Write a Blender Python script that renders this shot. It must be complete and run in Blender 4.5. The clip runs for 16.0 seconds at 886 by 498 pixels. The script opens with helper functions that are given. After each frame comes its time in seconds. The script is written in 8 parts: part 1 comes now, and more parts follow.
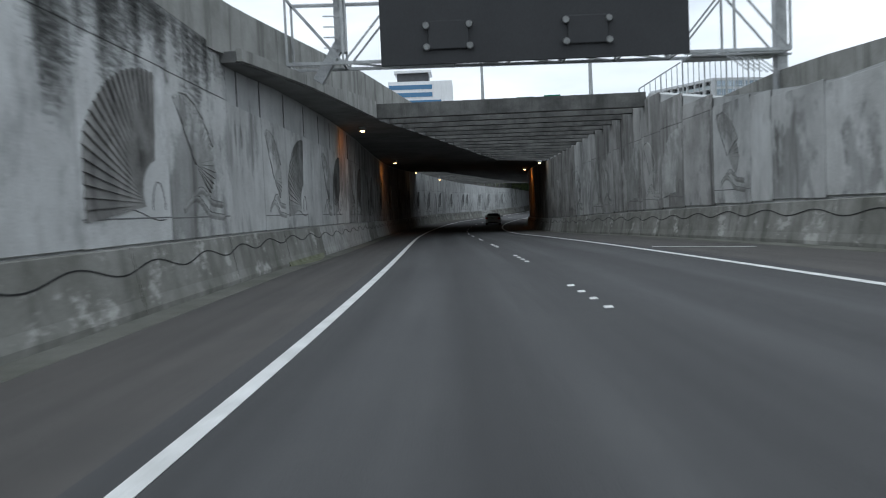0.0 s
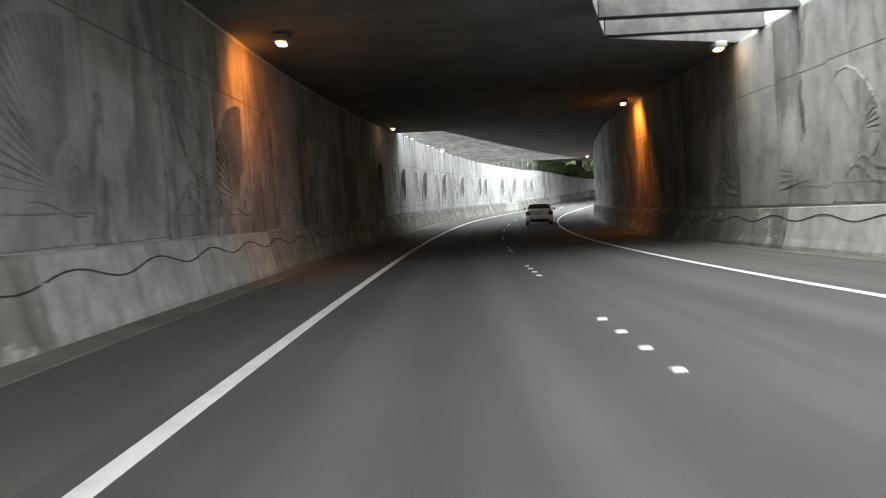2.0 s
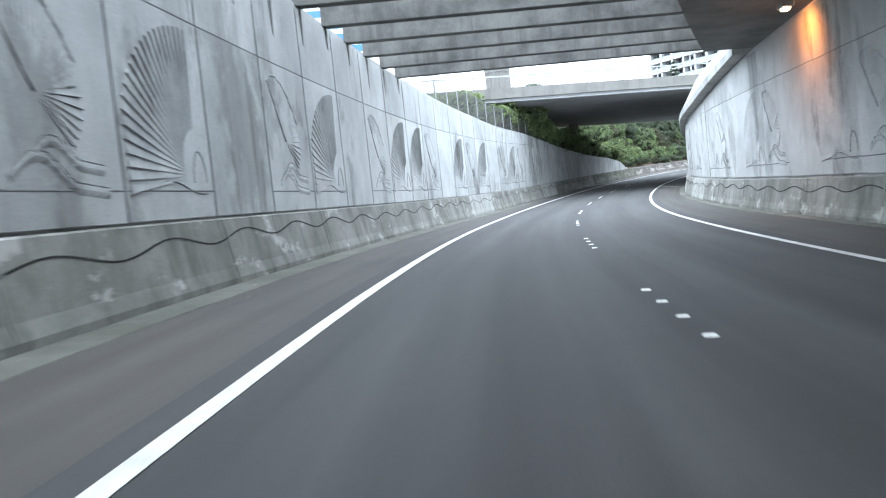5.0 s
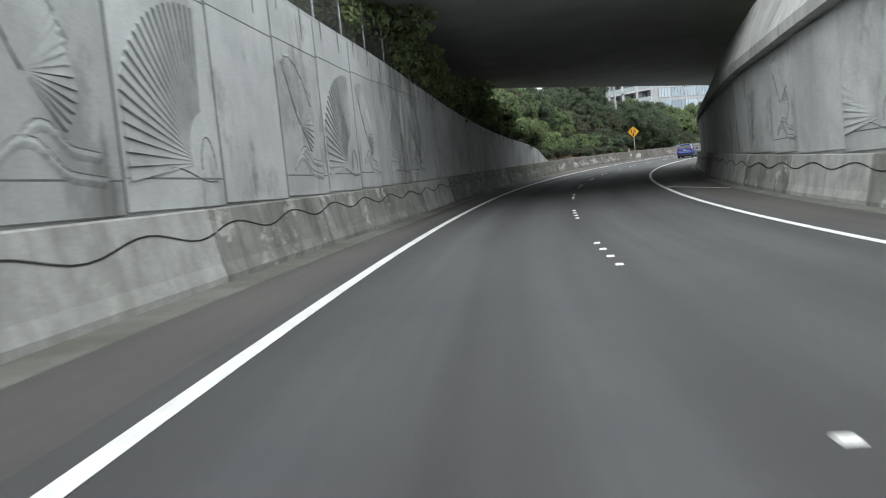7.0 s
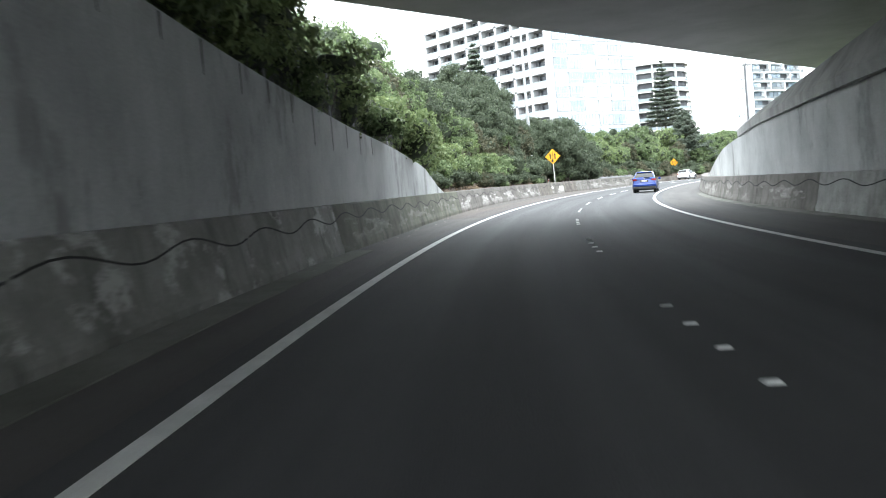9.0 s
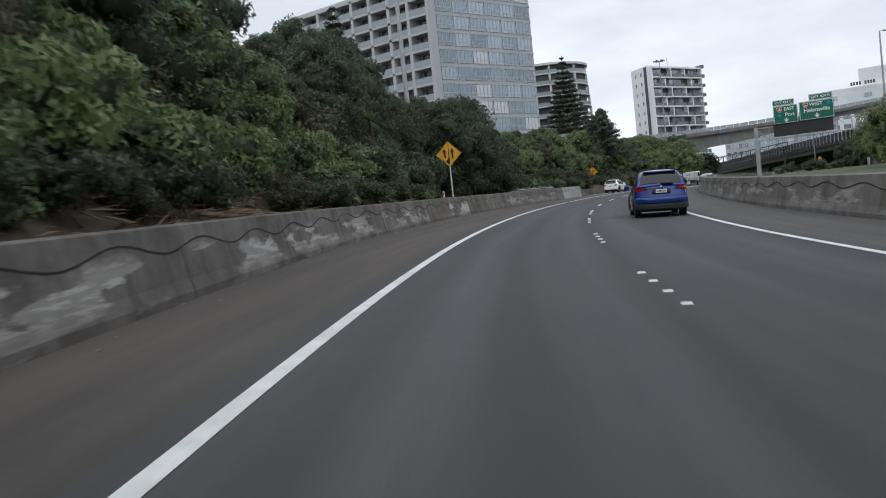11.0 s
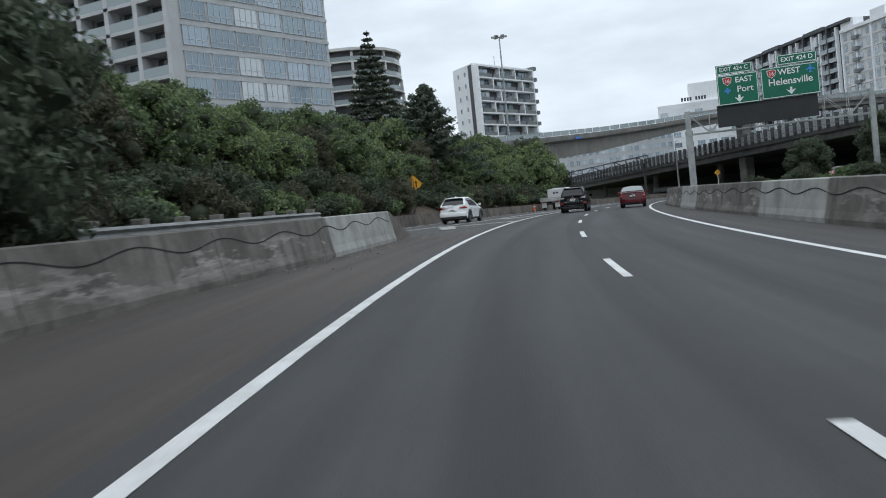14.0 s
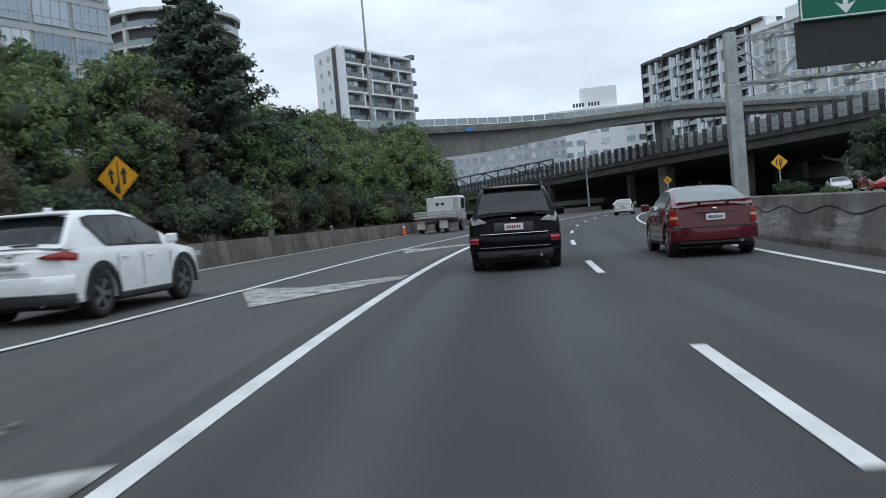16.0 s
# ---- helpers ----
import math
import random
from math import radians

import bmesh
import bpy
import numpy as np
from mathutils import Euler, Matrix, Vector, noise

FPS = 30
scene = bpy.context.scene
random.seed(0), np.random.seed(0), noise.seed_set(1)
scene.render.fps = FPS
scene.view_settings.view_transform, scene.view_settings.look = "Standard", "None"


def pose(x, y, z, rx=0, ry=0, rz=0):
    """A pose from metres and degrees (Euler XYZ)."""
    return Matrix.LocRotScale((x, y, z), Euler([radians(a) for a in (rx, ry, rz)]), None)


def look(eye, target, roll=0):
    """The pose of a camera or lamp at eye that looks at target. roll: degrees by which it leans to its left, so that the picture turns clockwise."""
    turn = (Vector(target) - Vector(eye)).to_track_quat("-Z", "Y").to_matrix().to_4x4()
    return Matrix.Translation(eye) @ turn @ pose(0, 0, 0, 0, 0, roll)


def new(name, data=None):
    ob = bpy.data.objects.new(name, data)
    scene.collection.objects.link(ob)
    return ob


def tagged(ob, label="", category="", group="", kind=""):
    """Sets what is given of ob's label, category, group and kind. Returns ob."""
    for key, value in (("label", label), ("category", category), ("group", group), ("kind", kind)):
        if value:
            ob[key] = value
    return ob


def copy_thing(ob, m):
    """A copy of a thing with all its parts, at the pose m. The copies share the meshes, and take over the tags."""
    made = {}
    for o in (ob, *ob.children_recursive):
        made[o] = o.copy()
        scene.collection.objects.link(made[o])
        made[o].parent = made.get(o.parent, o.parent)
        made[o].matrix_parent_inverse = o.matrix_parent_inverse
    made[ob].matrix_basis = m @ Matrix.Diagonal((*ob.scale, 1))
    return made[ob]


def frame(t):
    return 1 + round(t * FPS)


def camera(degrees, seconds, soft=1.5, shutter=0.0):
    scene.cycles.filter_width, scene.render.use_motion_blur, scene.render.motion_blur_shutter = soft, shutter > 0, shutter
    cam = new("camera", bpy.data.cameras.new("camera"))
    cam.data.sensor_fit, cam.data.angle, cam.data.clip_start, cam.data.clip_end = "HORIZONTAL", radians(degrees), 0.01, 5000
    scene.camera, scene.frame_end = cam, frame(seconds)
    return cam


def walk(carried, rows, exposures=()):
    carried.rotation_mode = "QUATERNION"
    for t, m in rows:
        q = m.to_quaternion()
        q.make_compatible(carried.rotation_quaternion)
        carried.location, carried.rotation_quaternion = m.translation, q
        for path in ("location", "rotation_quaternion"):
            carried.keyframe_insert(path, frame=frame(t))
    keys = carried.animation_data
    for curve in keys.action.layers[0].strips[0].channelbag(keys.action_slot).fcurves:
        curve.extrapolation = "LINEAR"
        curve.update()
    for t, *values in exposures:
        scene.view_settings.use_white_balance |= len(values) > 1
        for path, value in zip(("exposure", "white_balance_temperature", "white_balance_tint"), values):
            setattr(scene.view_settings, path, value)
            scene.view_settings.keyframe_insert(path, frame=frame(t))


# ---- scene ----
# the camera: seconds, place, heading, pitch and roll in degrees
cam = camera(54.918, 16.0, soft=1.0, shutter=0.2)
EXPO = [(0.0, 0.25, 5770, 6), (0.5, 0.72, 5820, 6), (1.0, 1.45, 5920, 6), (1.5, 1.95, 6070, 6), (2.0, 2.75, 6420, 8), (2.5, 3.55, 6350, 8), (3.0, 4.05, 5870, 6), (3.5, 4.15, 5820, 6), (4.0, 4.0, 5320, 6), (5.0, 2.4, 5570, 6), (6.0, 1.35, 6170, 6), (6.5, 1.15, 6220, 6), (7.0, 1.2, 6220, 6), (7.5, 1.5, 6220, 6), (8.0, 2.35, 6220, 6), (8.7, 2.7, 6120, 6), (9.2, 2.3, 5990, 6), (9.8, 1.4, 5950, 7), (10.3, 0.7, 5870, 6), (10.5, 0.5, 5950, 8), (11.0, 0.14, 6000, 10), (12.0, 0.08, 5930, 8), (14.0, 0.1, 5820, 6), (16.0, 0.08, 5620, 6)]
ROWS = [
    (0.0, -0.107, 0.0, 1.244, 1.681, -2.755, -2.452),
    (0.5, -0.341, 12.069, 1.131, 1.933, -2.978, -2.658),
    (1.0, -0.607, 23.826, 1.021, 2.26, -2.971, -3.048),
    (1.5, -0.908, 35.271, 0.893, 2.36, -2.954, -3.378),
    (2.0, -1.141, 46.408, 0.745, 2.426, -2.956, -4.171),
    (2.5, -1.415, 57.308, 0.578, 2.324, -2.97, -4.505),
    (3.0, -1.612, 68.056, 0.417, 2.277, -2.871, -4.975),
    (3.5, -1.733, 78.652, 0.314, 2.103, -3.054, -4.898),
    (4.0, -1.62, 89.095, 0.267, 1.662, -2.978, -5.27),
    (4.5, -1.132, 99.344, 0.275, 0.018, -2.942, -5.643),
    (5.0, -0.366, 109.358, 0.306, -1.785, -3.215, -6.011),
    (5.5, 0.685, 119.128, 0.33, -3.695, -3.508, -6.374),
    (6.0, 2.023, 128.643, 0.349, -5.678, -3.801, -6.251),
    (6.5, 3.649, 137.939, 0.361, -7.706, -4.093, -6.093),
    (7.0, 5.514, 147.058, 0.39, -9.696, -3.937, -5.874),
    (7.5, 7.515, 156.023, 0.468, -11.847, -3.598, -5.476),
    (8.0, 10.098, 164.706, 0.593, -13.654, -3.062, -4.937),
    (8.5, 12.766, 173.314, 0.765, -15.673, -2.659, -4.905),
    (9.0, 15.748, 181.865, 0.981, -17.714, -2.391, -5.065),
    (9.5, 19.045, 190.344, 1.203, -19.766, -2.297, -5.476),
    (10.0, 22.656, 198.742, 1.425, -21.824, -2.204, -5.887),
    (10.5, 26.595, 207.072, 1.648, -23.887, -2.11, -6.3),
    (11.0, 30.878, 215.347, 1.873, -25.334, -2.002, -5.89),
    (11.5, 35.571, 223.514, 2.098, -27.233, -2.035, -5.749),
    (12.0, 40.558, 231.625, 2.325, -29.754, -1.818, -5.876),
    (12.5, 45.922, 239.615, 2.551, -31.95, -1.884, -5.615),
    (13.0, 51.655, 247.471, 2.779, -33.764, -1.892, -5.596),
    (13.5, 57.648, 255.261, 3.004, -35.8, -1.679, -5.997),
    (14.0, 64.083, 262.826, 3.222, -37.83, -1.853, -5.912),
    (14.5, 70.836, 270.287, 3.435, -39.906, -2.027, -5.444),
    (15.0, 77.793, 277.793, 3.643, -42.191, -2.001, -4.591),
    (15.5, 85.342, 284.946, 3.832, -44.213, -1.884, -4.812),
    (16.0, 93.283, 291.908, 3.986, -46.021, -1.874, -4.983),
]


def aim(x, y, z, heading, pitch, roll):
    return pose(x, y, z, 0, 0, heading) @ pose(0, 0, 0, 90 + pitch, 0, 0) @ pose(0, 0, 0, 0, 0, roll)


walk(cam, [(r[0], aim(*r[1:])) for r in ROWS], EXPO)

# the road's line: curvature, grade and crossfall along its length
KAPPA = [0.002731, 0.001824, 0.000909, -4.2e-05, -0.001058, -0.002046, -0.002831, -0.003346, -0.003652, -0.003813, -0.003879, -0.003872, -0.003816, -0.00374, -0.003664, -0.003573, -0.00342, -0.00321, -0.002996, -0.002798, -0.002614, -0.002441, -0.002278, -0.002122, -0.001973, -0.001828, -0.001686, -0.001546]
GRADE = [-0.00944, -0.00926, -0.01674, 0.00337, 0.00098, 0.0245, 0.02406, 0.02327, 0.0198, 0.0062, 0.00342, 0.00159, 0.00078, 0.00048]
BANK = [-0.0404, 0.0192, 0.0461, 0.0164, 0.0379, 0.0237, 0.0143, 0.0155]
SG = np.arange(-60.0, 700.0, 1.0)
TH = np.cumsum(np.interp(SG, np.arange(-20, 521, 20), KAPPA))
TH -= TH[60]
RX, RY = -np.cumsum(np.sin(TH)), np.cumsum(np.cos(TH))
RX -= RX[60]
RY -= RY[60]
RZ = np.cumsum(np.interp(SG, np.arange(-20, 521, 40), GRADE))
RZ -= RZ[60]


def bank(s):
    return float(np.interp(s, np.linspace(0, 420, 8), BANK))


def heading(s):
    return float(np.interp(s, SG, TH))


def rp(s, lat, z=0.0):
    """The place s metres along the road, lat metres to the right, z above its surface."""
    a = heading(s)
    return Vector((np.interp(s, SG, RX) + lat * math.cos(a), np.interp(s, SG, RY) + lat * math.sin(a),
                   np.interp(s, SG, RZ) + z - bank(s) * max(-12.0, min(12.0, lat))))


def road_pose(s, lat, z=0.0, turn=0.0, lean=True):
    """A pose whose y runs along the road and whose x points right."""
    m = Matrix.Translation(rp(s, lat, z)) @ Matrix.Rotation(heading(s) + radians(turn), 4, "Z")
    return m @ Matrix.Rotation(math.atan(bank(s)), 4, "Y") if lean else m


def along(table):
    xs, ys = [p[0] for p in table], [p[1] for p in table]
    return lambda s: float(np.interp(s, xs, ys))


# feet of the side barriers, and the underside of the roof
foot_l = along([(-60, -4.9), (22, -5.0), (34, -4.6), (47, -4.4), (70, -4.6), (100, -4.65), (120, -4.4), (148, -4.05), (160, -3.8), (175, -3.5),
                (190, -3.45), (210, -3.7), (221, -4.2), (232, -4.7), (246, -5.5), (260, -5.8), (275, -6.15), (286, -6.1), (300, -4.95), (312, -4.8)])
foot_r = along([(-60, 8.4), (34, 8.3), (63, 8.3), (86, 7.9), (112, 8.1), (134, 8.0), (163, 7.3), (178, 7.4), (196, 8.0), (240, 8.1), (270, 7.9),
                (300, 7.2), (334, 6.2), (345, 6.2), (420, 6.6), (700, 6.6)])
roof_z = along([(20, 5.12), (26, 5.38), (37, 5.6), (55, 5.75), (71, 5.9), (103, 6.45), (120, 6.2), (142, 5.8)])
wall_top_l = along([(-60, 5.6), (20, 5.45), (37, 5.6), (71, 5.9), (103, 6.5), (142, 5.9), (158, 5.55), (165, 5.3), (172, 5.2), (177, 5.0), (183, 4.6), (188, 4.2), (197, 3.6), (206, 3.05), (213, 2.72), (219, 2.25), (223.7, 1.1)])
wall_top_r = along([(-60, 3.6), (20, 3.8), (28, 4.6), (32, 5.3), (36, 6.0), (71, 5.95), (103, 6.5), (120, 6.25), (142, 5.6), (155, 4.85), (165, 4.5), (170, 4.28), (175, 4.04), (181, 3.84), (190, 3.55), (205, 3.2), (218, 2.9), (228, 2.4), (240, 1.1)])

# ---- light: an overcast sky, bright and even, with a faint veiled sun ----
world = bpy.data.worlds.new("overcast_sky")
scene.world = world
world.use_nodes = True
wn, wl = world.node_tree.nodes, world.node_tree.links
wn.clear()
w_out = wn.new("ShaderNodeOutputWorld")
w_bg = wn.new("ShaderNodeBackground")
w_sky = wn.new("ShaderNodeTexSky")
w_sky.sky_type, w_sky.sun_disc = "NISHITA", False
w_sky.sun_elevation, w_sky.sun_rotation = radians(52), radians(40)
w_sky.air_density, w_sky.dust_density = 1.0, 3.0
w_gray = wn.new("ShaderNodeHueSaturation")
w_gray.inputs["Saturation"].default_value = 0.12
w_scale = wn.new("ShaderNodeMixRGB")
w_scale.blend_type, w_scale.inputs[0].default_value = "MULTIPLY", 1.0
w_scale.inputs[2].default_value = (0.1, 0.1, 0.1, 1)
w_co = wn.new("ShaderNodeTexCoord")
w_map = wn.new("ShaderNodeMapping")
w_map.inputs["Scale"].default_value = (1.6, 1.6, 5.0)
w_noise = wn.new("ShaderNodeTexNoise")
w_noise.inputs["Scale"].default_value, w_noise.inputs["Detail"].default_value = 2.2, 7.0
w_ramp = wn.new("ShaderNodeValToRGB")
w_ramp.color_ramp.elements[0].position, w_ramp.color_ramp.elements[0].color = 0.38, (0.68, 0.705, 0.73, 1)
w_ramp.color_ramp.elements[1].position, w_ramp.color_ramp.elements[1].color = 0.65, (1.0, 1.0, 1.0, 1)
w_mix = wn.new("ShaderNodeMixRGB")
w_mix.inputs[0].default_value = 0.85
wl.new(w_sky.outputs[0], w_gray.inputs["Color"])
wl.new(w_gray.outputs[0], w_scale.inputs[1])
wl.new(w_co.outputs["Generated"], w_map.inputs[0])
wl.new(w_map.outputs[0], w_noise.inputs["Vector"])
wl.new(w_noise.outputs["Fac"], w_ramp.inputs[0])
wl.new(w_scale.outputs[0], w_mix.inputs[1])
wl.new(w_ramp.outputs[0], w_mix.inputs[2])
wl.new(w_mix.outputs[0], w_bg.inputs["Color"])
w_bg.inputs["Strength"].default_value = 1.0
wl.new(w_bg.outputs[0], w_out.inputs[0])

sun = new("sun", bpy.data.lights.new("sun", "SUN"))
sun.data.energy, sun.data.angle, sun.data.color = 0.8, radians(85), (1.0, 0.97, 0.93)
sun.matrix_basis = look((0, 0, 60), (20, 24, 0))


# ---- materials ----
def shader(name):
    m = bpy.data.materials.new(name)
    m.use_nodes = True
    return m, m.node_tree.nodes, m.node_tree.links, m.node_tree.nodes["Principled BSDF"]


def surface(name, c1, c2, scale=0.6, rough=0.85, bump=0.25, fine=30.0, streak=0.0, streak_c=(0.03, 0.03, 0.03), metal=0.0, blotch=0.5, seed=0.0, vary=0.0, coat=0.0, stretch=(1, 1, 1), flake=0.0, patchy=0.0, scrape=0.0):
    """Two tones mixed by large stains, grain over them, dark runs down the face, relief from the grain."""
    m, n, l, b = shader(name)
    co = n.new("ShaderNodeTexCoord")
    mp = n.new("ShaderNodeMapping")
    mp.inputs["Location"].default_value, mp.inputs["Scale"].default_value = (seed, seed * 2, seed), stretch
    place = co.outputs["Object"]
    if vary:
        oi = n.new("ShaderNodeObjectInfo")
        add = n.new("ShaderNodeVectorMath")
        l.new(co.outputs["Object"], add.inputs[0])
        l.new(oi.outputs["Location"], add.inputs[1])
        place = add.outputs[0]
    l.new(place, mp.inputs[0])
    big = n.new("ShaderNodeTexNoise")
    big.inputs["Scale"].default_value, big.inputs["Detail"].default_value, big.inputs["Roughness"].default_value = scale, 7, 0.65
    l.new(mp.outputs[0], big.inputs["Vector"])
    ramp = n.new("ShaderNodeValToRGB")
    ramp.color_ramp.elements[0].position, ramp.color_ramp.elements[1].position = 0.5 - 0.25 * blotch - 0.05, 0.5 + 0.25 * blotch
    ramp.color_ramp.elements[0].color, ramp.color_ramp.elements[1].color = (*c1, 1), (*c2, 1)
    l.new(big.outputs["Fac"], ramp.inputs[0])
    last = ramp.outputs[0]
    grain = n.new("ShaderNodeTexNoise")
    grain.inputs["Scale"].default_value, grain.inputs["Detail"].default_value = fine, 4
    l.new(mp.outputs[0], grain.inputs["Vector"])
    gr = n.new("ShaderNodeMapRange")
    gr.inputs[3].default_value, gr.inputs[4].default_value = 0.72, 1.28
    l.new(grain.outputs["Fac"], gr.inputs[0])
    mul = n.new("ShaderNodeMixRGB")
    mul.blend_type, mul.inputs[0].default_value = "MULTIPLY", 1.0
    l.new(last, mul.inputs[1])
    l.new(gr.outputs[0], mul.inputs[2])
    last = mul.outputs[0]
    if streak:
        sm = n.new("ShaderNodeMapping")
        sm.inputs["Scale"].default_value, sm.inputs["Location"].default_value = (1.2, 1.2, 0.07), (seed, 0, 0)
        l.new(place, sm.inputs[0])
        st = n.new("ShaderNodeTexNoise")
        st.inputs["Scale"].default_value, st.inputs["Detail"].default_value, st.inputs["Roughness"].default_value = 1.5, 8, 0.7
        l.new(sm.outputs[0], st.inputs["Vector"])
        sr = n.new("ShaderNodeValToRGB")
        sr.color_ramp.elements[0].position, sr.color_ramp.elements[1].position = 0.5, 0.66
        l.new(st.outputs["Fac"], sr.inputs[0])
        amount = n.new("ShaderNodeMath")
        amount.operation = "MULTIPLY"
        amount.inputs[1].default_value = streak
        l.new(sr.outputs[0], amount.inputs[0])
        if patchy:
            # the runs keep to some stretches of the wall, with soft grime round them
            pn = n.new("ShaderNodeTexNoise")
            pn.inputs["Scale"].default_value, pn.inputs["Detail"].default_value, pn.inputs["Roughness"].default_value = 0.36, 8, 0.7
            pm = n.new("ShaderNodeMapping")
            pm.inputs["Scale"].default_value = (1.0, 1.0, 0.55)
            l.new(place, pm.inputs[0])
            l.new(pm.outputs[0], pn.inputs["Vector"])
            pr = n.new("ShaderNodeMapRange")
            pr.inputs[1].default_value, pr.inputs[2].default_value = 0.62 - 0.1 * patchy, 0.68 - 0.1 * patchy
            l.new(pn.outputs["Fac"], pr.inputs[0])
            wide = n.new("ShaderNodeMapRange")
            wide.inputs[3].default_value, wide.inputs[4].default_value = 0.45, 1.0
            l.new(sr.outputs[0], wide.inputs[0])
            both = n.new("ShaderNodeMath")
            both.operation = "MULTIPLY"
            l.new(pr.outputs[0], both.inputs[0])
            l.new(wide.outputs[0], both.inputs[1])
            faint = n.new("ShaderNodeMath")
            faint.operation, faint.inputs[1].default_value = "MULTIPLY", 0.16
            l.new(sr.outputs[0], faint.inputs[0])
            most = n.new("ShaderNodeMath")
            most.operation = "MAXIMUM"
            l.new(both.outputs[0], most.inputs[0])
            l.new(faint.outputs[0], most.inputs[1])
            l.new(most.outputs[0], amount.inputs[0])
        mx = n.new("ShaderNodeMixRGB")
        mx.inputs[2].default_value = (*streak_c, 1)
        l.new(amount.outputs[0], mx.inputs[0])
        l.new(last, mx.inputs[1])
        last = mx.outputs[0]
    if flake:
        fl = n.new("ShaderNodeTexNoise")
        fl.inputs["Scale"].default_value, fl.inputs["Detail"].default_value, fl.inputs["Roughness"].default_value = 0.75, 9, 0.72
        fm = n.new("ShaderNodeMapping")
        fm.inputs["Location"].default_value, fm.inputs["Scale"].default_value = (seed + 7, 3, 1), (1, 1, 1.7)
        l.new(co.outputs["Object"], fm.inputs[0])
        l.new(fm.outputs[0], fl.inputs["Vector"])
        fr = n.new("ShaderNodeMapRange")
        fr.inputs[1].default_value, fr.inputs[2].default_value, fr.inputs[4].default_value = 0.56, 0.62, flake
        l.new(fl.outputs["Fac"], fr.inputs[0])
        fx = n.new("ShaderNodeMixRGB")
        fx.inputs[2].default_value = (0.46, 0.455, 0.43, 1)
        l.new(fr.outputs[0], fx.inputs[0])
        l.new(last, fx.inputs[1])
        last = fx.outputs[0]
    if scrape:
        # pale patches along the height at which vehicles rub the face, drawn out along the road
        at = n.new("ShaderNodeAttribute")
        at.attribute_name = "track"
        sx = n.new("ShaderNodeSeparateXYZ")
        l.new(at.outputs["Vector"], sx.inputs[0])
        worn = []
        for size, stretch, low, high in ((1.0, (0, 0.34, 1.5), 0.52, 0.55), (1.0, (0, 1.1, 9.0), 0.5, 0.56)):
            wm = n.new("ShaderNodeMapping")
            wm.inputs["Scale"].default_value, wm.inputs["Location"].default_value = stretch, (seed, seed + 2.3, 0)
            wn = n.new("ShaderNodeTexNoise")
            wn.inputs["Scale"].default_value, wn.inputs["Detail"].default_value, wn.inputs["Roughness"].default_value = size, 10, 0.62
            wr = n.new("ShaderNodeMapRange")
            wr.inputs[1].default_value, wr.inputs[2].default_value = low, high
            l.new(at.outputs["Vector"], wm.inputs[0])
            l.new(wm.outputs[0], wn.inputs["Vector"])
            l.new(wn.outputs["Fac"], wr.inputs[0])
            worn.append(wr.outputs[0])
        thin = n.new("ShaderNodeMapRange")
        thin.inputs[3].default_value, thin.inputs[4].default_value = 0.5, 1.0
        l.new(worn[1], thin.inputs[0])
        last_worn = None
        for source in (worn[0], thin.outputs[0], (0.16, 0.4, 0.25, 1.0), (0.62, 0.86, 1.0, 0.0)):
            if isinstance(source, tuple):
                zr = n.new("ShaderNodeMapRange")
                for k, v in zip((1, 2, 3, 4), source):
                    zr.inputs[k].default_value = v
                l.new(sx.outputs[2], zr.inputs[0])
                source = zr.outputs[0]
            if last_worn is None:
                last_worn = source
                continue
            mu = n.new("ShaderNodeMath")
            mu.operation = "MULTIPLY"
            l.new(last_worn, mu.inputs[0])
            l.new(source, mu.inputs[1])
            last_worn = mu.outputs[0]
        full = n.new("ShaderNodeMath")
        full.operation, full.inputs[1].default_value = "MULTIPLY", scrape
        l.new(last_worn, full.inputs[0])
        wx = n.new("ShaderNodeMixRGB")
        wx.inputs[2].default_value = (0.45, 0.435, 0.405, 1)
        l.new(full.outputs[0], wx.inputs[0])
        l.new(last, wx.inputs[1])
        last = wx.outputs[0]
    if vary:
        vr = n.new("ShaderNodeMapRange")
        vr.inputs[3].default_value, vr.inputs[4].default_value = 1 - vary, 1 + vary
        l.new(oi.outputs["Random"], vr.inputs[0])
        vm = n.new("ShaderNodeMixRGB")
        vm.blend_type, vm.inputs[0].default_value = "MULTIPLY", 1.0
        l.new(last, vm.inputs[1])
        l.new(vr.outputs[0], vm.inputs[2])
        last = vm.outputs[0]
    l.new(last, b.inputs["Base Color"])
    rr = n.new("ShaderNodeMapRange")
    rr.inputs[3].default_value, rr.inputs[4].default_value = max(0.02, rough - 0.1), min(1, rough + 0.1)
    l.new(big.outputs["Fac"], rr.inputs[0])
    l.new(rr.outputs[0], b.inputs["Roughness"])
    b.inputs["Metallic"].default_value = metal
    if coat:
        b.inputs["Coat Weight"].default_value, b.inputs["Coat Roughness"].default_value = coat, 0.05
    if bump:
        bp = n.new("ShaderNodeBump")
        bp.inputs["Strength"].default_value, bp.inputs["Distance"].default_value = bump, 0.01
        l.new(grain.outputs["Fac"], bp.inputs["Height"])
        l.new(bp.outputs[0], b.inputs["Normal"])
    return m


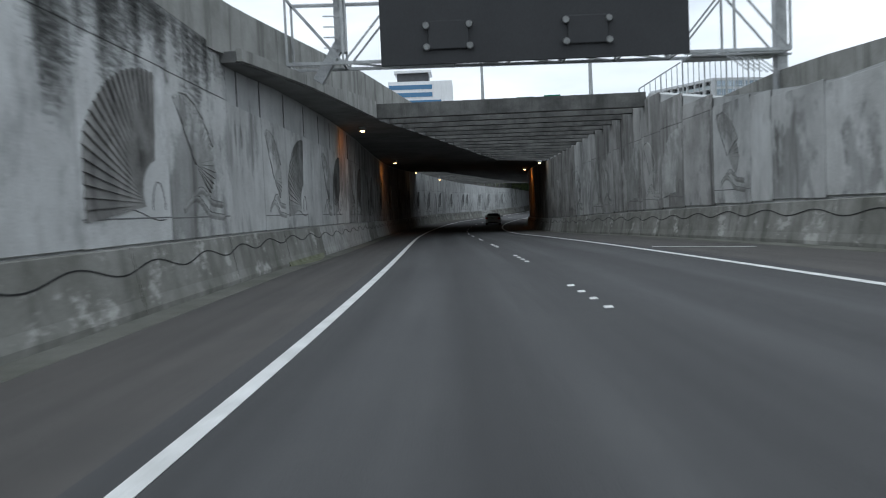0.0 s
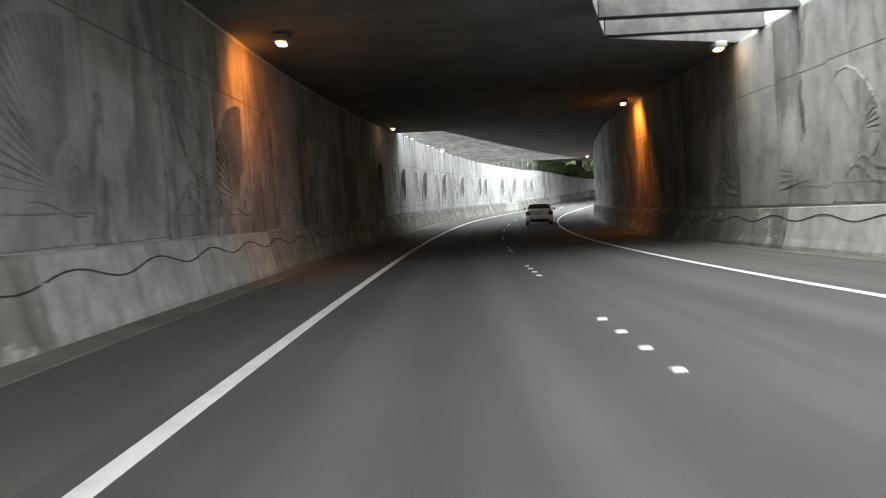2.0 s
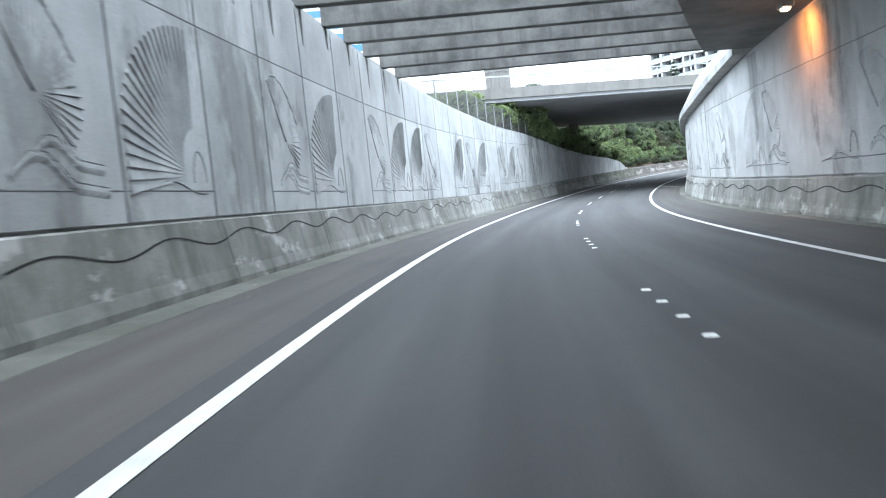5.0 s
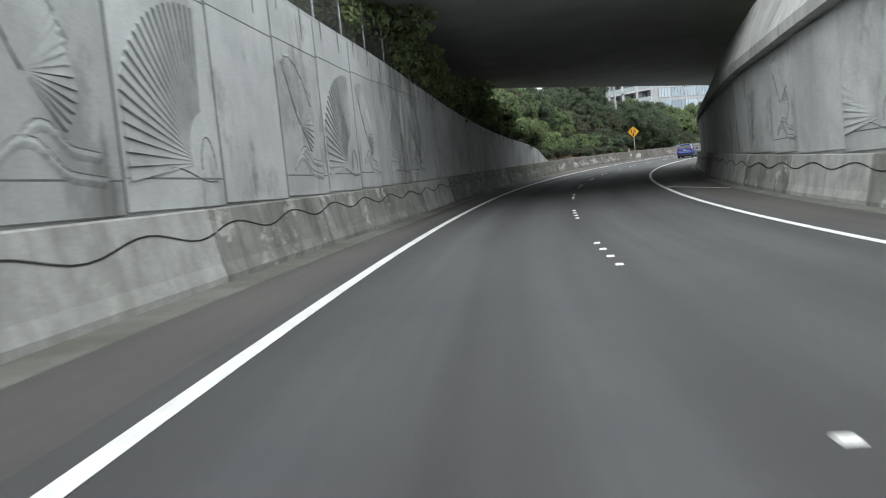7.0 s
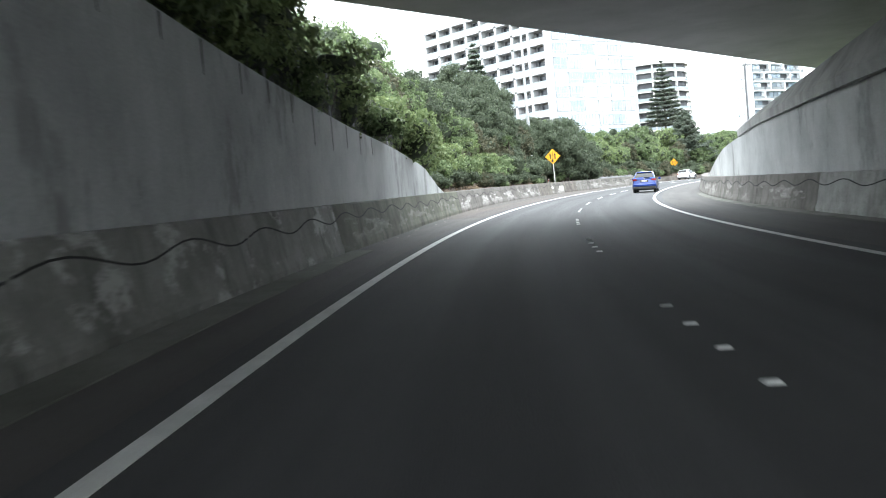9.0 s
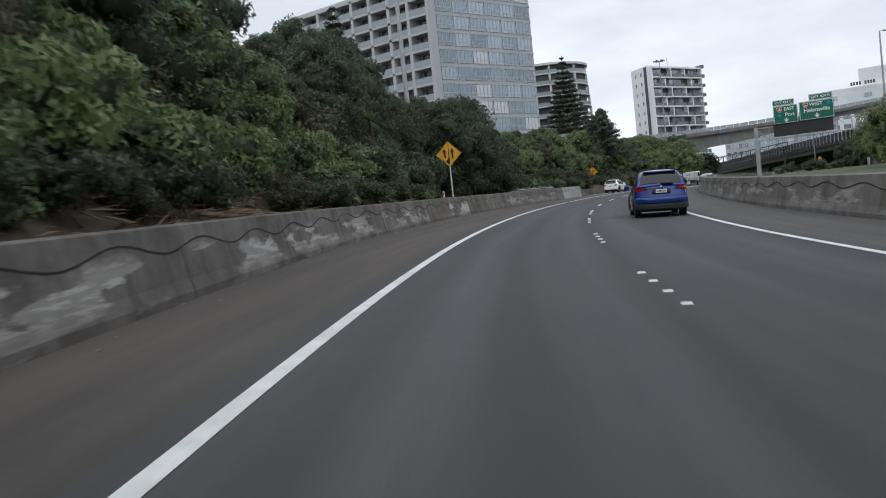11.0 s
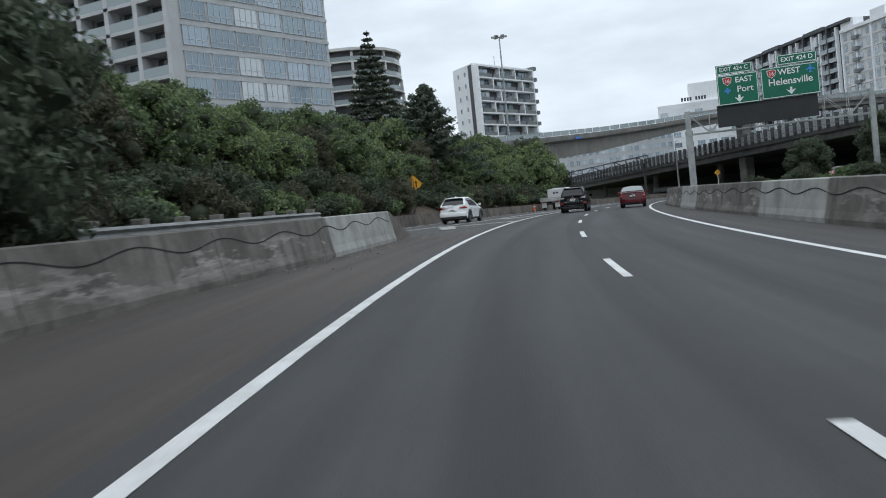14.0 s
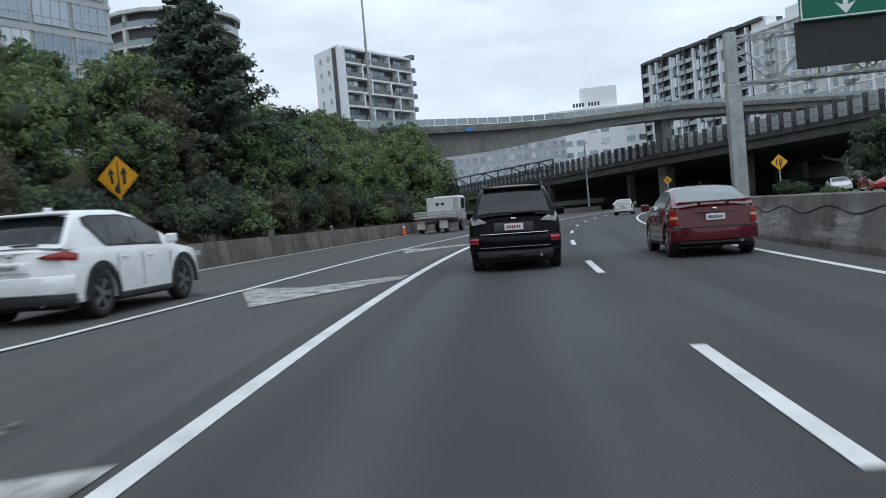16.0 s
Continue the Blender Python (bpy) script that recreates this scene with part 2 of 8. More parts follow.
def plain(name, c, rough=0.5, metal=0.0, emit=0.0, coat=0.0):
    m, n, l, b = shader(name)
    no = n.new("ShaderNodeTexNoise")
    no.inputs["Scale"].default_value, no.inputs["Detail"].default_value = 9.0, 4
    mr = n.new("ShaderNodeMapRange")
    mr.inputs[3].default_value, mr.inputs[4].default_value = 0.86, 1.1
    mu = n.new("ShaderNodeMixRGB")
    mu.blend_type, mu.inputs[0].default_value, mu.inputs[1].default_value = "MULTIPLY", 1.0, (*c, 1)
    l.new(no.outputs["Fac"], mr.inputs[0])
    l.new(mr.outputs[0], mu.inputs[2])
    l.new(mu.outputs[0], b.inputs["Base Color"])
    b.inputs["Roughness"].default_value, b.inputs["Metallic"].default_value = rough, metal
    if coat:
        b.inputs["Coat Weight"].default_value, b.inputs["Coat Roughness"].default_value = coat, 0.04
    if emit:
        b.inputs["Emission Color"].default_value, b.inputs["Emission Strength"].default_value = (*c, 1), emit
    return m


def glassy(name, c, rough=0.05, alpha_like=0.0):
    m, n, l, b = shader(name)
    b.inputs["Base Color"].default_value = (*c, 1)
    b.inputs["Roughness"].default_value = rough
    b.inputs["IOR"].default_value = 1.5
    b.inputs["Specular IOR Level"].default_value = 0.6
    if alpha_like:
        b.inputs["Transmission Weight"].default_value = alpha_like
    return m


def foliage(name, c1, c2):
    m, n, l, b = shader(name)
    ge = n.new("ShaderNodeNewGeometry")
    ra = n.new("ShaderNodeValToRGB")
    ra.color_ramp.elements[0].color, ra.color_ramp.elements[1].color = (*c1, 1), (*c2, 1)
    l.new(ge.outputs["Random Per Island"], ra.inputs[0])
    co = n.new("ShaderNodeTexCoord")
    no = n.new("ShaderNodeTexNoise")
    no.inputs["Scale"].default_value = 0.5
    l.new(co.outputs["Object"], no.inputs["Vector"])
    mr = n.new("ShaderNodeMapRange")
    mr.inputs[3].default_value, mr.inputs[4].default_value = 0.55, 1.45
    l.new(no.outputs["Fac"], mr.inputs[0])
    mu = n.new("ShaderNodeMixRGB")
    mu.blend_type, mu.inputs[0].default_value = "MULTIPLY", 1.0
    l.new(ra.outputs[0], mu.inputs[1])
    l.new(mr.outputs[0], mu.inputs[2])
    l.new(mu.outputs[0], b.inputs["Base Color"])
    b.inputs["Roughness"].default_value = 0.6
    b.inputs["Specular IOR Level"].default_value = 0.3
    tr = n.new("ShaderNodeBsdfTranslucent")
    l.new(mu.outputs[0], tr.inputs["Color"])
    mx = n.new("ShaderNodeMixShader")
    mx.inputs[0].default_value = 0.3
    l.new(b.outputs[0], mx.inputs[1])
    l.new(tr.outputs[0], mx.inputs[2])
    l.new(mx.outputs[0], n["Material Output"].inputs["Surface"])
    return m


def tarmac(name, c1, c2, lanes=(), dust=(0, 0, 0), dust_amount=0.0):
    """Rolled asphalt: long streaks along the road, polished wheel tracks, dust and fine stone grain."""
    m = surface(name, c1, c2, 0.3, 0.86, 0.6, 70, blotch=0.9)
    n, l, b = m.node_tree.nodes, m.node_tree.links, m.node_tree.nodes["Principled BSDF"]
    last = b.inputs["Base Color"].links[0].from_socket
    at = n.new("ShaderNodeAttribute")
    at.attribute_name = "track"
    mp = n.new("ShaderNodeMapping")
    mp.inputs["Scale"].default_value = (1.6, 0.045, 0.0)
    l.new(at.outputs["Vector"], mp.inputs[0])
    no = n.new("ShaderNodeTexNoise")
    no.inputs["Scale"].default_value, no.inputs["Detail"].default_value = 1.3, 6
    l.new(mp.outputs[0], no.inputs["Vector"])
    mr = n.new("ShaderNodeMapRange")
    mr.inputs[1].default_value, mr.inputs[2].default_value, mr.inputs[3].default_value, mr.inputs[4].default_value = 0.3, 0.7, 0.78, 1.24
    l.new(no.outputs["Fac"], mr.inputs[0])
    mu = n.new("ShaderNodeMixRGB")
    mu.blend_type, mu.inputs[0].default_value = "MULTIPLY", 1.0
    l.new(last, mu.inputs[1])
    l.new(mr.outputs[0], mu.inputs[2])
    last = mu.outputs[0]
    if lanes:
        sx = n.new("ShaderNodeSeparateXYZ")
        l.new(at.outputs["Vector"], sx.inputs[0])
        rng_ = n.new("ShaderNodeMapRange")
        rng_.inputs[1].default_value, rng_.inputs[2].default_value = -2.2, 5.6
        l.new(sx.outputs[0], rng_.inputs[0])
        ra = n.new("ShaderNodeValToRGB")
        ra.color_ramp.interpolation = "EASE"
        e = ra.color_ramp.elements
        e[0].position, e[0].color = 0.0, (1, 1, 1, 1)
        e[1].position, e[1].color = 1.0, (1, 1, 1, 1)
        for x, v in lanes:
            q = e.new((x + 2.2) / 7.8)
            q.color = (v, v, v, 1)
        l.new(rng_.outputs[0], ra.inputs[0])
        m2 = n.new("ShaderNodeMixRGB")
        m2.blend_type, m2.inputs[0].default_value = "MULTIPLY", 1.0
        l.new(last, m2.inputs[1])
        l.new(ra.outputs[0], m2.inputs[2])
        last = m2.outputs[0]
    if dust_amount:
        mp2 = n.new("ShaderNodeMapping")
        mp2.inputs["Scale"].default_value, mp2.inputs["Location"].default_value = (0.7, 0.03, 0.0), (3.0, 1.0, 0.0)
        l.new(at.outputs["Vector"], mp2.inputs[0])
        n2 = n.new("ShaderNodeTexNoise")
        n2.inputs["Scale"].default_value, n2.inputs["Detail"].default_value, n2.inputs["Roughness"].default_value = 1.0, 8, 0.7
        l.new(mp2.outputs[0], n2.inputs["Vector"])
        r2 = n.new("ShaderNodeMapRange")
        r2.inputs[1].default_value, r2.inputs[2].default_value, r2.inputs[4].default_value = 0.42, 0.66, dust_amount
        l.new(n2.outputs["Fac"], r2.inputs[0])
        m3 = n.new("ShaderNodeMixRGB")
        m3.inputs[2].default_value = (*dust, 1)
        l.new(r2.outputs[0], m3.inputs[0])
        l.new(last, m3.inputs[1])
        last = m3.outputs[0]
    l.new(last, b.inputs["Base Color"])
    return m


M_asphalt = tarmac("asphalt", (0.039, 0.039, 0.041), (0.062, 0.062, 0.062), ((-1.4, 0.95), (-0.75, 1.18), (0.0, 0.8), (0.8, 1.15), (1.6, 0.85), (2.5, 1.15), (3.3, 0.85), (4.1, 1.15), (4.9, 0.9)))
M_shoulder = tarmac("dirty_shoulder_asphalt", (0.045, 0.043, 0.041), (0.085, 0.078, 0.072), (), (0.09, 0.085, 0.08), 0.4)
M_shoulder_b = tarmac("dusty_shoulder_asphalt", (0.04, 0.035, 0.032), (0.075, 0.065, 0.058), (), (0.1, 0.075, 0.062), 0.6)
M_ramp = tarmac("slip_road_asphalt", (0.05, 0.05, 0.05), (0.08, 0.079, 0.077), (), (0.1, 0.09, 0.08), 0.4)
M_paint = surface("worn_road_paint", (0.55, 0.55, 0.53), (0.75, 0.75, 0.73), 2.0, 0.6, 0.2, 40)
M_barrier = surface("stained_barrier_concrete", (0.09, 0.09, 0.072), (0.28, 0.28, 0.26), 0.7, 0.88, 0.3, 26, 0.6, (0.055, 0.055, 0.045), blotch=0.8, flake=0.75)
M_patch = surface("pale_patched_concrete", (0.24, 0.24, 0.225), (0.4, 0.4, 0.38), 1.4, 0.85, 0.3, 26, 0.45, (0.12, 0.12, 0.1))
M_panel = surface("grey_wall_panel_concrete", (0.33, 0.335, 0.33), (0.48, 0.49, 0.482), 0.45, 0.8, 0.25, 28, 0.82, (0.085, 0.082, 0.074), vary=0.12, patchy=0.8)
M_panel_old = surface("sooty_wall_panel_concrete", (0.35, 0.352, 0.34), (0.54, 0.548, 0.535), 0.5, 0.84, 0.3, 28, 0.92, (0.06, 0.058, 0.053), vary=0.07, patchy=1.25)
# darker panel copy: soot, plus the roof's shade put into its colour
M_panel_soot_shade = surface("soot_and_shade_panel_concrete", (0.15, 0.147, 0.138), (0.33, 0.326, 0.312), 0.6, 0.88, 0.3, 28, 0.9, (0.035, 0.033, 0.03), vary=0.07, patchy=1.3)
M_panel_dull = surface("rain_streaked_panel_concrete", (0.24, 0.238, 0.226), (0.42, 0.418, 0.404), 0.55, 0.86, 0.3, 28, 0.94, (0.045, 0.043, 0.039), vary=0.08, patchy=1.6)
M_panel_grown = surface("algae_blackened_panel_concrete", (0.42, 0.425, 0.415), (0.6, 0.61, 0.6), 0.6, 0.86, 0.3, 28, 0.8, (0.06, 0.058, 0.053), vary=0.08, patchy=1.0)
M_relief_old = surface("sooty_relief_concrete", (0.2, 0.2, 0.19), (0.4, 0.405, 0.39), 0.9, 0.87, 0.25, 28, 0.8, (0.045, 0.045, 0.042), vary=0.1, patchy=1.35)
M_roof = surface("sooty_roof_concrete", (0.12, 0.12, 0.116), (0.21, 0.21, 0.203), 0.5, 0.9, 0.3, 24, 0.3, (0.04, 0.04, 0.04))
M_coping = surface("weathered_coping_concrete", (0.17, 0.17, 0.155), (0.34, 0.34, 0.32), 0.8, 0.88, 0.3, 24, 0.75, (0.05, 0.05, 0.043), blotch=0.8)
M_dark = plain("dark_joint", (0.03, 0.03, 0.03), 0.9)
M_steel = surface("galvanised_steel", (0.28, 0.29, 0.29), (0.42, 0.43, 0.43), 2.0, 0.5, 0.1, 30, 0.2, (0.12, 0.1, 0.08), metal=0.6)
M_black = surface("matt_black_board", (0.018, 0.019, 0.021), (0.03, 0.031, 0.033), 0.6, 0.7, 0.1, 20)
M_soil = surface("leaf_litter_soil", (0.035, 0.026, 0.018), (0.1, 0.075, 0.05), 1.2, 0.95, 0.6, 25)
M_grass = surface("rough_grass_ground", (0.035, 0.05, 0.02), (0.08, 0.095, 0.04), 0.3, 0.95, 0.5, 18)
# concrete darkened to carry the shade below the viaduct in its colour
M_deck_shade = surface("shade_darkened_concrete", (0.035, 0.035, 0.034), (0.085, 0.084, 0.08), 0.5, 0.92, 0.3, 24, 0.4, (0.02, 0.02, 0.02))
M_bridge = surface("bridge_concrete", (0.14, 0.136, 0.126), (0.235, 0.228, 0.212), 0.4, 0.85, 0.2, 20, 0.35, (0.08, 0.08, 0.075))
M_soffit = surface("dark_bridge_soffit", (0.34, 0.34, 0.35), (0.44, 0.44, 0.455), 0.4, 0.85, 0.2, 20)
M_barrier_b = surface("scraped_barrier_concrete", (0.06, 0.052, 0.044), (0.165, 0.152, 0.136), 0.85, 0.88, 0.3, 26, 0.6, (0.042, 0.035, 0.028), blotch=0.5, seed=4.0, scrape=0.9)
M_barrier_m = surface("mossy_barrier_concrete", (0.05, 0.053, 0.034), (0.15, 0.15, 0.112), 0.8, 0.9, 0.3, 26, 0.7, (0.032, 0.034, 0.022), blotch=0.6, seed=2.0, scrape=0.35)
M_barrier_w = surface("whitewashed_barrier_concrete", (0.07, 0.062, 0.053), (0.17, 0.158, 0.14), 0.85, 0.88, 0.3, 26, 0.5, (0.045, 0.038, 0.03), blotch=0.5, seed=1.4, scrape=1.6)
M_barrier_c = surface("brown_stained_concrete", (0.055, 0.047, 0.038), (0.17, 0.15, 0.127), 0.7, 0.9, 0.3, 24, 0.6, (0.03, 0.026, 0.02))
M_barrier_d = surface("brown_grey_barrier_concrete", (0.074, 0.067, 0.058), (0.2, 0.188, 0.17), 0.8, 0.9, 0.3, 26, 0.65, (0.045, 0.038, 0.03), blotch=0.6, seed=9.0, scrape=0.6)
M_moss = surface("moss_on_concrete", (0.09, 0.1, 0.05), (0.2, 0.21, 0.14), 1.5, 0.95, 0.4, 20)
M_parapet = surface("pale_parapet_concrete", (0.26, 0.26, 0.25), (0.42, 0.42, 0.405), 0.6, 0.85, 0.25, 24, 0.5, (0.12, 0.12, 0.105))
M_relief = surface("weathered_relief_concrete", (0.31, 0.315, 0.31), (0.47, 0.48, 0.472), 0.9, 0.85, 0.2, 28, 0.7, (0.06, 0.06, 0.055), vary=0.08, patchy=0.9)
# crease strips: dirt, and the shade under each pleat put into the colour
M_crease = surface("dirt_and_shade_crease", (0.07, 0.07, 0.068), (0.2, 0.2, 0.195), 2.5, 0.9, 0.1)
M_drip = surface("sooty_drip_stain", (0.06, 0.06, 0.057), (0.17, 0.17, 0.163), 3.0, 0.92, 0.2, 30)
M_joint = plain("packed_joint", (0.07, 0.07, 0.067), 0.9)
M_groove = plain("dark_groove", (0.02, 0.02, 0.02), 0.9)
M_lamp = plain("warm_lamp_glass", (1.0, 0.6, 0.26), 0.3, emit=7.0)
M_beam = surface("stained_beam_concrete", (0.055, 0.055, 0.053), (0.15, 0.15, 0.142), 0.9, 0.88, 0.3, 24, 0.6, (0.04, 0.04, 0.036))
M_gutter = surface("mossy_gutter_concrete", (0.07, 0.072, 0.055), (0.16, 0.16, 0.14), 0.6, 0.92, 0.3, 22, blotch=0.7, seed=2.0)
M_yellow = surface("yellow_sign_sheet", (0.75, 0.36, 0.01), (0.85, 0.42, 0.02), 1.0, 0.45, 0.0)
M_green = surface("green_sign_sheet", (0.0, 0.11, 0.06), (0.0, 0.14, 0.075), 0.8, 0.45, 0.0)
M_white = surface("white_sign_sheet", (0.72, 0.72, 0.72), (0.82, 0.82, 0.82), 1.0, 0.5, 0.0)
M_red = surface("red_sign_sheet", (0.4, 0.03, 0.03), (0.48, 0.04, 0.04), 1.0, 0.5, 0.0)
M_bluesheet = surface("blue_sign_sheet", (0.05, 0.2, 0.6), (0.06, 0.25, 0.7), 1.0, 0.5, 0.0)
M_post = surface("white_painted_post", (0.55, 0.55, 0.53), (0.7, 0.7, 0.68), 3.0, 0.6, 0.1)
M_wood = surface("weathered_timber", (0.12, 0.11, 0.1), (0.2, 0.19, 0.17), 2.0, 0.9, 0.3, 20, stretch=(1, 1, 0.2))
M_rail = surface("dull_guard_rail", (0.13, 0.135, 0.13), (0.24, 0.245, 0.24), 1.5, 0.5, 0.1, metal=0.5)
M_mesh = plain("chain_link_wire", (0.1, 0.1, 0.1), 0.6, 0.4)
M_worn = surface("worn_hatching_paint", (0.07, 0.07, 0.069), (0.46, 0.46, 0.44), 3.0, 0.8, 0.2, 9, blotch=0.35)
M_trunk = surface("grey_bark", (0.05, 0.042, 0.035), (0.13, 0.11, 0.09), 3.0, 0.95, 0.6, 18, stretch=(1, 1, 0.25))
M_leaf_dark = foliage("dark_evergreen_leaves", (0.045, 0.06, 0.038), (0.13, 0.158, 0.098))
M_leaf_mid = foliage("mid_green_leaves", (0.075, 0.112, 0.048), (0.21, 0.265, 0.125))
M_leaf_light = foliage("light_green_leaves", (0.1, 0.14, 0.055), (0.255, 0.315, 0.14))
M_leaf_olive = foliage("olive_brown_leaves", (0.055, 0.058, 0.032), (0.14, 0.135, 0.085))
M_leaf_pine = foliage("blue_green_needles", (0.06, 0.075, 0.058), (0.15, 0.178, 0.13))
# dark filling of the crowns, their inner shade put into the colour
M_leaf_core = surface("crown_shade_core", (0.022, 0.03, 0.016), (0.045, 0.058, 0.03), 3.0, 0.9, 0.3, 12)
M_white_wall = surface("white_rendered_wall", (0.8, 0.81, 0.82), (0.87, 0.88, 0.89), 0.2, 0.7, 0.1, 10, 0.15, (0.4, 0.4, 0.4))
M_grey_wall = surface("grey_facade_concrete", (0.42, 0.43, 0.44), (0.52, 0.53, 0.54), 0.2, 0.75, 0.1, 10, 0.15, (0.2, 0.2, 0.2))
M_cream_wall = surface("cream_rendered_wall", (0.55, 0.545, 0.52), (0.66, 0.655, 0.63), 0.2, 0.75, 0.1, 10)
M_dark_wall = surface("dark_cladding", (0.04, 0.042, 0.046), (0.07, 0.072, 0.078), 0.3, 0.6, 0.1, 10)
# near-black back walls: the shade of deep balconies put into their colour
M_recess_shade = surface("recess_shade_wall", (0.05, 0.053, 0.058), (0.09, 0.093, 0.1), 0.4, 0.7, 0.1, 6)
M_balcony = surface("grey_balcony_panel", (0.12, 0.135, 0.135), (0.2, 0.215, 0.215), 0.3, 0.6, 0.1, 8)
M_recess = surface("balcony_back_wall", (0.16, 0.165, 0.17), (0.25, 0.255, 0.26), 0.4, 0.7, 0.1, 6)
def coated_glass(name, tones):
    """Coated window glass that mirrors the sky, each pane with its own blind or curtain tone behind it."""
    m, n, l, b = shader(name)
    oi = n.new("ShaderNodeObjectInfo")
    ra = n.new("ShaderNodeValToRGB")
    ra.color_ramp.interpolation = "CONSTANT"
    e = ra.color_ramp.elements
    e[0].position, e[0].color = 0.0, (*tones[0], 1)
    e[1].position, e[1].color = 1.0 / len(tones), (*tones[1], 1)
    for i, c in enumerate(tones[2:]):
        q = e.new((i + 2) / len(tones))
        q.color = (*c, 1)
    l.new(oi.outputs["Random"], ra.inputs[0])
    l.new(ra.outputs[0], b.inputs["Base Color"])
    b.inputs["Roughness"].default_value, b.inputs["Metallic"].default_value = 0.07, 0.55
    return m


M_pane = coated_glass("window_glass", ((0.24, 0.29, 0.33), (0.32, 0.38, 0.43), (0.28, 0.34, 0.38), (0.38, 0.44, 0.49), (0.22, 0.27, 0.31), (0.5, 0.53, 0.55), (0.3, 0.36, 0.41)))
M_door_glass = glassy("dark_door_glass", (0.035, 0.042, 0.05), 0.06)
M_balus = glassy("balustrade_glass", (0.30, 0.35, 0.36), 0.12)
M_frame = plain("window_frame", (0.5, 0.52, 0.54), 0.4, 0.3)
M_blueglass = glassy("blue_band_glass", (0.06, 0.18, 0.34), 0.08)


# ---- mesh helpers ----
def mesh_object(name, verts, faces, material, parent=None, smooth=False):
    me = bpy.data.meshes.new(name)
    me.from_pydata([tuple(v) for v in verts], [], faces)
    me.materials.append(material)
    if smooth:
        me.shade_smooth()
    ob = new(name, me)
    if parent:
        ob.parent = parent
    return ob


def part(name, bm, material, parent=None, label="", smooth=False):
    """Links a bmesh as one mesh object under a thing or part."""
    bmesh.ops.recalc_face_normals(bm, faces=bm.faces)
    me = bpy.data.meshes.new(name)
    bm.to_mesh(me)
    bm.free()
    me.materials.append(material)
    if smooth:
        me.shade_smooth()
    ob = new(name, me)
    if parent:
        ob.parent = parent
    return tagged(ob, label) if label else ob


def structure(ob, label="", category=""):
    return tagged(ob, label, category, kind="structure")


def loft(name, s0, s1, step, profile, material, parent=None, closed=True, caps=True, smooth=False):
    """A cross-section (a list of lat, z), carried along the road from s0 to s1."""
    n = max(1, int(round((s1 - s0) / step)))
    verts, faces, k = [], [], 0
    for i in range(n + 1):
        s = s0 + (s1 - s0) * i / n
        pr = profile(s)
        k = len(pr)
        verts += [rp(s, a, z) for a, z in pr]
    m = k if closed else k - 1
    for i in range(n):
        for j in range(m):
            a, b = i * k + j, i * k + (j + 1) % k
            faces.append((a, b, b + k, a + k))
    if closed and caps:
        faces.append(tuple(range(k))[::-1])
        faces.append(tuple(n * k + j for j in range(k)))
    bm = bmesh.new()
    bv = [bm.verts.new(v) for v in verts]
    for f in faces:
        bm.faces.new([bv[i] for i in f])
    ob = part(name, bm, material, parent, smooth=smooth)
    at = ob.data.attributes.new("track", "FLOAT_VECTOR", "POINT")
    at.data.foreach_set("vector", [c for i in range(n + 1) for a, z in profile(s0 + (s1 - s0) * i / n) for c in (a, s0 + (s1 - s0) * i / n, z)])
    return ob


def box(bm, x0, x1, y0, y1, z0, z1, m=None, bevel=0.0):
    """An upright box, bevelled where asked, added to bm."""
    c = Matrix.LocRotScale(((x0 + x1) / 2, (y0 + y1) / 2, (z0 + z1) / 2), None, (abs(x1 - x0), abs(y1 - y0), abs(z1 - z0)))
    r = bmesh.ops.create_cube(bm, size=1, matrix=c)
    vs = r["verts"]
    if bevel:
        es = list({e for v in vs for e in v.link_edges})
        rb = bmesh.ops.bevel(bm, geom=es, offset=bevel, segments=1, affect="EDGES", profile=0.5)
        vs = list({v for f in rb["faces"] for v in f.verts} | {v for v in vs if v.is_valid})
    if m is not None:
        bmesh.ops.transform(bm, matrix=m, verts=vs)
    return bm


def rod(bm, a, b, r, seg=8, r2=None):
    a, b = Vector(a), Vector(b)
    d = b - a
    m = Matrix.Translation((a + b) / 2) @ d.to_track_quat("Z", "Y").to_matrix().to_4x4()
    bmesh.ops.create_cone(bm, cap_ends=True, segments=seg, radius1=r, radius2=r if r2 is None else r2, depth=d.length, matrix=m)
    return bm


def beam(bm, a, b, w, h=None):
    """A square bar from a to b."""
    a, b = Vector(a), Vector(b)
    d = b - a
    m = Matrix.Translation((a + b) / 2) @ d.to_track_quat("Z", "Y").to_matrix().to_4x4() @ Matrix.Diagonal((w, h or w, d.length, 1))
    bmesh.ops.create_cube(bm, size=1, matrix=m)
    return bm


def prism(bm, pts, depth, m):
    """An outline in x, z pushed back along y by depth, put at m."""
    f = [bm.verts.new(m @ Vector((x, 0, z))) for x, z in pts]
    g = [bm.verts.new(m @ Vector((x, depth, z))) for x, z in pts]
    bm.faces.new(f)
    bm.faces.new(g[::-1])
    for i in range(len(pts)):
        j = (i + 1) % len(pts)
        bm.faces.new((f[j], f[i], g[i], g[j]))
    return bm


def thing(name, label, category, m=None, group="", kind=""):
    ob = new(name)
    if m is not None:
        ob.matrix_basis = m
    return tagged(ob, label, category, group, kind)


# ---- the ground, the road and its paint ----
bm = bmesh.new()
bmesh.ops.create_circle(bm, cap_ends=True, segments=64, radius=3500, matrix=Matrix.Translation((60, 200, -3.2)))
structure(part("ground", bm, M_grass), "flat grassy ground reaching to the horizon", "ground")

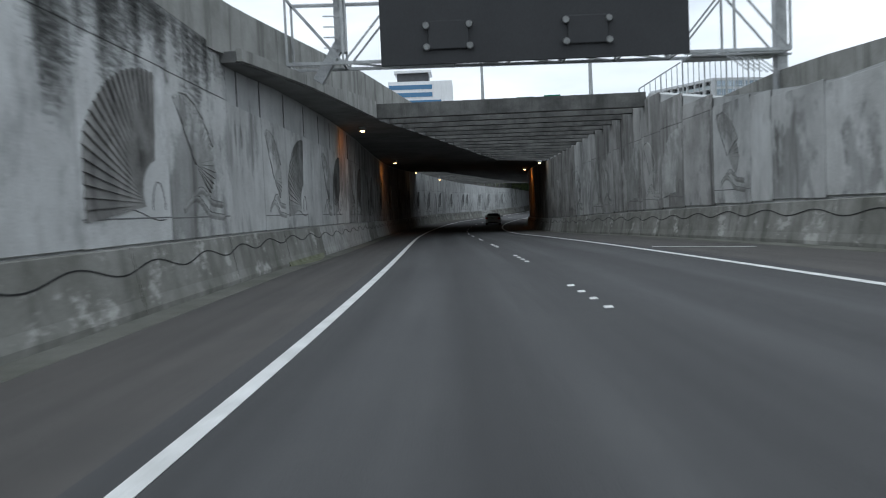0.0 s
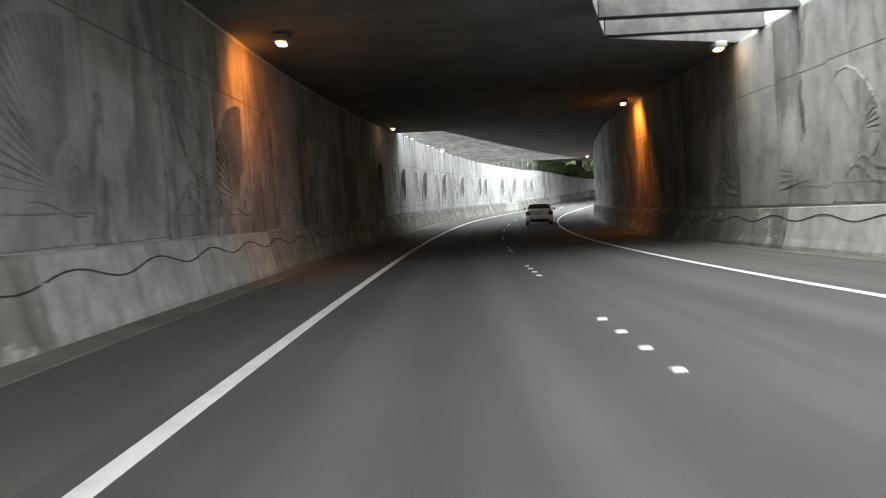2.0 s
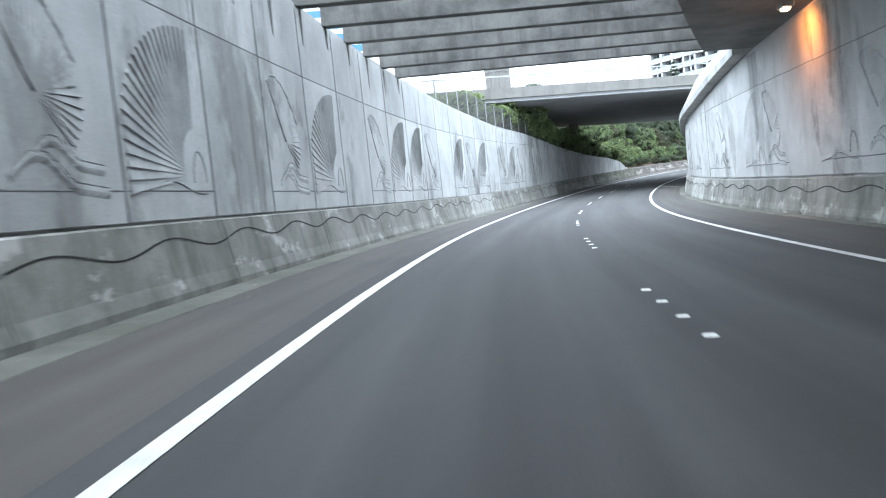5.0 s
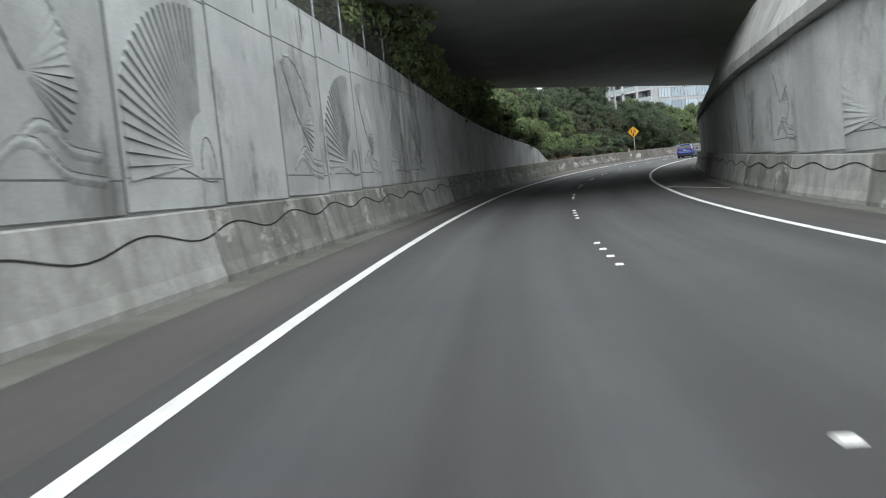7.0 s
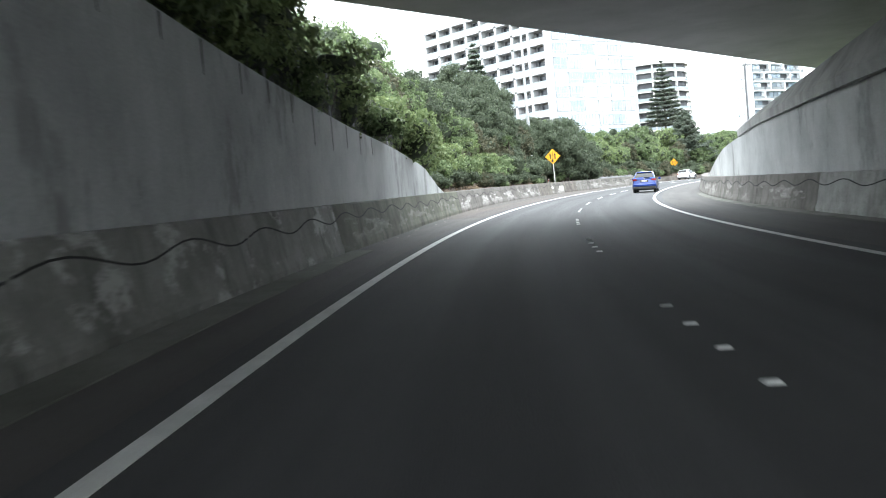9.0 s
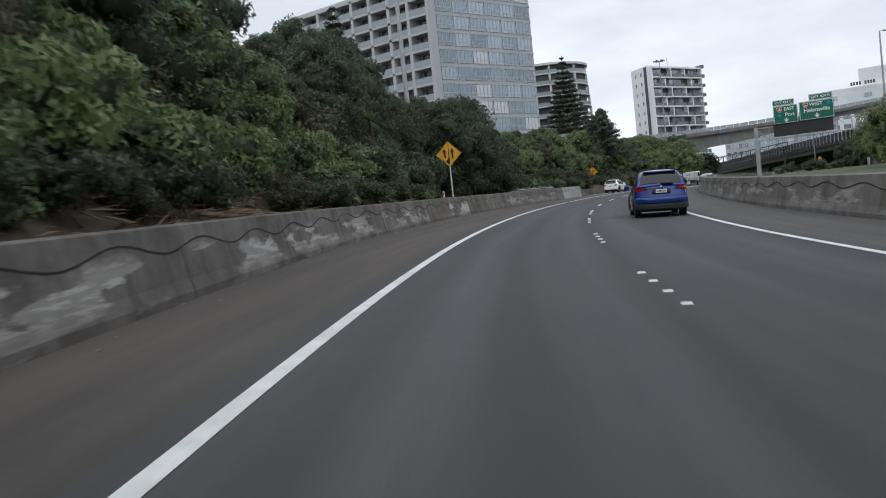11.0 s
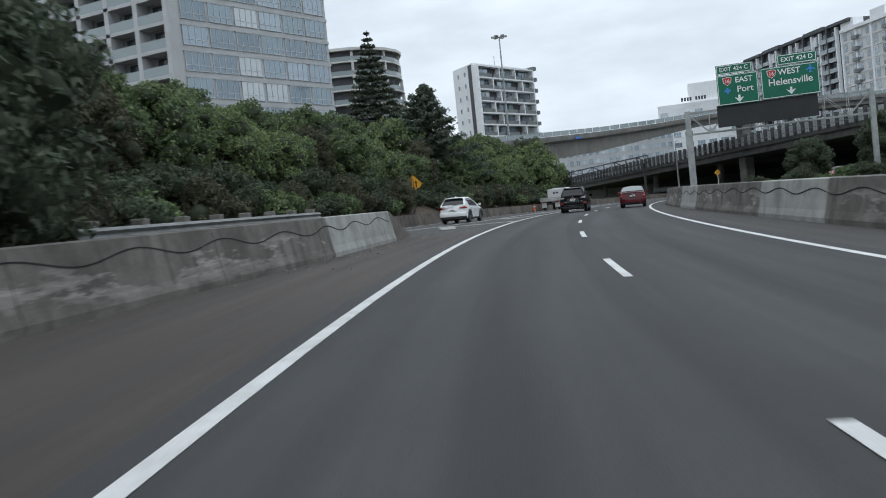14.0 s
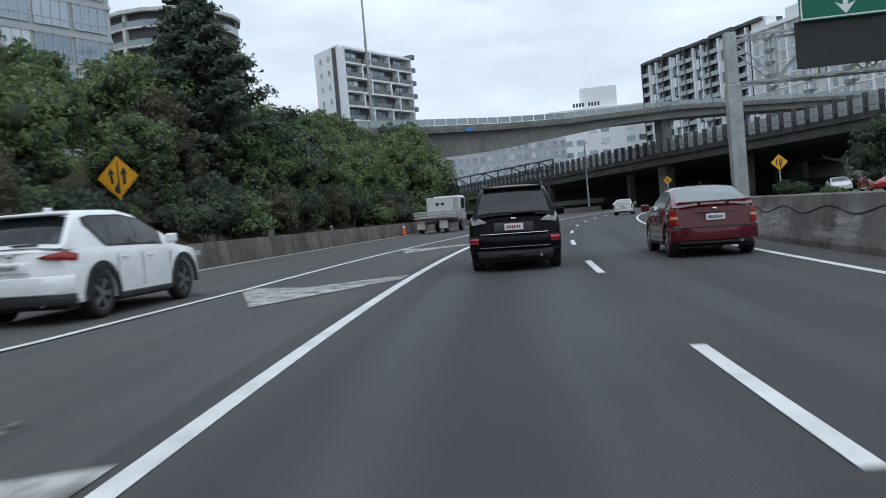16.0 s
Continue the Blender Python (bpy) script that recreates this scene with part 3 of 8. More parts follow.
road = structure(loft("road", -60, 660, 3.0, lambda s: [(-2.2, -0.5), (5.6, -0.5)] + [(5.6 - 0.65 * i, 0) for i in range(13)], M_asphalt), "dark grey two-lane motorway asphalt", "road")
for s0, s1, mt, lb in ((-60, 219, M_shoulder, "dark asphalt shoulder beside the barrier"), (219, 312, M_shoulder_b, "shoulder covered in reddish brown dust")):
    structure(loft("shoulder_left", s0, s1, 3.0, lambda s: [(foot_l(s) - 0.6, -0.5), (-2.2, -0.5), (-2.2, 0)] + [(-2.2 + (foot_l(s) + 1.6) * k / 4, 0.0) for k in (1, 2, 3, 4)], mt), lb, "shoulder")
structure(loft("shoulder_right", -60, 660, 3.0, lambda s: [(5.6, 0), (5.6, -0.5), (foot_r(s) + 0.6, -0.5), (foot_r(s) + 0.6, 0)], M_shoulder),
          "dusty asphalt shoulder beside the barrier", "shoulder")


structure(loft("gutter_left", -60, 203, 2.0, lambda s: [(foot_l(s) - 0.02, -0.02), (foot_l(s) + 0.52, -0.02), (foot_l(s) + 0.5, 0.012), (foot_l(s) - 0.02, 0.03)], M_gutter), "pale mossy concrete gutter at the barrier's foot", "gutter")
structure(loft("gutter_right", -60, 240, 2.0, lambda s: [(foot_r(s) + 0.02, -0.02), (foot_r(s) + 0.02, 0.03), (foot_r(s) - 0.36, 0.012), (foot_r(s) - 0.38, -0.02)], M_gutter), "pale mossy concrete gutter at the barrier's foot", "gutter")


def stripe(name, s0, s1, a0, a1, label, step=2.0, shift=None):
    f = shift or (lambda s: 0.0)
    return structure(loft(name, s0, s1, step, lambda s: [(a0 + f(s), 0.004), (a1 + f(s), 0.004), (a1 + f(s), 0.009), (a0 + f(s), 0.009)], M_paint), label, "road marking")


stripe("edge_line_left", -60, 640, -1.92, -1.76, "solid white edge line painted on asphalt")
stripe("edge_line_right", -60, 640, 5.09, 5.24, "solid white edge line painted on asphalt")

# ---- side walls: barrier with a step, wall above it ----
def barrier_l(s):
    f = foot_l(s)
    return [(f, -0.3), (f, 0.12), (f - 0.06, 0.3), (f - 0.2, 1.08), (f - 0.24, 1.1), (f - 0.7, 1.1), (f - 0.7, -0.3)]


def barrier_r(s):
    f = foot_r(s)
    return [(f, -0.3), (f, 0.12), (f + 0.06, 0.3), (f + 0.2, 1.05), (f + 0.24, 1.07), (f + 0.7, 1.07), (f + 0.7, -0.3)]


bar_l = structure(new("barrier_left"), "stained concrete safety barrier with a waving groove", "barrier")
bar_r = structure(new("barrier_right"), "stained concrete safety barrier with a waving groove", "barrier")


def barrier_run(parent, profile, s0, s1, length, seed):
    """Cast lengths of barrier, butted with open joints."""
    rng = random.Random(seed)
    s = s0
    while s < s1 - 0.5:
        e = min(s + length, s1)
        left = profile is barrier_l
        pale = s > 20 and not (left and s > 215) and (rng.random() < (0.25 if 138 < s < 215 else 0.1) or (profile is barrier_l and 26 < s < 46))
        loft("barrier_length", s + 0.012, e - 0.012, 1.6, profile, M_patch if pale else M_barrier if s < 199 else M_barrier_d if not left or s > 277 else M_barrier_m if s < 221 else M_barrier_w if 265 < s < 270 else M_barrier_c if s > 260 else M_barrier_b, parent)
        s = e


barrier_run(bar_l, barrier_l, -60, 254.5, 6.1, 3)
barrier_run(bar_l, barrier_l, 254.5, 301.0, 5.7, 3)
loft("barrier_length", 301.012, 308.8, 1.6, barrier_l, M_patch, bar_l)
barrier_run(bar_r, barrier_r, -60, 430, 6.1, 5)


def wall_l_profile(s):
    f, t = foot_l(s) - 0.42, wall_top_l(s)
    return [(f, 0.8), (f, t), (f - 0.6, t), (f - 0.6, 0.8)]


def wall_r_profile(s):
    f, t = foot_r(s) + 0.42, wall_top_r(s)
    return [(f, 0.8), (f, t), (f + 0.6, t), (f + 0.6, 0.8)]


wall_l = structure(loft("wall_left", -60, 224, 1.5, wall_l_profile, M_panel), "tall grey concrete retaining wall with relief panels", "wall")
wall_r = structure(loft("wall_right", -60, 240, 1.5, wall_r_profile, M_panel), "tall grey concrete retaining wall with relief panels", "wall")

# street level behind the walls, and the planted bank after them
up_l = along([(-60, 6.0), (20, 6.0), (142, 6.3), (170, 5.5), (186, 4.4), (205, 3.1), (221, 2.3), (226, 0.95), (262, 0.95), (284, 0.3), (296, 0.0), (700, 0.0)])
bank_h = along([(150, 0.0), (205, 2.5), (235, 7.5), (300, 7.5), (400, 6.0), (432, 2.0), (470, 0.0)])
bank_e = along([(-60, -6.5), (226, -5.6), (262, -6.9), (284, -8.6), (300, -11.2), (700, -11.2)])


def left_ground(s):
    f, u, h = foot_l(s) - (1.05 if s < 226 else 0.66), up_l(s), bank_h(s)
    if s > 312:
        f = -2.2
    e = min(bank_e(s), f - 0.3)
    return [(f, u), (e, u), (e - 3, u + 0.22 * h), (e - 10, u + 0.75 * h), (e - 24, u + 1.25 * h), (e - 60, u + 1.7 * h), (e - 140, u + 1.9 * h), (e - 400, u), (e - 400, -6), (f, -6)]


def bank_z(s, lat):
    pr = left_ground(s)[:8]
    return float(np.interp(-lat, [-p[0] for p in pr], [p[1] for p in pr]))


structure(loft("hillside", -60, 285, 5.0, left_ground, M_soil), "planted earth bank strewn with leaf litter", "bank")
structure(loft("hillside", 285, 480, 5.0, lambda s: [(bank_e(s) + 0.2, -0.1)] + left_ground(s)[1:9] + [(bank_e(s) + 0.2, -6)], M_soil), "planted earth bank strewn with leaf litter", "bank")
structure(loft("ramp", 285, 480, 3.0, lambda s: [(bank_e(s) + 0.2, -0.02), (bank_e(s) + 0.2, -0.5), (foot_l(s) - 0.72 if s < 312 else -2.2, -0.5), (foot_l(s) - 0.72 if s < 312 else -2.2, -0.004)], M_ramp),
          "grey asphalt slip road joining the motorway", "road")


def right_ground(s):
    f = foot_r(s) + 1.06
    u = float(np.interp(s, [-60, 30, 36, 142, 200, 235, 700], [3.2, 3.6, 5.4, 5.6, 3.5, 0.4, 0.4]))
    far = float(np.interp(s, [0, 200, 300, 700], [0.0, 0.0, 0.0, 0.0]))
    return [(f, -6), (f + 150, -6), (f + 150, u + far), (f + 40, u + far), (f + 14, u), (f, u)]


structure(loft("right_verge", -60, 520, 5.0, right_ground, M_grass), "planted verge and open ground beyond the barrier", "bank")

# ---- roofs: slabs with slanting edges and open beams between them ----
edge_1 = along([(20, -5.0), (37, -3.1), (72, 4.9)])
edge_2 = along([(102.5, -2.0), (142, 6.75)])


def slab_profile_1(s):
    a = foot_l(s) - 0.8
    b = edge_1(s) if s < 72 else foot_r(s) + 0.9
    z = roof_z(s)
    e = float(np.interp(s, [20, 34, 40], [0.26, 0.34, 0.62]))
    return [(a, z), (b, z), (b, z + e), (a, z + e)]


def slab_profile_2(s):
    a, b, z = edge_2(s), foot_r(s) + 0.9, roof_z(s)
    return [(a, z), (b, z), (b, z + 0.62), (a, z + 0.62)]


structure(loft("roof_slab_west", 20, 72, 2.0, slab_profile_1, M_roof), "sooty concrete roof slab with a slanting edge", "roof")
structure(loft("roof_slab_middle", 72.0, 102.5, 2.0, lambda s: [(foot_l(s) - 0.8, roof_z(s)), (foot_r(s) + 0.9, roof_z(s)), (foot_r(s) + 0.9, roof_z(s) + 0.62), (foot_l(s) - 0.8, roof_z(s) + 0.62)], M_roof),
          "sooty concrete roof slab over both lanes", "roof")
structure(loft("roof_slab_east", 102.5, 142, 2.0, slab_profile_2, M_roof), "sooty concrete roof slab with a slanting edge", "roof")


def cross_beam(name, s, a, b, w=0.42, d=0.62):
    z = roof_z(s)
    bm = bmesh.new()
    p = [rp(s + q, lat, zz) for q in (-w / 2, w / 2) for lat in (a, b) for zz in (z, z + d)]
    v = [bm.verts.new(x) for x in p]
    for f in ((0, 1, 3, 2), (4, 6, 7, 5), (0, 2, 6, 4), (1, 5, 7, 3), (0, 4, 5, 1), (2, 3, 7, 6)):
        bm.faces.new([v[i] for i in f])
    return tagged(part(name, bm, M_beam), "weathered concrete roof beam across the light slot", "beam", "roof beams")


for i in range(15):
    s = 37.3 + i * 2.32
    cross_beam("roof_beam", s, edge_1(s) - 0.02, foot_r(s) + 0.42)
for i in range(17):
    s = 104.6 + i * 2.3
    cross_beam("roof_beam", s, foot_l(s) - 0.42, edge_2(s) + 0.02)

# ---- road bridge over the cutting ----
def bridge_corner(lat, back, z):
    a, b = (rp(206.0, -5.0), rp(227.2, 10.0)) if back else (rp(171.2, -5.0), rp(181.0, 10.0))
    p = a + (b - a) * ((lat + 5) / 15)
    return Vector((p.x, p.y, z))


bm = bmesh.new()
top = [bridge_corner(a, b, 7.75) for a, b in ((-45, 0), (30, 0), (30, 1), (-45, 1))]
bot = [bridge_corner(a, b, 6.95) for a, b in ((-45, 0), (30, 0), (30, 1), (-45, 1))]
tv, bv = [bm.verts.new(v) for v in top], [bm.verts.new(v) for v in bot]
bm.faces.new(tv)
bm.faces.new(bv[::-1])
for i in range(4):
    j = (i + 1) % 4
    bm.faces.new((tv[i], tv[j], bv[j], bv[i]))
road_bridge = thing("road_bridge", "wide concrete road bridge crossing the cutting", "bridge")
part("deck", bm, M_soffit, road_bridge, "dark sooty deck")


# ---- road markings ----
def stud_block():
    """A low square block with sloping ends."""
    bm = bmesh.new()
    v = [bm.verts.new(p) for p in ((-0.055, -0.06, 0), (0.055, -0.06, 0), (0.055, 0.06, 0), (-0.055, 0.06, 0), (-0.045, -0.03, 0.02), (0.045, -0.03, 0.02), (0.045, 0.03, 0.02), (-0.045, 0.03, 0.02))]
    for f in ((3, 2, 1, 0), (4, 5, 6, 7), (0, 1, 5, 4), (1, 2, 6, 5), (2, 3, 7, 6), (3, 0, 4, 7)):
        bm.faces.new([v[i] for i in f])
    return bm


stud_proto = tagged(part("road_stud", stud_block(), M_paint), "white square road stud on the lane line", "road stud", "lane studs")
stud_groups = [-10.86 + 10.6 * i for i in range(17)] + [168.8 + 10.1 * i for i in range(9)]
stud_rows = [g + 1.08 * j for g in stud_groups for j in range(4)] + [257.2, 258.3, 259.4]
stud_proto.matrix_basis = road_pose(stud_rows[0], 1.665, 0.0)
for q in stud_rows[1:]:
    copy_thing(stud_proto, road_pose(q, 1.665, 0.0))
stripe("lane_dash", 260.4, 261.8, 1.6, 1.73, "short white lane dash painted on asphalt", 1.0)
for i in range(24):
    q = 268.8 + i * 11.0
    stripe("lane_dash", q, q + 3.3, 1.6, 1.73, "white lane dash painted on asphalt", 1.0)

gore = along([(318, -8.3), (329, -5.6), (336, -5.0), (349, -4.6), (375, -3.4), (400, -2.2)])
stripe("gore_line", 316, 400, -0.07, 0.07, "solid white line along the gore", 2.0, gore)
stripe("ramp_edge_line", 312, 460, -9.75, -9.62, "solid white edge line of the slip road")


def chevron(name, corners):
    """A hatched patch painted inside the gore."""
    bm = bmesh.new()
    lo = [bm.verts.new(rp(s, a, 0.004)) for s, a in corners]
    hi = [bm.verts.new(rp(s, a, 0.010)) for s, a in corners]
    bm.faces.new(hi)
    n = len(corners)
    for i in range(n):
        j = (i + 1) % n
        bm.faces.new((lo[i], lo[j], hi[j], hi[i]))
    return structure(part(name, bm, M_worn), "worn white gore hatching on asphalt", "road marking")


for s in (332.4, 347.4, 362.4):
    g = gore(s + 2.0)
    chevron("gore_hatching", [(s, -3.75), (s + 3.3, g + 0.15), (s + 3.7, g + 0.35), (s + 3.1, -3.7), (s + 4.9, -2.0), (s + 3.8, -2.0)])

chevron("gore_hatching", [(317.9, -4.8), (323.6, -6.1), (324.2, -5.4), (323.2, -4.9), (324.4, -2.0), (323.3, -2.0), (322.0, -4.9), (317.9, -4.1)])


def cross_line(s0, a0, s1, a1, w=0.12):
    """A thin painted line lying across the shoulder."""
    bm = bmesh.new()
    lo = [bm.verts.new(rp(s, a, 0.004)) for s, a in ((s0, a0), (s1, a1), (s1 + w, a1), (s0 + w, a0))]
    hi = [bm.verts.new(rp(s, a, 0.016)) for s, a in ((s0, a0), (s1, a1), (s1 + w, a1), (s0 + w, a0))]
    bm.faces.new(hi)
    for i in range(4):
        j = (i + 1) % 4
        bm.faces.new((lo[i], lo[j], hi[j], hi[i]))
    return structure(part("shoulder_line", bm, M_paint), "thin white line painted across the shoulder", "road marking")


cross_line(182.3, 5.3, 177.8, 6.95)
cross_line(24.6, 5.7, 21.2, 7.4)

# ---- wall panels with cast relief ----
def panel_mesh(w, h, material=None):
    bm = bmesh.new()
    box(bm, 0, 0.022, -w / 2, w / 2, 0, h, bevel=0.006)
    me = bpy.data.meshes.new("panel")
    bm.to_mesh(me)
    bm.free()
    me.materials.append(material or M_panel)
    return me


def ridge(bm, a, b, w0, w1, d):
    """A raised tapering rib from a to b in the panel's face (y, z), standing d out of it."""
    a, b = Vector((0, *a)), Vector((0, *b))
    t = (b - a).normalized()
    n = Vector((0, -t.z, t.y))
    base = [a - n * w0, a + n * w0, b + n * w1, b - n * w1]
    top = [a + Vector((d * 0.4, 0, 0)), b + Vector((d, 0, 0))]
    v = [bm.verts.new(p) for p in base + top]
    for f in ((0, 4, 5, 3), (1, 2, 5, 4), (0, 1, 4), (3, 5, 2)):
        bm.faces.new([v[i] for i in f])


def bow(bm, pts, w, d):
    for p, q in zip(pts, pts[1:]):
        ridge(bm, p, q, w, w, d)


def pleat(bm, hub, k, a0, a1, r0, r1, r2, d):
    """One pleat of a fan: flush at its upper edge, standing out at its lower edge, over a dark crease strip."""
    def at(a, r, o):
        return bm.verts.new((o, hub[0] + k * math.cos(a) * r, hub[1] + math.sin(a) * r))
    u0, u1 = at(a1, r0, 0.0), at(a1, r2, 0.0)
    l0, l1 = at(a0, r0, d * r0 / r1), at(a0, r1, d)
    b0, b1 = at(a0, r0, 0.0), at(a0, r1, 0.0)
    for f in ((u0, u1, l1, l0), (l0, l1, b1, b0), (u1, b1, l1)):
        bm.faces.new(f)
    # dark strip drawn under the pleat's edge, where it would cast shade
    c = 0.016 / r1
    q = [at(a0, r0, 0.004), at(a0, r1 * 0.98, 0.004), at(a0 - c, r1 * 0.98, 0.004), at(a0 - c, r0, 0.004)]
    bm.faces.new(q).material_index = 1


def relief_object(bm, material=None):
    bmesh.ops.recalc_face_normals(bm, faces=bm.faces)
    me = bpy.data.meshes.new("relief")
    bm.to_mesh(me)
    bm.free()
    me.materials.append(material or M_relief)
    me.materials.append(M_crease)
    return me


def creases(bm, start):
    """Marks the faces from start on as dark creases."""
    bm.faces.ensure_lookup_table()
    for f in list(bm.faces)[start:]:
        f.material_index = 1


def fan_mesh(flip):
    """Pleats spreading from a low hub to a scalloped edge, an arch over the hub and a wave under it."""
    bm = bmesh.new()
    k = -1 if flip else 1
    hub = (k * 0.86, 0.66)

    def reach(a):
        e = Vector((math.cos(a), math.sin(a)))
        r = 1.0 / math.sqrt((e.x / 2.5) ** 2 + (e.y / 2.32) ** 2)
        return min(r, 2.3 / max(0.05, -e.x)) if e.x < 0 else min(r, 0.62 / max(0.02, e.x))
    n = 23
    for i in range(n):
        a0, a1 = radians(187 - (i + 1) * 4.5), radians(187 - i * 4.5)
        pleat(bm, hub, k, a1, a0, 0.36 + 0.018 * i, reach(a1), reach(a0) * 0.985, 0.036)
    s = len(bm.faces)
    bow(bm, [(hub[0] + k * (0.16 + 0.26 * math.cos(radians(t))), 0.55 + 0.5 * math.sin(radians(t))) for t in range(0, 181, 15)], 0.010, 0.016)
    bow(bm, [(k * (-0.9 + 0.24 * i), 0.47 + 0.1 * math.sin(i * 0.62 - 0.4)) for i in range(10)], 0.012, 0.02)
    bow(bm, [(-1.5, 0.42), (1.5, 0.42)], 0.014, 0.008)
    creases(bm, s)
    return relief_object(bm)


def shell_mesh(flip):
    """A tall leaf with short pleats from its heel and folded waves below."""
    bm = bmesh.new()
    k = -1 if flip else 1
    hub = (k * -0.3, 1.5)
    for i in range(9):
        a0, a1 = radians(-40 + i * 8.5), radians(-31.5 + i * 8.5)
        pleat(bm, hub, k, a0, a1, 0.12, 1.0 - 0.03 * abs(i - 4), 0.98 - 0.03 * abs(i - 3), 0.03)
    edge = [(k * -1.2, 2.72), (k * -1.0, 2.86), (k * -0.6, 2.88), (k * -0.2, 2.74), (k * 0.15, 2.5), (k * 0.42, 2.22), (k * 0.62, 1.95)]
    for p, q in zip(edge, edge[1:]):
        ridge(bm, p, q, 0.03, 0.03, 0.03)
    for i in range(16):
        t = i / 15 * (len(edge) - 1.001)
        j = int(t)
        e = Vector(edge[j]).lerp(Vector(edge[j + 1]), t - j)
        h = Vector(hub)
        ridge(bm, tuple(h.lerp(e, 0.55)), tuple(h.lerp(e, 0.97)), 0.012, 0.03, 0.018)
    s = len(bm.faces)
    bow(bm, [(k * -1.2, 2.72), (k * -0.85, 2.25), (k * -0.5, 1.75), hub], 0.016, 0.025)
    for x0, z0, sc in ((-0.95, 0.62, 1.0), (-0.5, 0.86, 0.75)):
        pts = [(k * (x0 + 2.05 * sc * u), z0 + sc * (0.3 * math.sin(math.pi * min(1.0, u * 1.7)) - 0.16 * u)) for u in [i / 11 for i in range(12)]]
        bow(bm, pts, 0.012, 0.02)
    creases(bm, s)
    s = len(bm.faces)
    for x0, z0, sc in ((-0.95, 0.55, 1.0), (-0.5, 0.79, 0.75)):
        pts = [(k * (x0 + 2.05 * sc * u), z0 + sc * (0.3 * math.sin(math.pi * min(1.0, u * 1.7)) - 0.16 * u)) for u in [i / 11 for i in range(12)]]
        bow(bm, pts, 0.075, 0.028)
    s = len(bm.faces)
    bow(bm, [(-1.5, 0.42), (1.5, 0.42)], 0.014, 0.008)
    creases(bm, s)
    return relief_object(bm)


def joint_mesh(w, h):
    """The dark packed gap between two panels, set back from their faces."""
    bm = bmesh.new()
    box(bm, 0, 0.009, -w / 2, w / 2, 0, h)
    me = bpy.data.meshes.new("joint")
    bm.to_mesh(me)
    bm.free()
    me.materials.append(M_joint)
    return me


P_main, P_upper = panel_mesh(3.05, 3.15), panel_mesh(3.05, 1.0)
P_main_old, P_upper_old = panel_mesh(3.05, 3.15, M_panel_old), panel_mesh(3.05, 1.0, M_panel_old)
J_upright, J_level = joint_mesh(0.07, 1.0), joint_mesh(3.07, 0.06)
R_fan = fan_mesh(False)
R_shell = shell_mesh(False)
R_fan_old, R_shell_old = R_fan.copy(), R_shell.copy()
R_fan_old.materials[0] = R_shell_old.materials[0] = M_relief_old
P_main_soot_shade, P_upper_soot_shade = panel_mesh(3.05, 3.15, M_panel_soot_shade), panel_mesh(3.05, 1.0, M_panel_soot_shade)
P_main_grown, P_upper_grown = panel_mesh(3.05, 3.15, M_panel_grown), panel_mesh(3.05, 1.0, M_panel_grown)
P_main_dull, P_upper_dull = panel_mesh(3.05, 3.15, M_panel_dull), panel_mesh(3.05, 1.0, M_panel_dull)
R_fan_soot_shade, R_shell_soot_shade = R_fan.copy(), R_shell.copy()
R_fan_soot_shade.materials[0] = R_shell_soot_shade.materials[0] = M_panel_soot_shade


def put_panels(wall, side, seams):
    """side 1: the wall on the left, whose face looks right."""
    for i, (s, kind) in enumerate(seams):
        w = seams[i + 1][0] - s if i + 1 < len(seams) else 3.1
        if w < 0.6 or w > 6:
            continue
        sm = s + w / 2
        lat = foot_l(sm) - 0.4 if side > 0 else foot_r(sm) + 0.385
        foot = foot_l if side > 0 else foot_r
        skew = -math.degrees(math.atan2(foot(s + w) - foot(s), w))
        m = road_pose(sm, lat, 1.14, (0 if side > 0 else 180) + skew, lean=False) @ Matrix.Diagonal((1, (w - 0.014) / 3.05, 1, 1))
        top = wall_top_l(sm) if side > 0 else wall_top_r(sm)
        fit = min(1.0, (top - 1.2) / 3.15)
        if fit < 0.7:
            continue
        m = m @ Matrix.Diagonal((1, 1, fit, 1))
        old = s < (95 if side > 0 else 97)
        # under the roof the panels darken: soot, and shade put into their colour
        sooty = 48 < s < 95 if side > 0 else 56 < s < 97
        dull = 41 < s < 49 if side > 0 else 27 < s < 50
        grown = side > 0 and s < 15
        p = new("panel", P_main_soot_shade if sooty else P_main_dull if dull else P_main_grown if grown else P_main_old if old else P_main)
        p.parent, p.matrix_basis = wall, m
        rise = top - 0.12 - 4.335
        if rise > 0.4 and not (side > 0 and 19 < s < 41):
            u = new("panel", P_upper_soot_shade if sooty else P_upper_dull if dull else P_upper_grown if grown else P_upper_old if old else P_upper)
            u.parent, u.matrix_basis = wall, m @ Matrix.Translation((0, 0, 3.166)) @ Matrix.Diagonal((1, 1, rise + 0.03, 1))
            j = new("joint", J_level)
            j.parent, j.matrix_basis = wall, m @ Matrix.Translation((0, 0, 3.14))
        j = new("joint", J_upright)
        j.parent = wall
        j.matrix_basis = m @ Matrix.Translation((0, (-1.535 if side > 0 else 1.535), 0)) @ Matrix.Diagonal((1, 3.07 / w, 3.15 + max(0.0, rise), 1))
        if kind in "fs":
            r = new("relief", (R_fan_soot_shade if sooty or grown else R_fan_old if old else R_fan) if kind == "f" else (R_shell_soot_shade if sooty or grown else R_shell_old if old else R_shell))
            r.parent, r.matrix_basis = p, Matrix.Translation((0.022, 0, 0))


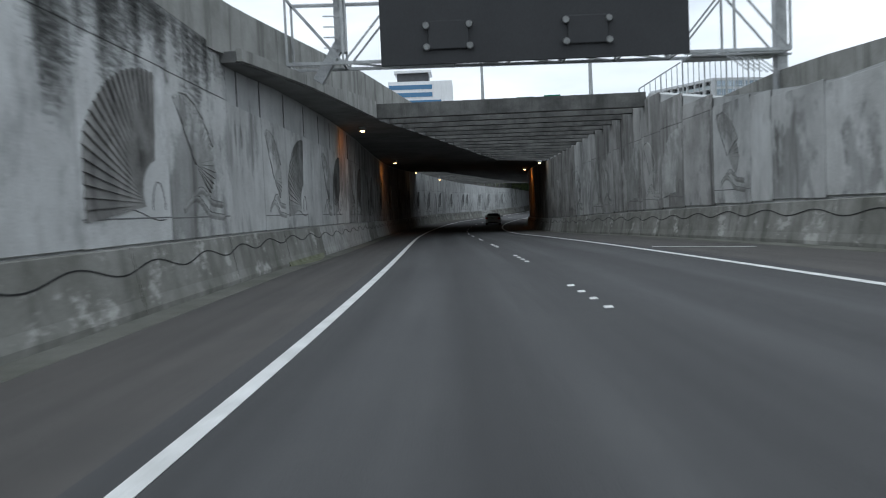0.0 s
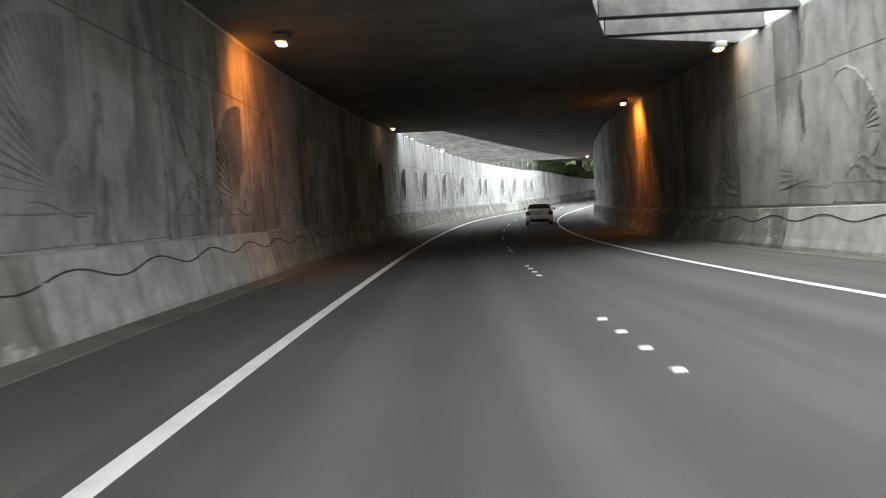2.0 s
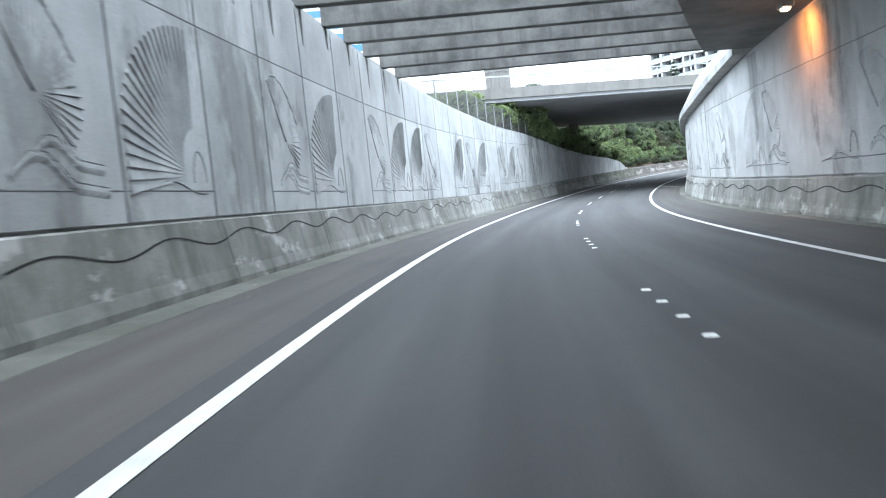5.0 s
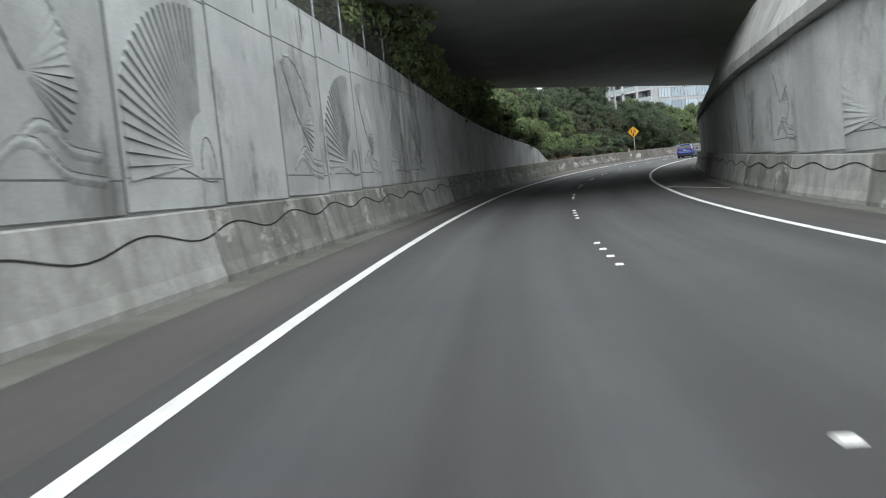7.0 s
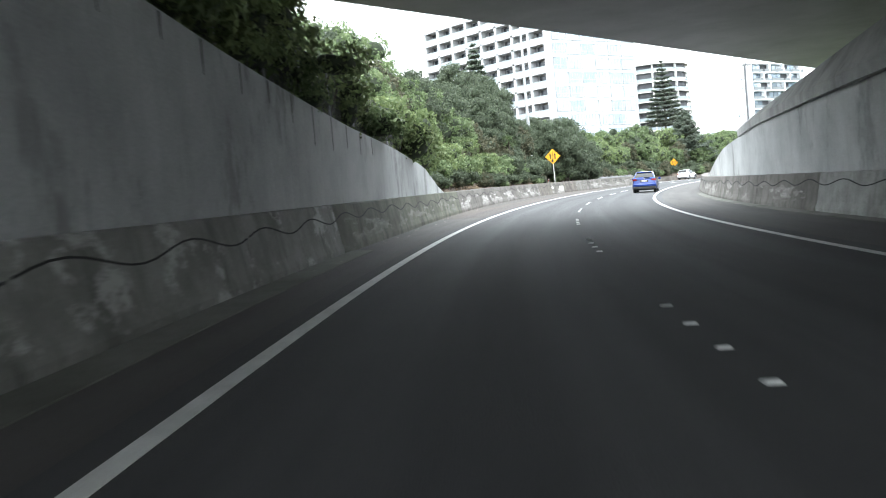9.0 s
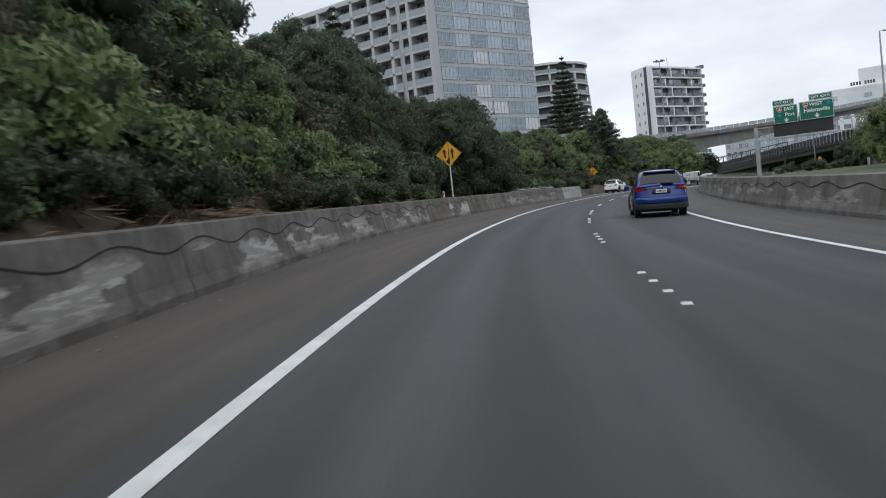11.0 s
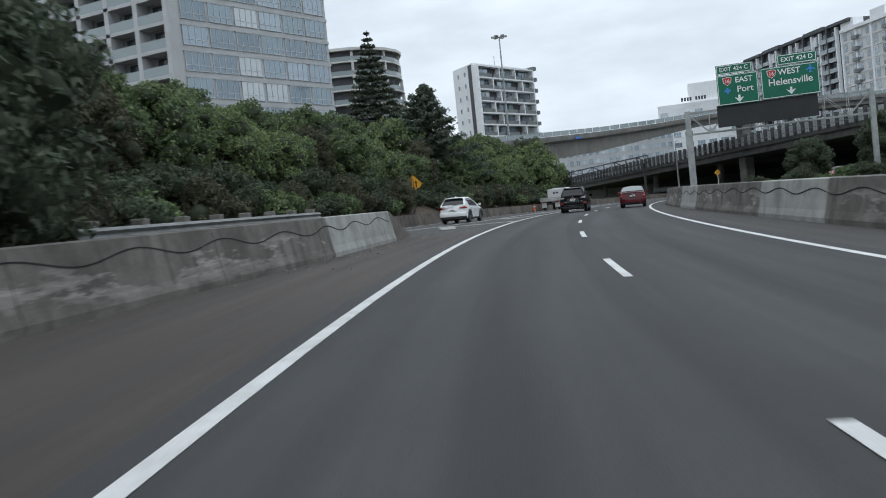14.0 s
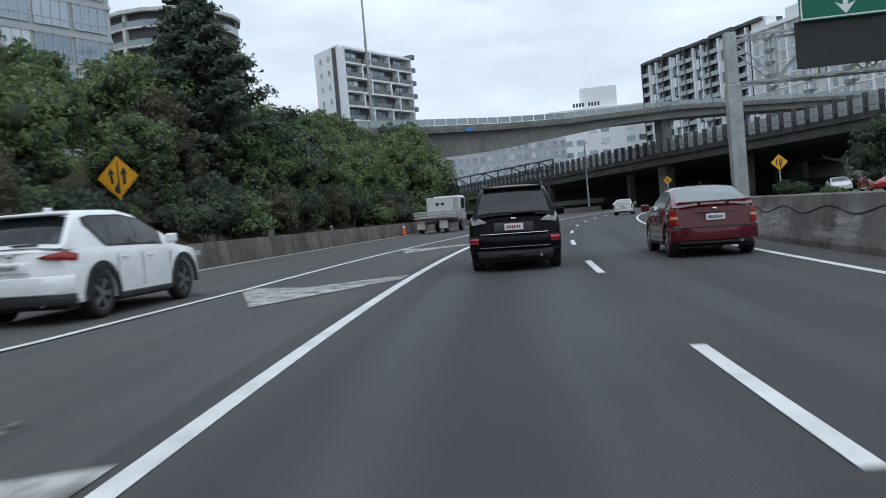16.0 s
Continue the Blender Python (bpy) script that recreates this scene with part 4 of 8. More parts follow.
left_a = [(-59.0 + 3.1 * i, "sbf"[i % 3]) for i in range(22)] + [(9.0, "b"), (11.9, "f"), (15.8, "s"), (20.2, "b"), (21.6, "b"), (24.0, "s"), (27.1, "f"), (30.4, "b")]
left_a += [(33.4 + 3.1 * i, "sfb"[i % 3]) for i in range(35)]
left_b = list(zip([142.0, 145.0, 148.1, 151.3, 154.5, 157.6, 160.9, 164.2, 167.3, 170.5, 173.0, 174.4, 177.4, 180.4, 183.5], "fsbfsfbsfsbfsbb"))
put_panels(wall_l, 1, left_a + left_b)
right_a = [(-59.2 + 3.05 * i, "b") for i in range(27)] + [(23.3, "b"), (24.9, "s"), (28.2, "b"), (31.6, "f"), (34.7, "s"), (37.9, "f")]
right_a += [(41.1 + 3.1 * i, "bsf"[i % 3]) for i in range(37)]
right_b = list(zip([153.0, 156.2, 159.4, 161.7, 164.7, 167.8, 171.6, 174.4, 178.1], "bfbsfbsbb"))
put_panels(wall_r, -1, right_a + right_b)


def wave_groove(name, parent, side, s0, s1):
    """A sinuous groove along the barrier's face, broken at the joints."""
    k = 0
    s = s0
    while s < s1:
        e = min(s + 6.1, s1)
        amp, off = (0.09, 0.80) if side > 0 else (0.08, 0.78)
        verts, faces = [], []
        n = 20
        for i in range(n + 1):
            q = s + 0.05 + (e - s - 0.1) * i / n
            z = off + amp * math.sin(2 * math.pi * (q - 1.2) / 3.05) + 0.03 * math.sin(q * 0.31)
            f = foot_l(q) if side > 0 else foot_r(q)
            t = (z - 0.3) / 0.78
            lat = f - 0.06 - 0.14 * t if side > 0 else f + 0.06 + 0.14 * t
            for dl, dz in ((0.01, -0.012), (0.01, 0.012), (-0.01, 0.012), (-0.01, -0.012)):
                verts.append(rp(q, lat + dl * side, z + dz))
        for i in range(n):
            for j in range(4):
                a, b = i * 4 + j, i * 4 + (j + 1) % 4
                faces.append((a, b, b + 4, a + 4))
        faces += [(3, 2, 1, 0), tuple(n * 4 + j for j in range(4))]
        mesh_object("groove", verts, faces, M_groove, parent)
        s = e


wave_groove("groove", bar_l, 1, -59.9, 308.6)
wave_groove("groove", bar_r, -1, -59.9, 425)

# dark drip marks hanging from the wall's edge near the bridge, and under the roof beams
def drip(parent, s, side, top, length, width):
    foot = foot_l if side > 0 else foot_r
    lat = lambda q: foot(q) - side * (0.372 if wall_top_l(s) > 4.6 or side < 0 else 0.412)
    bm = bmesh.new()
    outline = ((-0.5, 0.0), (0.5, 0.0), (0.3, -0.55), (0.08, -1.0), (-0.12, -0.95), (-0.36, -0.5))
    v = [[bm.verts.new(rp(s + x * width, lat(s) + side * o, top + z * length)) for x, z in outline] for o in (0.0, 0.005)]
    bm.faces.new(v[1])
    n = len(outline)
    for i in range(n):
        bm.faces.new((v[0][i], v[0][(i + 1) % n], v[1][(i + 1) % n], v[1][i]))
    return part("drip_stain", bm, M_drip, parent)


rng = random.Random(6)
for i in range(30):
    q = 163.2 + i * 1.56
    drip(wall_l, q + rng.uniform(-0.1, 0.1), 1, wall_top_l(q) - 0.03, rng.uniform(0.35, 0.85), rng.uniform(0.05, 0.1))
for i in range(15):
    q = 37.3 + i * 2.32
    drip(wall_r, q, -1, roof_z(q) - 0.02, rng.uniform(1.1, 2.6), rng.uniform(0.35, 0.7))
for i in range(17):
    q = 104.6 + i * 2.3
    drip(wall_l, q, 1, roof_z(q) - 0.02, rng.uniform(0.5, 1.3), rng.uniform(0.15, 0.3))

def growth_film():
    """Black algae that hangs from the wall's top in a ragged curtain; bare concrete shows between its runs."""
    m, n, l, b = shader("black_algae_film")
    b.inputs["Base Color"].default_value, b.inputs["Roughness"].default_value = (0.035, 0.036, 0.033, 1), 0.95
    at = n.new("ShaderNodeAttribute")
    at.attribute_name = "track"
    sx = n.new("ShaderNodeSeparateXYZ")
    l.new(at.outputs["Vector"], sx.inputs[0])
    last = None
    for scale, detail, weight, stretch in ((0.22, 3, 3.4, (0, 1, 0.25)), (1.5, 8, 1.3, (0, 1, 0.12)), (4.0, 8, 1.1, (0, 0.6, 3.0))):
        mp = n.new("ShaderNodeMapping")
        mp.inputs["Scale"].default_value = stretch
        no = n.new("ShaderNodeTexNoise")
        no.inputs["Scale"].default_value, no.inputs["Detail"].default_value, no.inputs["Roughness"].default_value = scale, detail, 0.68
        l.new(at.outputs["Vector"], mp.inputs[0])
        l.new(mp.outputs[0], no.inputs["Vector"])
        mu = n.new("ShaderNodeMath")
        mu.operation, mu.inputs[1].default_value = "MULTIPLY", weight
        l.new(no.outputs["Fac"], mu.inputs[0])
        if last is None:
            last = mu.outputs[0]
        else:
            ad = n.new("ShaderNodeMath")
            l.new(last, ad.inputs[0])
            l.new(mu.outputs[0], ad.inputs[1])
            last = ad.outputs[0]
    hang = n.new("ShaderNodeMapRange")
    hang.inputs[1].default_value, hang.inputs[2].default_value, hang.inputs[3].default_value, hang.inputs[4].default_value = 2.0, 5.6, -3.55, -2.35
    l.new(sx.outputs[2], hang.inputs[0])
    ad = n.new("ShaderNodeMath")
    l.new(last, ad.inputs[0])
    l.new(hang.outputs[0], ad.inputs[1])
    mr = n.new("ShaderNodeMapRange")
    mr.inputs[1].default_value, mr.inputs[2].default_value, mr.inputs[4].default_value = 0.0, 0.7, 0.72
    l.new(ad.outputs[0], mr.inputs[0])
    clear = n.new("ShaderNodeBsdfTransparent")
    mx = n.new("ShaderNodeMixShader")
    l.new(mr.outputs[0], mx.inputs[0])
    l.new(clear.outputs[0], mx.inputs[1])
    l.new(b.outputs[0], mx.inputs[2])
    l.new(mx.outputs[0], n["Material Output"].inputs["Surface"])
    return m


film = growth_film()
loft("algae_stain", -12, 20.4, 1.0, lambda s: [(foot_l(s) - 0.371, 1.3), (foot_l(s) - 0.371, wall_top_l(s) - 0.01), (foot_l(s) - 0.374, wall_top_l(s) - 0.01), (foot_l(s) - 0.374, 1.3)], film, wall_l)
structure(loft("moss_patch", 25.0, 31.0, 0.5, lambda s: [(foot_l(s) - 0.04, 0.0), (foot_l(s) + 0.04 + 0.3 * math.sin((s - 25) / 6 * math.pi), 0.0), (foot_l(s) + 0.03 + 0.27 * math.sin((s - 25) / 6 * math.pi), 0.03), (foot_l(s) + 0.03, 0.07), (foot_l(s) - 0.01, 0.16)], M_moss), "yellow-green moss at the barrier's foot", "moss")

# sloping nose where the left barrier ends in the gore
nose_lat = along([(308.8, -4.86), (314.6, -5.4)])
structure(loft("barrier_nose", 308.82, 314.6, 1.0, lambda s: [(nose_lat(s), -0.2), (nose_lat(s) - 0.16, 1.08 * (314.8 - s) / 6.0), (nose_lat(s) - 0.7, 1.08 * (314.8 - s) / 6.0), (nose_lat(s) - 0.9, -0.2)], M_barrier_c),
          "dark concrete barrier nose sloping down to the asphalt", "barrier")
structure(loft("ramp_barrier", 290, 470, 3.0, lambda s: [(-10.3, -0.2), (-10.36, 0.3), (-10.45, 0.8), (-10.9, 0.8), (-10.9, -0.2)], M_barrier_c), "low brown-stained concrete wall beside the slip road", "barrier")

# ---- ledges over the walls ----
fascia_h = along([(20, 0.3), (29, 0.34), (31, 0.5), (37.1, 0.74)])


def right_parapet(s):
    """A lip jutting over the wall with a face that leans back from it."""
    f, t = foot_r(s) + 0.42, wall_top_r(s)
    top = max(t + 0.3, float(np.interp(s, [142, 165, 179, 182, 190, 198, 212, 222], [7.1, 6.75, 6.3, 6.1, 5.75, 5.2, 4.0, 3.3])))
    back = float(np.interp(s, [142, 198, 222], [0.7, 0.6, 0.3]))
    j = float(np.interp(s, [142, 175, 205, 222], [0.5, 0.38, 0.2, 0.05]))
    return [(f - j, t), (f + back + 0.7, t), (f + back + 0.7, top), (f + back, top), (f - j, t + 0.3)]


structure(loft("parapet_right", 142.0, 222, 2.0, right_parapet, M_parapet), "pale weathered concrete parapet leaning back over the wall", "parapet")
structure(loft("upper_wall_left", -60, 24, 3.0, lambda s: [(foot_l(s) - 1.7, 5.0), (foot_l(s) - 1.7, float(np.interp(s, [-60, 10, 30, 40, 150], [8.4, 8.0, 7.2, 6.95, 6.9]))),
                                                           (foot_l(s) - 2.05, float(np.interp(s, [-60, 10, 30, 40, 150], [8.4, 8.0, 7.2, 6.95, 6.9]))), (foot_l(s) - 2.05, 5.0)], M_coping),
          "stained upper concrete wall set back over the retaining wall", "wall")
up_top = along([(18, 6.5), (22.2, 6.67), (26.5, 6.9), (30.7, 7.15), (36.8, 7.57), (44.1, 7.3), (60, 7.2)])
up_lat = along([(-60, -5.72), (14, -5.72), (20.5, -5.25), (37, -3.4), (46, -1.34)])
up_foot = along([(-60, 5.3), (19.5, 5.3), (21, 5.4), (37, 5.85), (46, 5.95)])
structure(loft("upper_wall_slab", 6, 46, 1.5, lambda s: [(up_lat(s), up_foot(s)), (up_lat(s), up_top(s)), (up_lat(s) - 0.3, up_top(s)), (up_lat(s) - 0.3, up_foot(s))], M_coping),
          "stained concrete street wall standing on the roof slab's edge", "wall")
structure(loft("upper_wall_right", -60, 40, 3.0, lambda s: [(foot_r(s) + 1.3, 3.0), (foot_r(s) + 1.3, float(np.interp(s, [-60, 18, 24, 33, 40], [4.7, 4.5, 4.9, 4.9, 5.6]))),
                                                          (foot_r(s) + 1.65, float(np.interp(s, [-60, 18, 24, 33, 40], [4.7, 4.5, 4.9, 4.9, 5.6]))), (foot_r(s) + 1.65, 3.0)], M_coping),
          "stained upper concrete wall set back over the retaining wall", "wall")
structure(loft("fascia_left", 20, 37.1, 1.5, lambda s: [(edge_1(s) + 0.01, roof_z(s) + 0.02), (edge_1(s) + 0.14, roof_z(s) + 0.02), (edge_1(s) + 0.14, roof_z(s) + fascia_h(s)), (edge_1(s) + 0.01, roof_z(s) + fascia_h(s))], M_coping),
          "weathered concrete edge of the roof slab", "fascia")

# street-level railing over the first roof beam
rail_1 = thing("street_railing", "grey steel street railing over the tunnel mouth", "railing")
rail_z = along([(8.9, 6.65), (10.8, 7.75), (11.0, 8.1), (14.4, 8.25)])
for i in range(23):
    lat = 8.9 + i * 0.25
    bm = bmesh.new()
    beam(bm, rp(39.0, lat, 6.0), rp(39.0, lat, rail_z(lat)), 0.035 if i % 4 else 0.06)
    part("baluster", bm, M_steel, rail_1)
for p0, p1 in ((8.9, 10.8), (11.0, 14.4)):
    bm = bmesh.new()
    beam(bm, rp(39.0, p0, rail_z(p0)), rp(39.0, p1, rail_z(p1)), 0.06)
    part("top_rail", bm, M_steel, rail_1)

# ---- tunnel lamps ----
def tunnel_lamp(s, lat, drop, power, wall_side):
    z = roof_z(s) - drop
    ob = thing("tunnel_lamp", "small warm sodium lamp under the tunnel roof", "lamp", road_pose(s, lat, z, lean=True), "tunnel lamps")
    bm = bmesh.new()
    box(bm, -0.17, 0.17, -0.28, 0.28, 0.02, 0.2, bevel=0.03)
    part("housing", bm, M_steel, ob)
    bm = bmesh.new()
    box(bm, -0.1, 0.1, -0.15, 0.15, -0.04, 0.02, bevel=0.02)
    part("lens", bm, M_lamp, ob, "glowing orange lens")
    if drop > 0.25:
        bm = bmesh.new()
        rod(bm, (0, 0, 0.2), (0, 0, drop), 0.02)
        part("stem", bm, M_steel, ob)
    if power:
        la = new("tunnel_light", bpy.data.lights.new("tunnel_light", "SPOT"))
        la.data.energy, la.data.color, la.data.shadow_soft_size = power * 1.1, (1.0, 0.27, 0.03), 0.3
        la.data.spot_size, la.data.spot_blend = radians(150), 0.6
        la.matrix_basis = look(rp(s, lat - 0.15 * wall_side, z - 0.38), rp(s + 0.6, lat + 1.4 * wall_side, z - 1.6))


for s, lat, drop, power, side in ((40.2, -3.85, 0.22, 26, -1), (67.2, -3.85, 0.22, 45, -1), (71.5, 7.9, 0.22, 0, 1), (86.2, 7.55, 0.22, 95, 1), (95.0, -4.2, 0.22, 0, -1), (134.0, 7.7, 0.25, 40, 1), (114.4, -3.6, 0.5, 0, -1)):
    tunnel_lamp(s, lat, drop, power, side)


# ---- the sign gantry before the tunnel, seen from behind ----
def truss(bm, corner, along_v, up_v, back_v, n, w=0.09):
    """A box truss of n bays from a corner, its length, height and depth given as vectors."""
    c = [corner, corner + up_v, corner + back_v, corner + up_v + back_v]
    for p in c:
        beam(bm, p, p + along_v, w)
    for i in range(n + 1):
        o = along_v * (i / n)
        beam(bm, c[0] + o, c[1] + o, w * 0.7)
        beam(bm, c[2] + o, c[3] + o, w * 0.7)
        beam(bm, c[0] + o, c[2] + o, w * 0.6)
        beam(bm, c[1] + o, c[3] + o, w * 0.6)
        if i < n:
            q = along_v * ((i + 1) / n)
            a, b = (c[0], c[1]) if i % 2 else (c[1], c[0])
            beam(bm, a + o, b + q, w * 0.6)
            a, b = (c[2], c[3]) if i % 2 else (c[3], c[2])
            beam(bm, a + o, b + q, w * 0.6)
            beam(bm, c[0] + o, c[2] + q, w * 0.5)


g1 = thing("sign_gantry", "grey steel truss gantry carrying a large black-backed sign", "sign gantry", road_pose(24.6, 0, 0, lean=False))
bm = bmesh.new()
truss(bm, Vector((-4.6, 0, 5.75)), Vector((14.4, 0, -0.15)), Vector((0, 0, 1.9)), Vector((0, 1.1, 0)), 9)
part("truss", bm, M_steel, g1)
for x in (-3.1, 9.7):
    bm = bmesh.new()
    box(bm, x - 0.16, x + 0.16, 0.35, 0.7, 4.3 if x > 0 else 6.1, 9.6, bevel=0.02)
    part("post", bm, M_steel, g1)
bm = bmesh.new()
box(bm, 9.3, 10.1, 0.1, 0.95, 3.7, 4.32, bevel=0.05)
part("plinth", bm, M_coping, g1)
bm = bmesh.new()
beam(bm, (-3.1, 0.5, 6.4), (-3.8, 0.5, 5.3), 0.3)
part("bracket", bm, M_steel, g1)
bm = bmesh.new()
box(bm, -1.9, 6.85, -0.22, -0.12, 5.55, 8.6, bevel=0.01)
part("sign_board", bm, M_black, g1, "matt black back of the sign")
for x in (0.0, 3.95):
    bm = bmesh.new()
    box(bm, x - 0.55, x + 0.6, -0.3, -0.222, 5.95, 6.75, bevel=0.02)
    plate = part("hatch", bm, M_black, g1)
    for dx in (-0.6, 0.62):
        for dz in (6.02, 6.62):
            bm = bmesh.new()
            bmesh.ops.create_cone(bm, cap_ends=True, segments=14, radius1=0.11, radius2=0.09, depth=0.09, matrix=Matrix.Translation((x + dx, -0.33, dz)) @ Matrix.Rotation(radians(90), 4, "X"))
            part("knob", bm, M_rail, plate)
bm = bmesh.new()
for i in range(12):
    beam(bm, (7.0 + i * 0.24, 0.3, 5.5), (7.3 + i * 0.24, 0.3, 5.5), 0.06)
box(bm, 7.0, 9.6, 0.0, 1.1, 5.5, 5.56)
part("walkway", bm, M_steel, g1)
for i in range(9):
    bm = bmesh.new()
    beam(bm, (-3.1, 0.2, 6.2 + i * 0.3), (-3.55, 0.15, 6.2 + i * 0.3), 0.03)
    part("ladder_rung", bm, M_steel, g1)
bm = bmesh.new()
for i in range(6):
    beam(bm, (7.9 + i * 0.18, -0.2, 5.45 - i * 0.02), (8.4 + i * 0.18, -0.5, 4.95 - i * 0.02), 0.035)
part("cable_tray", bm, M_steel, g1)

# ---- parts of the road bridge ----
def edge_run(back, lat0, lat1, z0, z1, out, thick):
    bm = bmesh.new()
    a, b = bridge_corner(lat0, back, z0), bridge_corner(lat1, back, z0)
    d = (b - a).normalized()
    n = Vector((d.y, -d.x, 0)) * (1 if not back else -1)
    p = [a + n * out, b + n * out, b + n * (out - thick), a + n * (out - thick)]
    q = [v + Vector((0, 0, z1 - z0)) for v in p]
    pv, qv = [bm.verts.new(v) for v in p], [bm.verts.new(v) for v in q]
    bm.faces.new(pv)
    bm.faces.new(qv[::-1])
    for i in range(4):
        j = (i + 1) % 4
        bm.faces.new((pv[i], pv[j], qv[j], qv[i]))
    return bm


for back in (0, 1):
    part("edge_beam", edge_run(back, -45, 30, 7.2, 7.95, 0.25, 0.3), M_bridge, road_bridge, "pale concrete edge beam")
    part("hand_rail", edge_run(back, -45, 30, 8.75, 8.85, 0.1, 0.1), M_steel, road_bridge)
    for i in range(30):
        lat = -44 + i * 2.5
        p = bridge_corner(lat, back, 7.95)
        bm = bmesh.new()
        box(bm, p.x - 0.05, p.x + 0.05, p.y - 0.05, p.y + 0.05, 7.95, 8.78)
        part("rail_post", bm, M_steel, road_bridge)


def ribbed_column(name, s, lat, r, z0, z1):
    """A fluted round pier with a cap."""
    bm = bmesh.new()
    p = rp(s, lat)
    n = 40
    rings = []
    for z in (z0, z1):
        rings.append([bm.verts.new((p.x + math.cos(2 * math.pi * i / n) * (r if i % 2 else r * 0.9), p.y + math.sin(2 * math.pi * i / n) * (r if i % 2 else r * 0.9), z)) for i in range(n)])
    for i in range(n):
        j = (i + 1) % n
        bm.faces.new((rings[0][i], rings[0][j], rings[1][j], rings[1][i]))
    bm.faces.new(rings[1])
    part(name, bm, M_bridge, road_bridge, "fluted round concrete pier")
    bm = bmesh.new()
    bmesh.ops.create_cone(bm, cap_ends=True, segments=24, radius1=r * 1.02, radius2=r * 1.15, depth=1.0, matrix=Matrix.Translation((p.x, p.y, z1 - 0.5)))
    part("pier_cap", bm, M_bridge, road_bridge)


ribbed_column("pier", 174.3, -5.55, 0.95, 3.0, 10.5)
ribbed_column("pier", 201.5, -5.1, 0.5, 2.0, 6.96)
ribbed_column("pier", 207.0, 11.5, 0.6, 0.0, 6.96)

# ---- chain-link fence on the left wall ----
fence = thing("wire_fence", "grey chain-link fence along the top of the wall", "fence")
for i in range(27):
    s = 148 + i * 2.6
    lat, z = foot_l(s) - 0.75, wall_top_l(s)
    bm = bmesh.new()
    rod(bm, rp(s, lat, z - 0.05), rp(s, lat, z + 1.5), 0.03, 6)
    part("fence_post", bm, M_steel, fence)
    if i < 26:
        e = s + 2.6
        bm = bmesh.new()
        a0, a1 = rp(s, lat, z + 0.05), rp(s, lat, z + 1.45)
        b0, b1 = rp(e, foot_l(e) - 0.75, wall_top_l(e) + 0.05), rp(e, foot_l(e) - 0.75, wall_top_l(e) + 1.45)
        rod(bm, a1, b1, 0.014, 4)
        n = 22
        for k in range(-10, n):
            for d in (1, -1):
                u0, u1 = k / n, (k + 10) / n
                v0, v1 = (0.0, 1.0) if d > 0 else (1.0, 0.0)
                if u0 < 0:
                    v0 += (v1 - v0) * (-u0 / (u1 - u0))
                    u0 = 0
                if u1 > 1:
                    v1 = v0 + (v1 - v0) * ((1 - u0) / (u1 - u0))
                    u1 = 1
                p = (a0.lerp(b0, u0)).lerp(a1.lerp(b1, u0), v0)
                q = (a0.lerp(b0, u1)).lerp(a1.lerp(b1, u1), v1)
                beam(bm, p, q, 0.007)
        part("wire_mesh", bm, M_mesh, fence)

# ---- signs ----
def arrow_up(cx, base, h, bend=0.0):
    """An upright arrow; bend leans its foot."""
    return [(cx - 0.055 + bend, base), (cx + 0.055 + bend, base), (cx + 0.06, base + h * 0.45), (cx + 0.06, base + h * 0.62), (cx + 0.15, base + h * 0.55),
            (cx, base + h), (cx - 0.15, base + h * 0.55), (cx - 0.06, base + h * 0.62), (cx - 0.06, base + h * 0.45)]


def merge_sign(m, post_h, size=1.15, name="merge_sign", mirror=1):
    ob = thing(name, "yellow diamond merge sign with black arrows on a white post", "road sign", m, "merge signs")
    bm = bmesh.new()
    rod(bm, (0, 0, -0.6), (0, 0, post_h), 0.045, 10)
    part("post", bm, M_post, ob)
    h = size * math.sqrt(0.5)
    c = post_h + h * 0.75
    o = Matrix.Translation((0, -0.06, c))
    bm = bmesh.new()
    prism(bm, [(0, -h), (h, 0), (0, h), (-h, 0)], 0.012, o)
    plate = part("sign_plate", bm, M_yellow, ob, "yellow diamond plate")
    k = size / 1.15
    for pts in ([(x * k * mirror, z * k) for x, z in arrow_up(-0.26, -0.22, 0.6, 0.04)], [(x * k * mirror, z * k) for x, z in arrow_up(0.24, -0.28, 0.66)],
                [(-0.05 * k, -0.62 * k), (0.05 * k, -0.58 * k), (0.03 * k, 0.6 * k), (-0.01 * k, 0.6 * k), (-0.02 * k, -0.2 * k), (-0.2 * k * mirror, -0.45 * k)]):
        bm = bmesh.new()
        prism(bm, pts, 0.004, o @ Matrix.Translation((0, -0.005, 0)))
        part("arrow", bm, M_black, plate)
    n = 0.92
    for i in range(4):
        a = [(0, -h), (h, 0), (0, h), (-h, 0)]
        p, q = Vector(a[i]) * n, Vector(a[(i + 1) % 4]) * n
        bm = bmesh.new()
        beam(bm, o @ Vector((p.x, -0.004, p.y)), o @ Vector((q.x, -0.004, q.y)), 0.018, 0.006)
        part("border", bm, M_black, plate)
    return ob


def upright(x, y, z, turn):
    return Matrix.Translation((x, y, z)) @ Matrix.Rotation(radians(turn), 4, "Z")


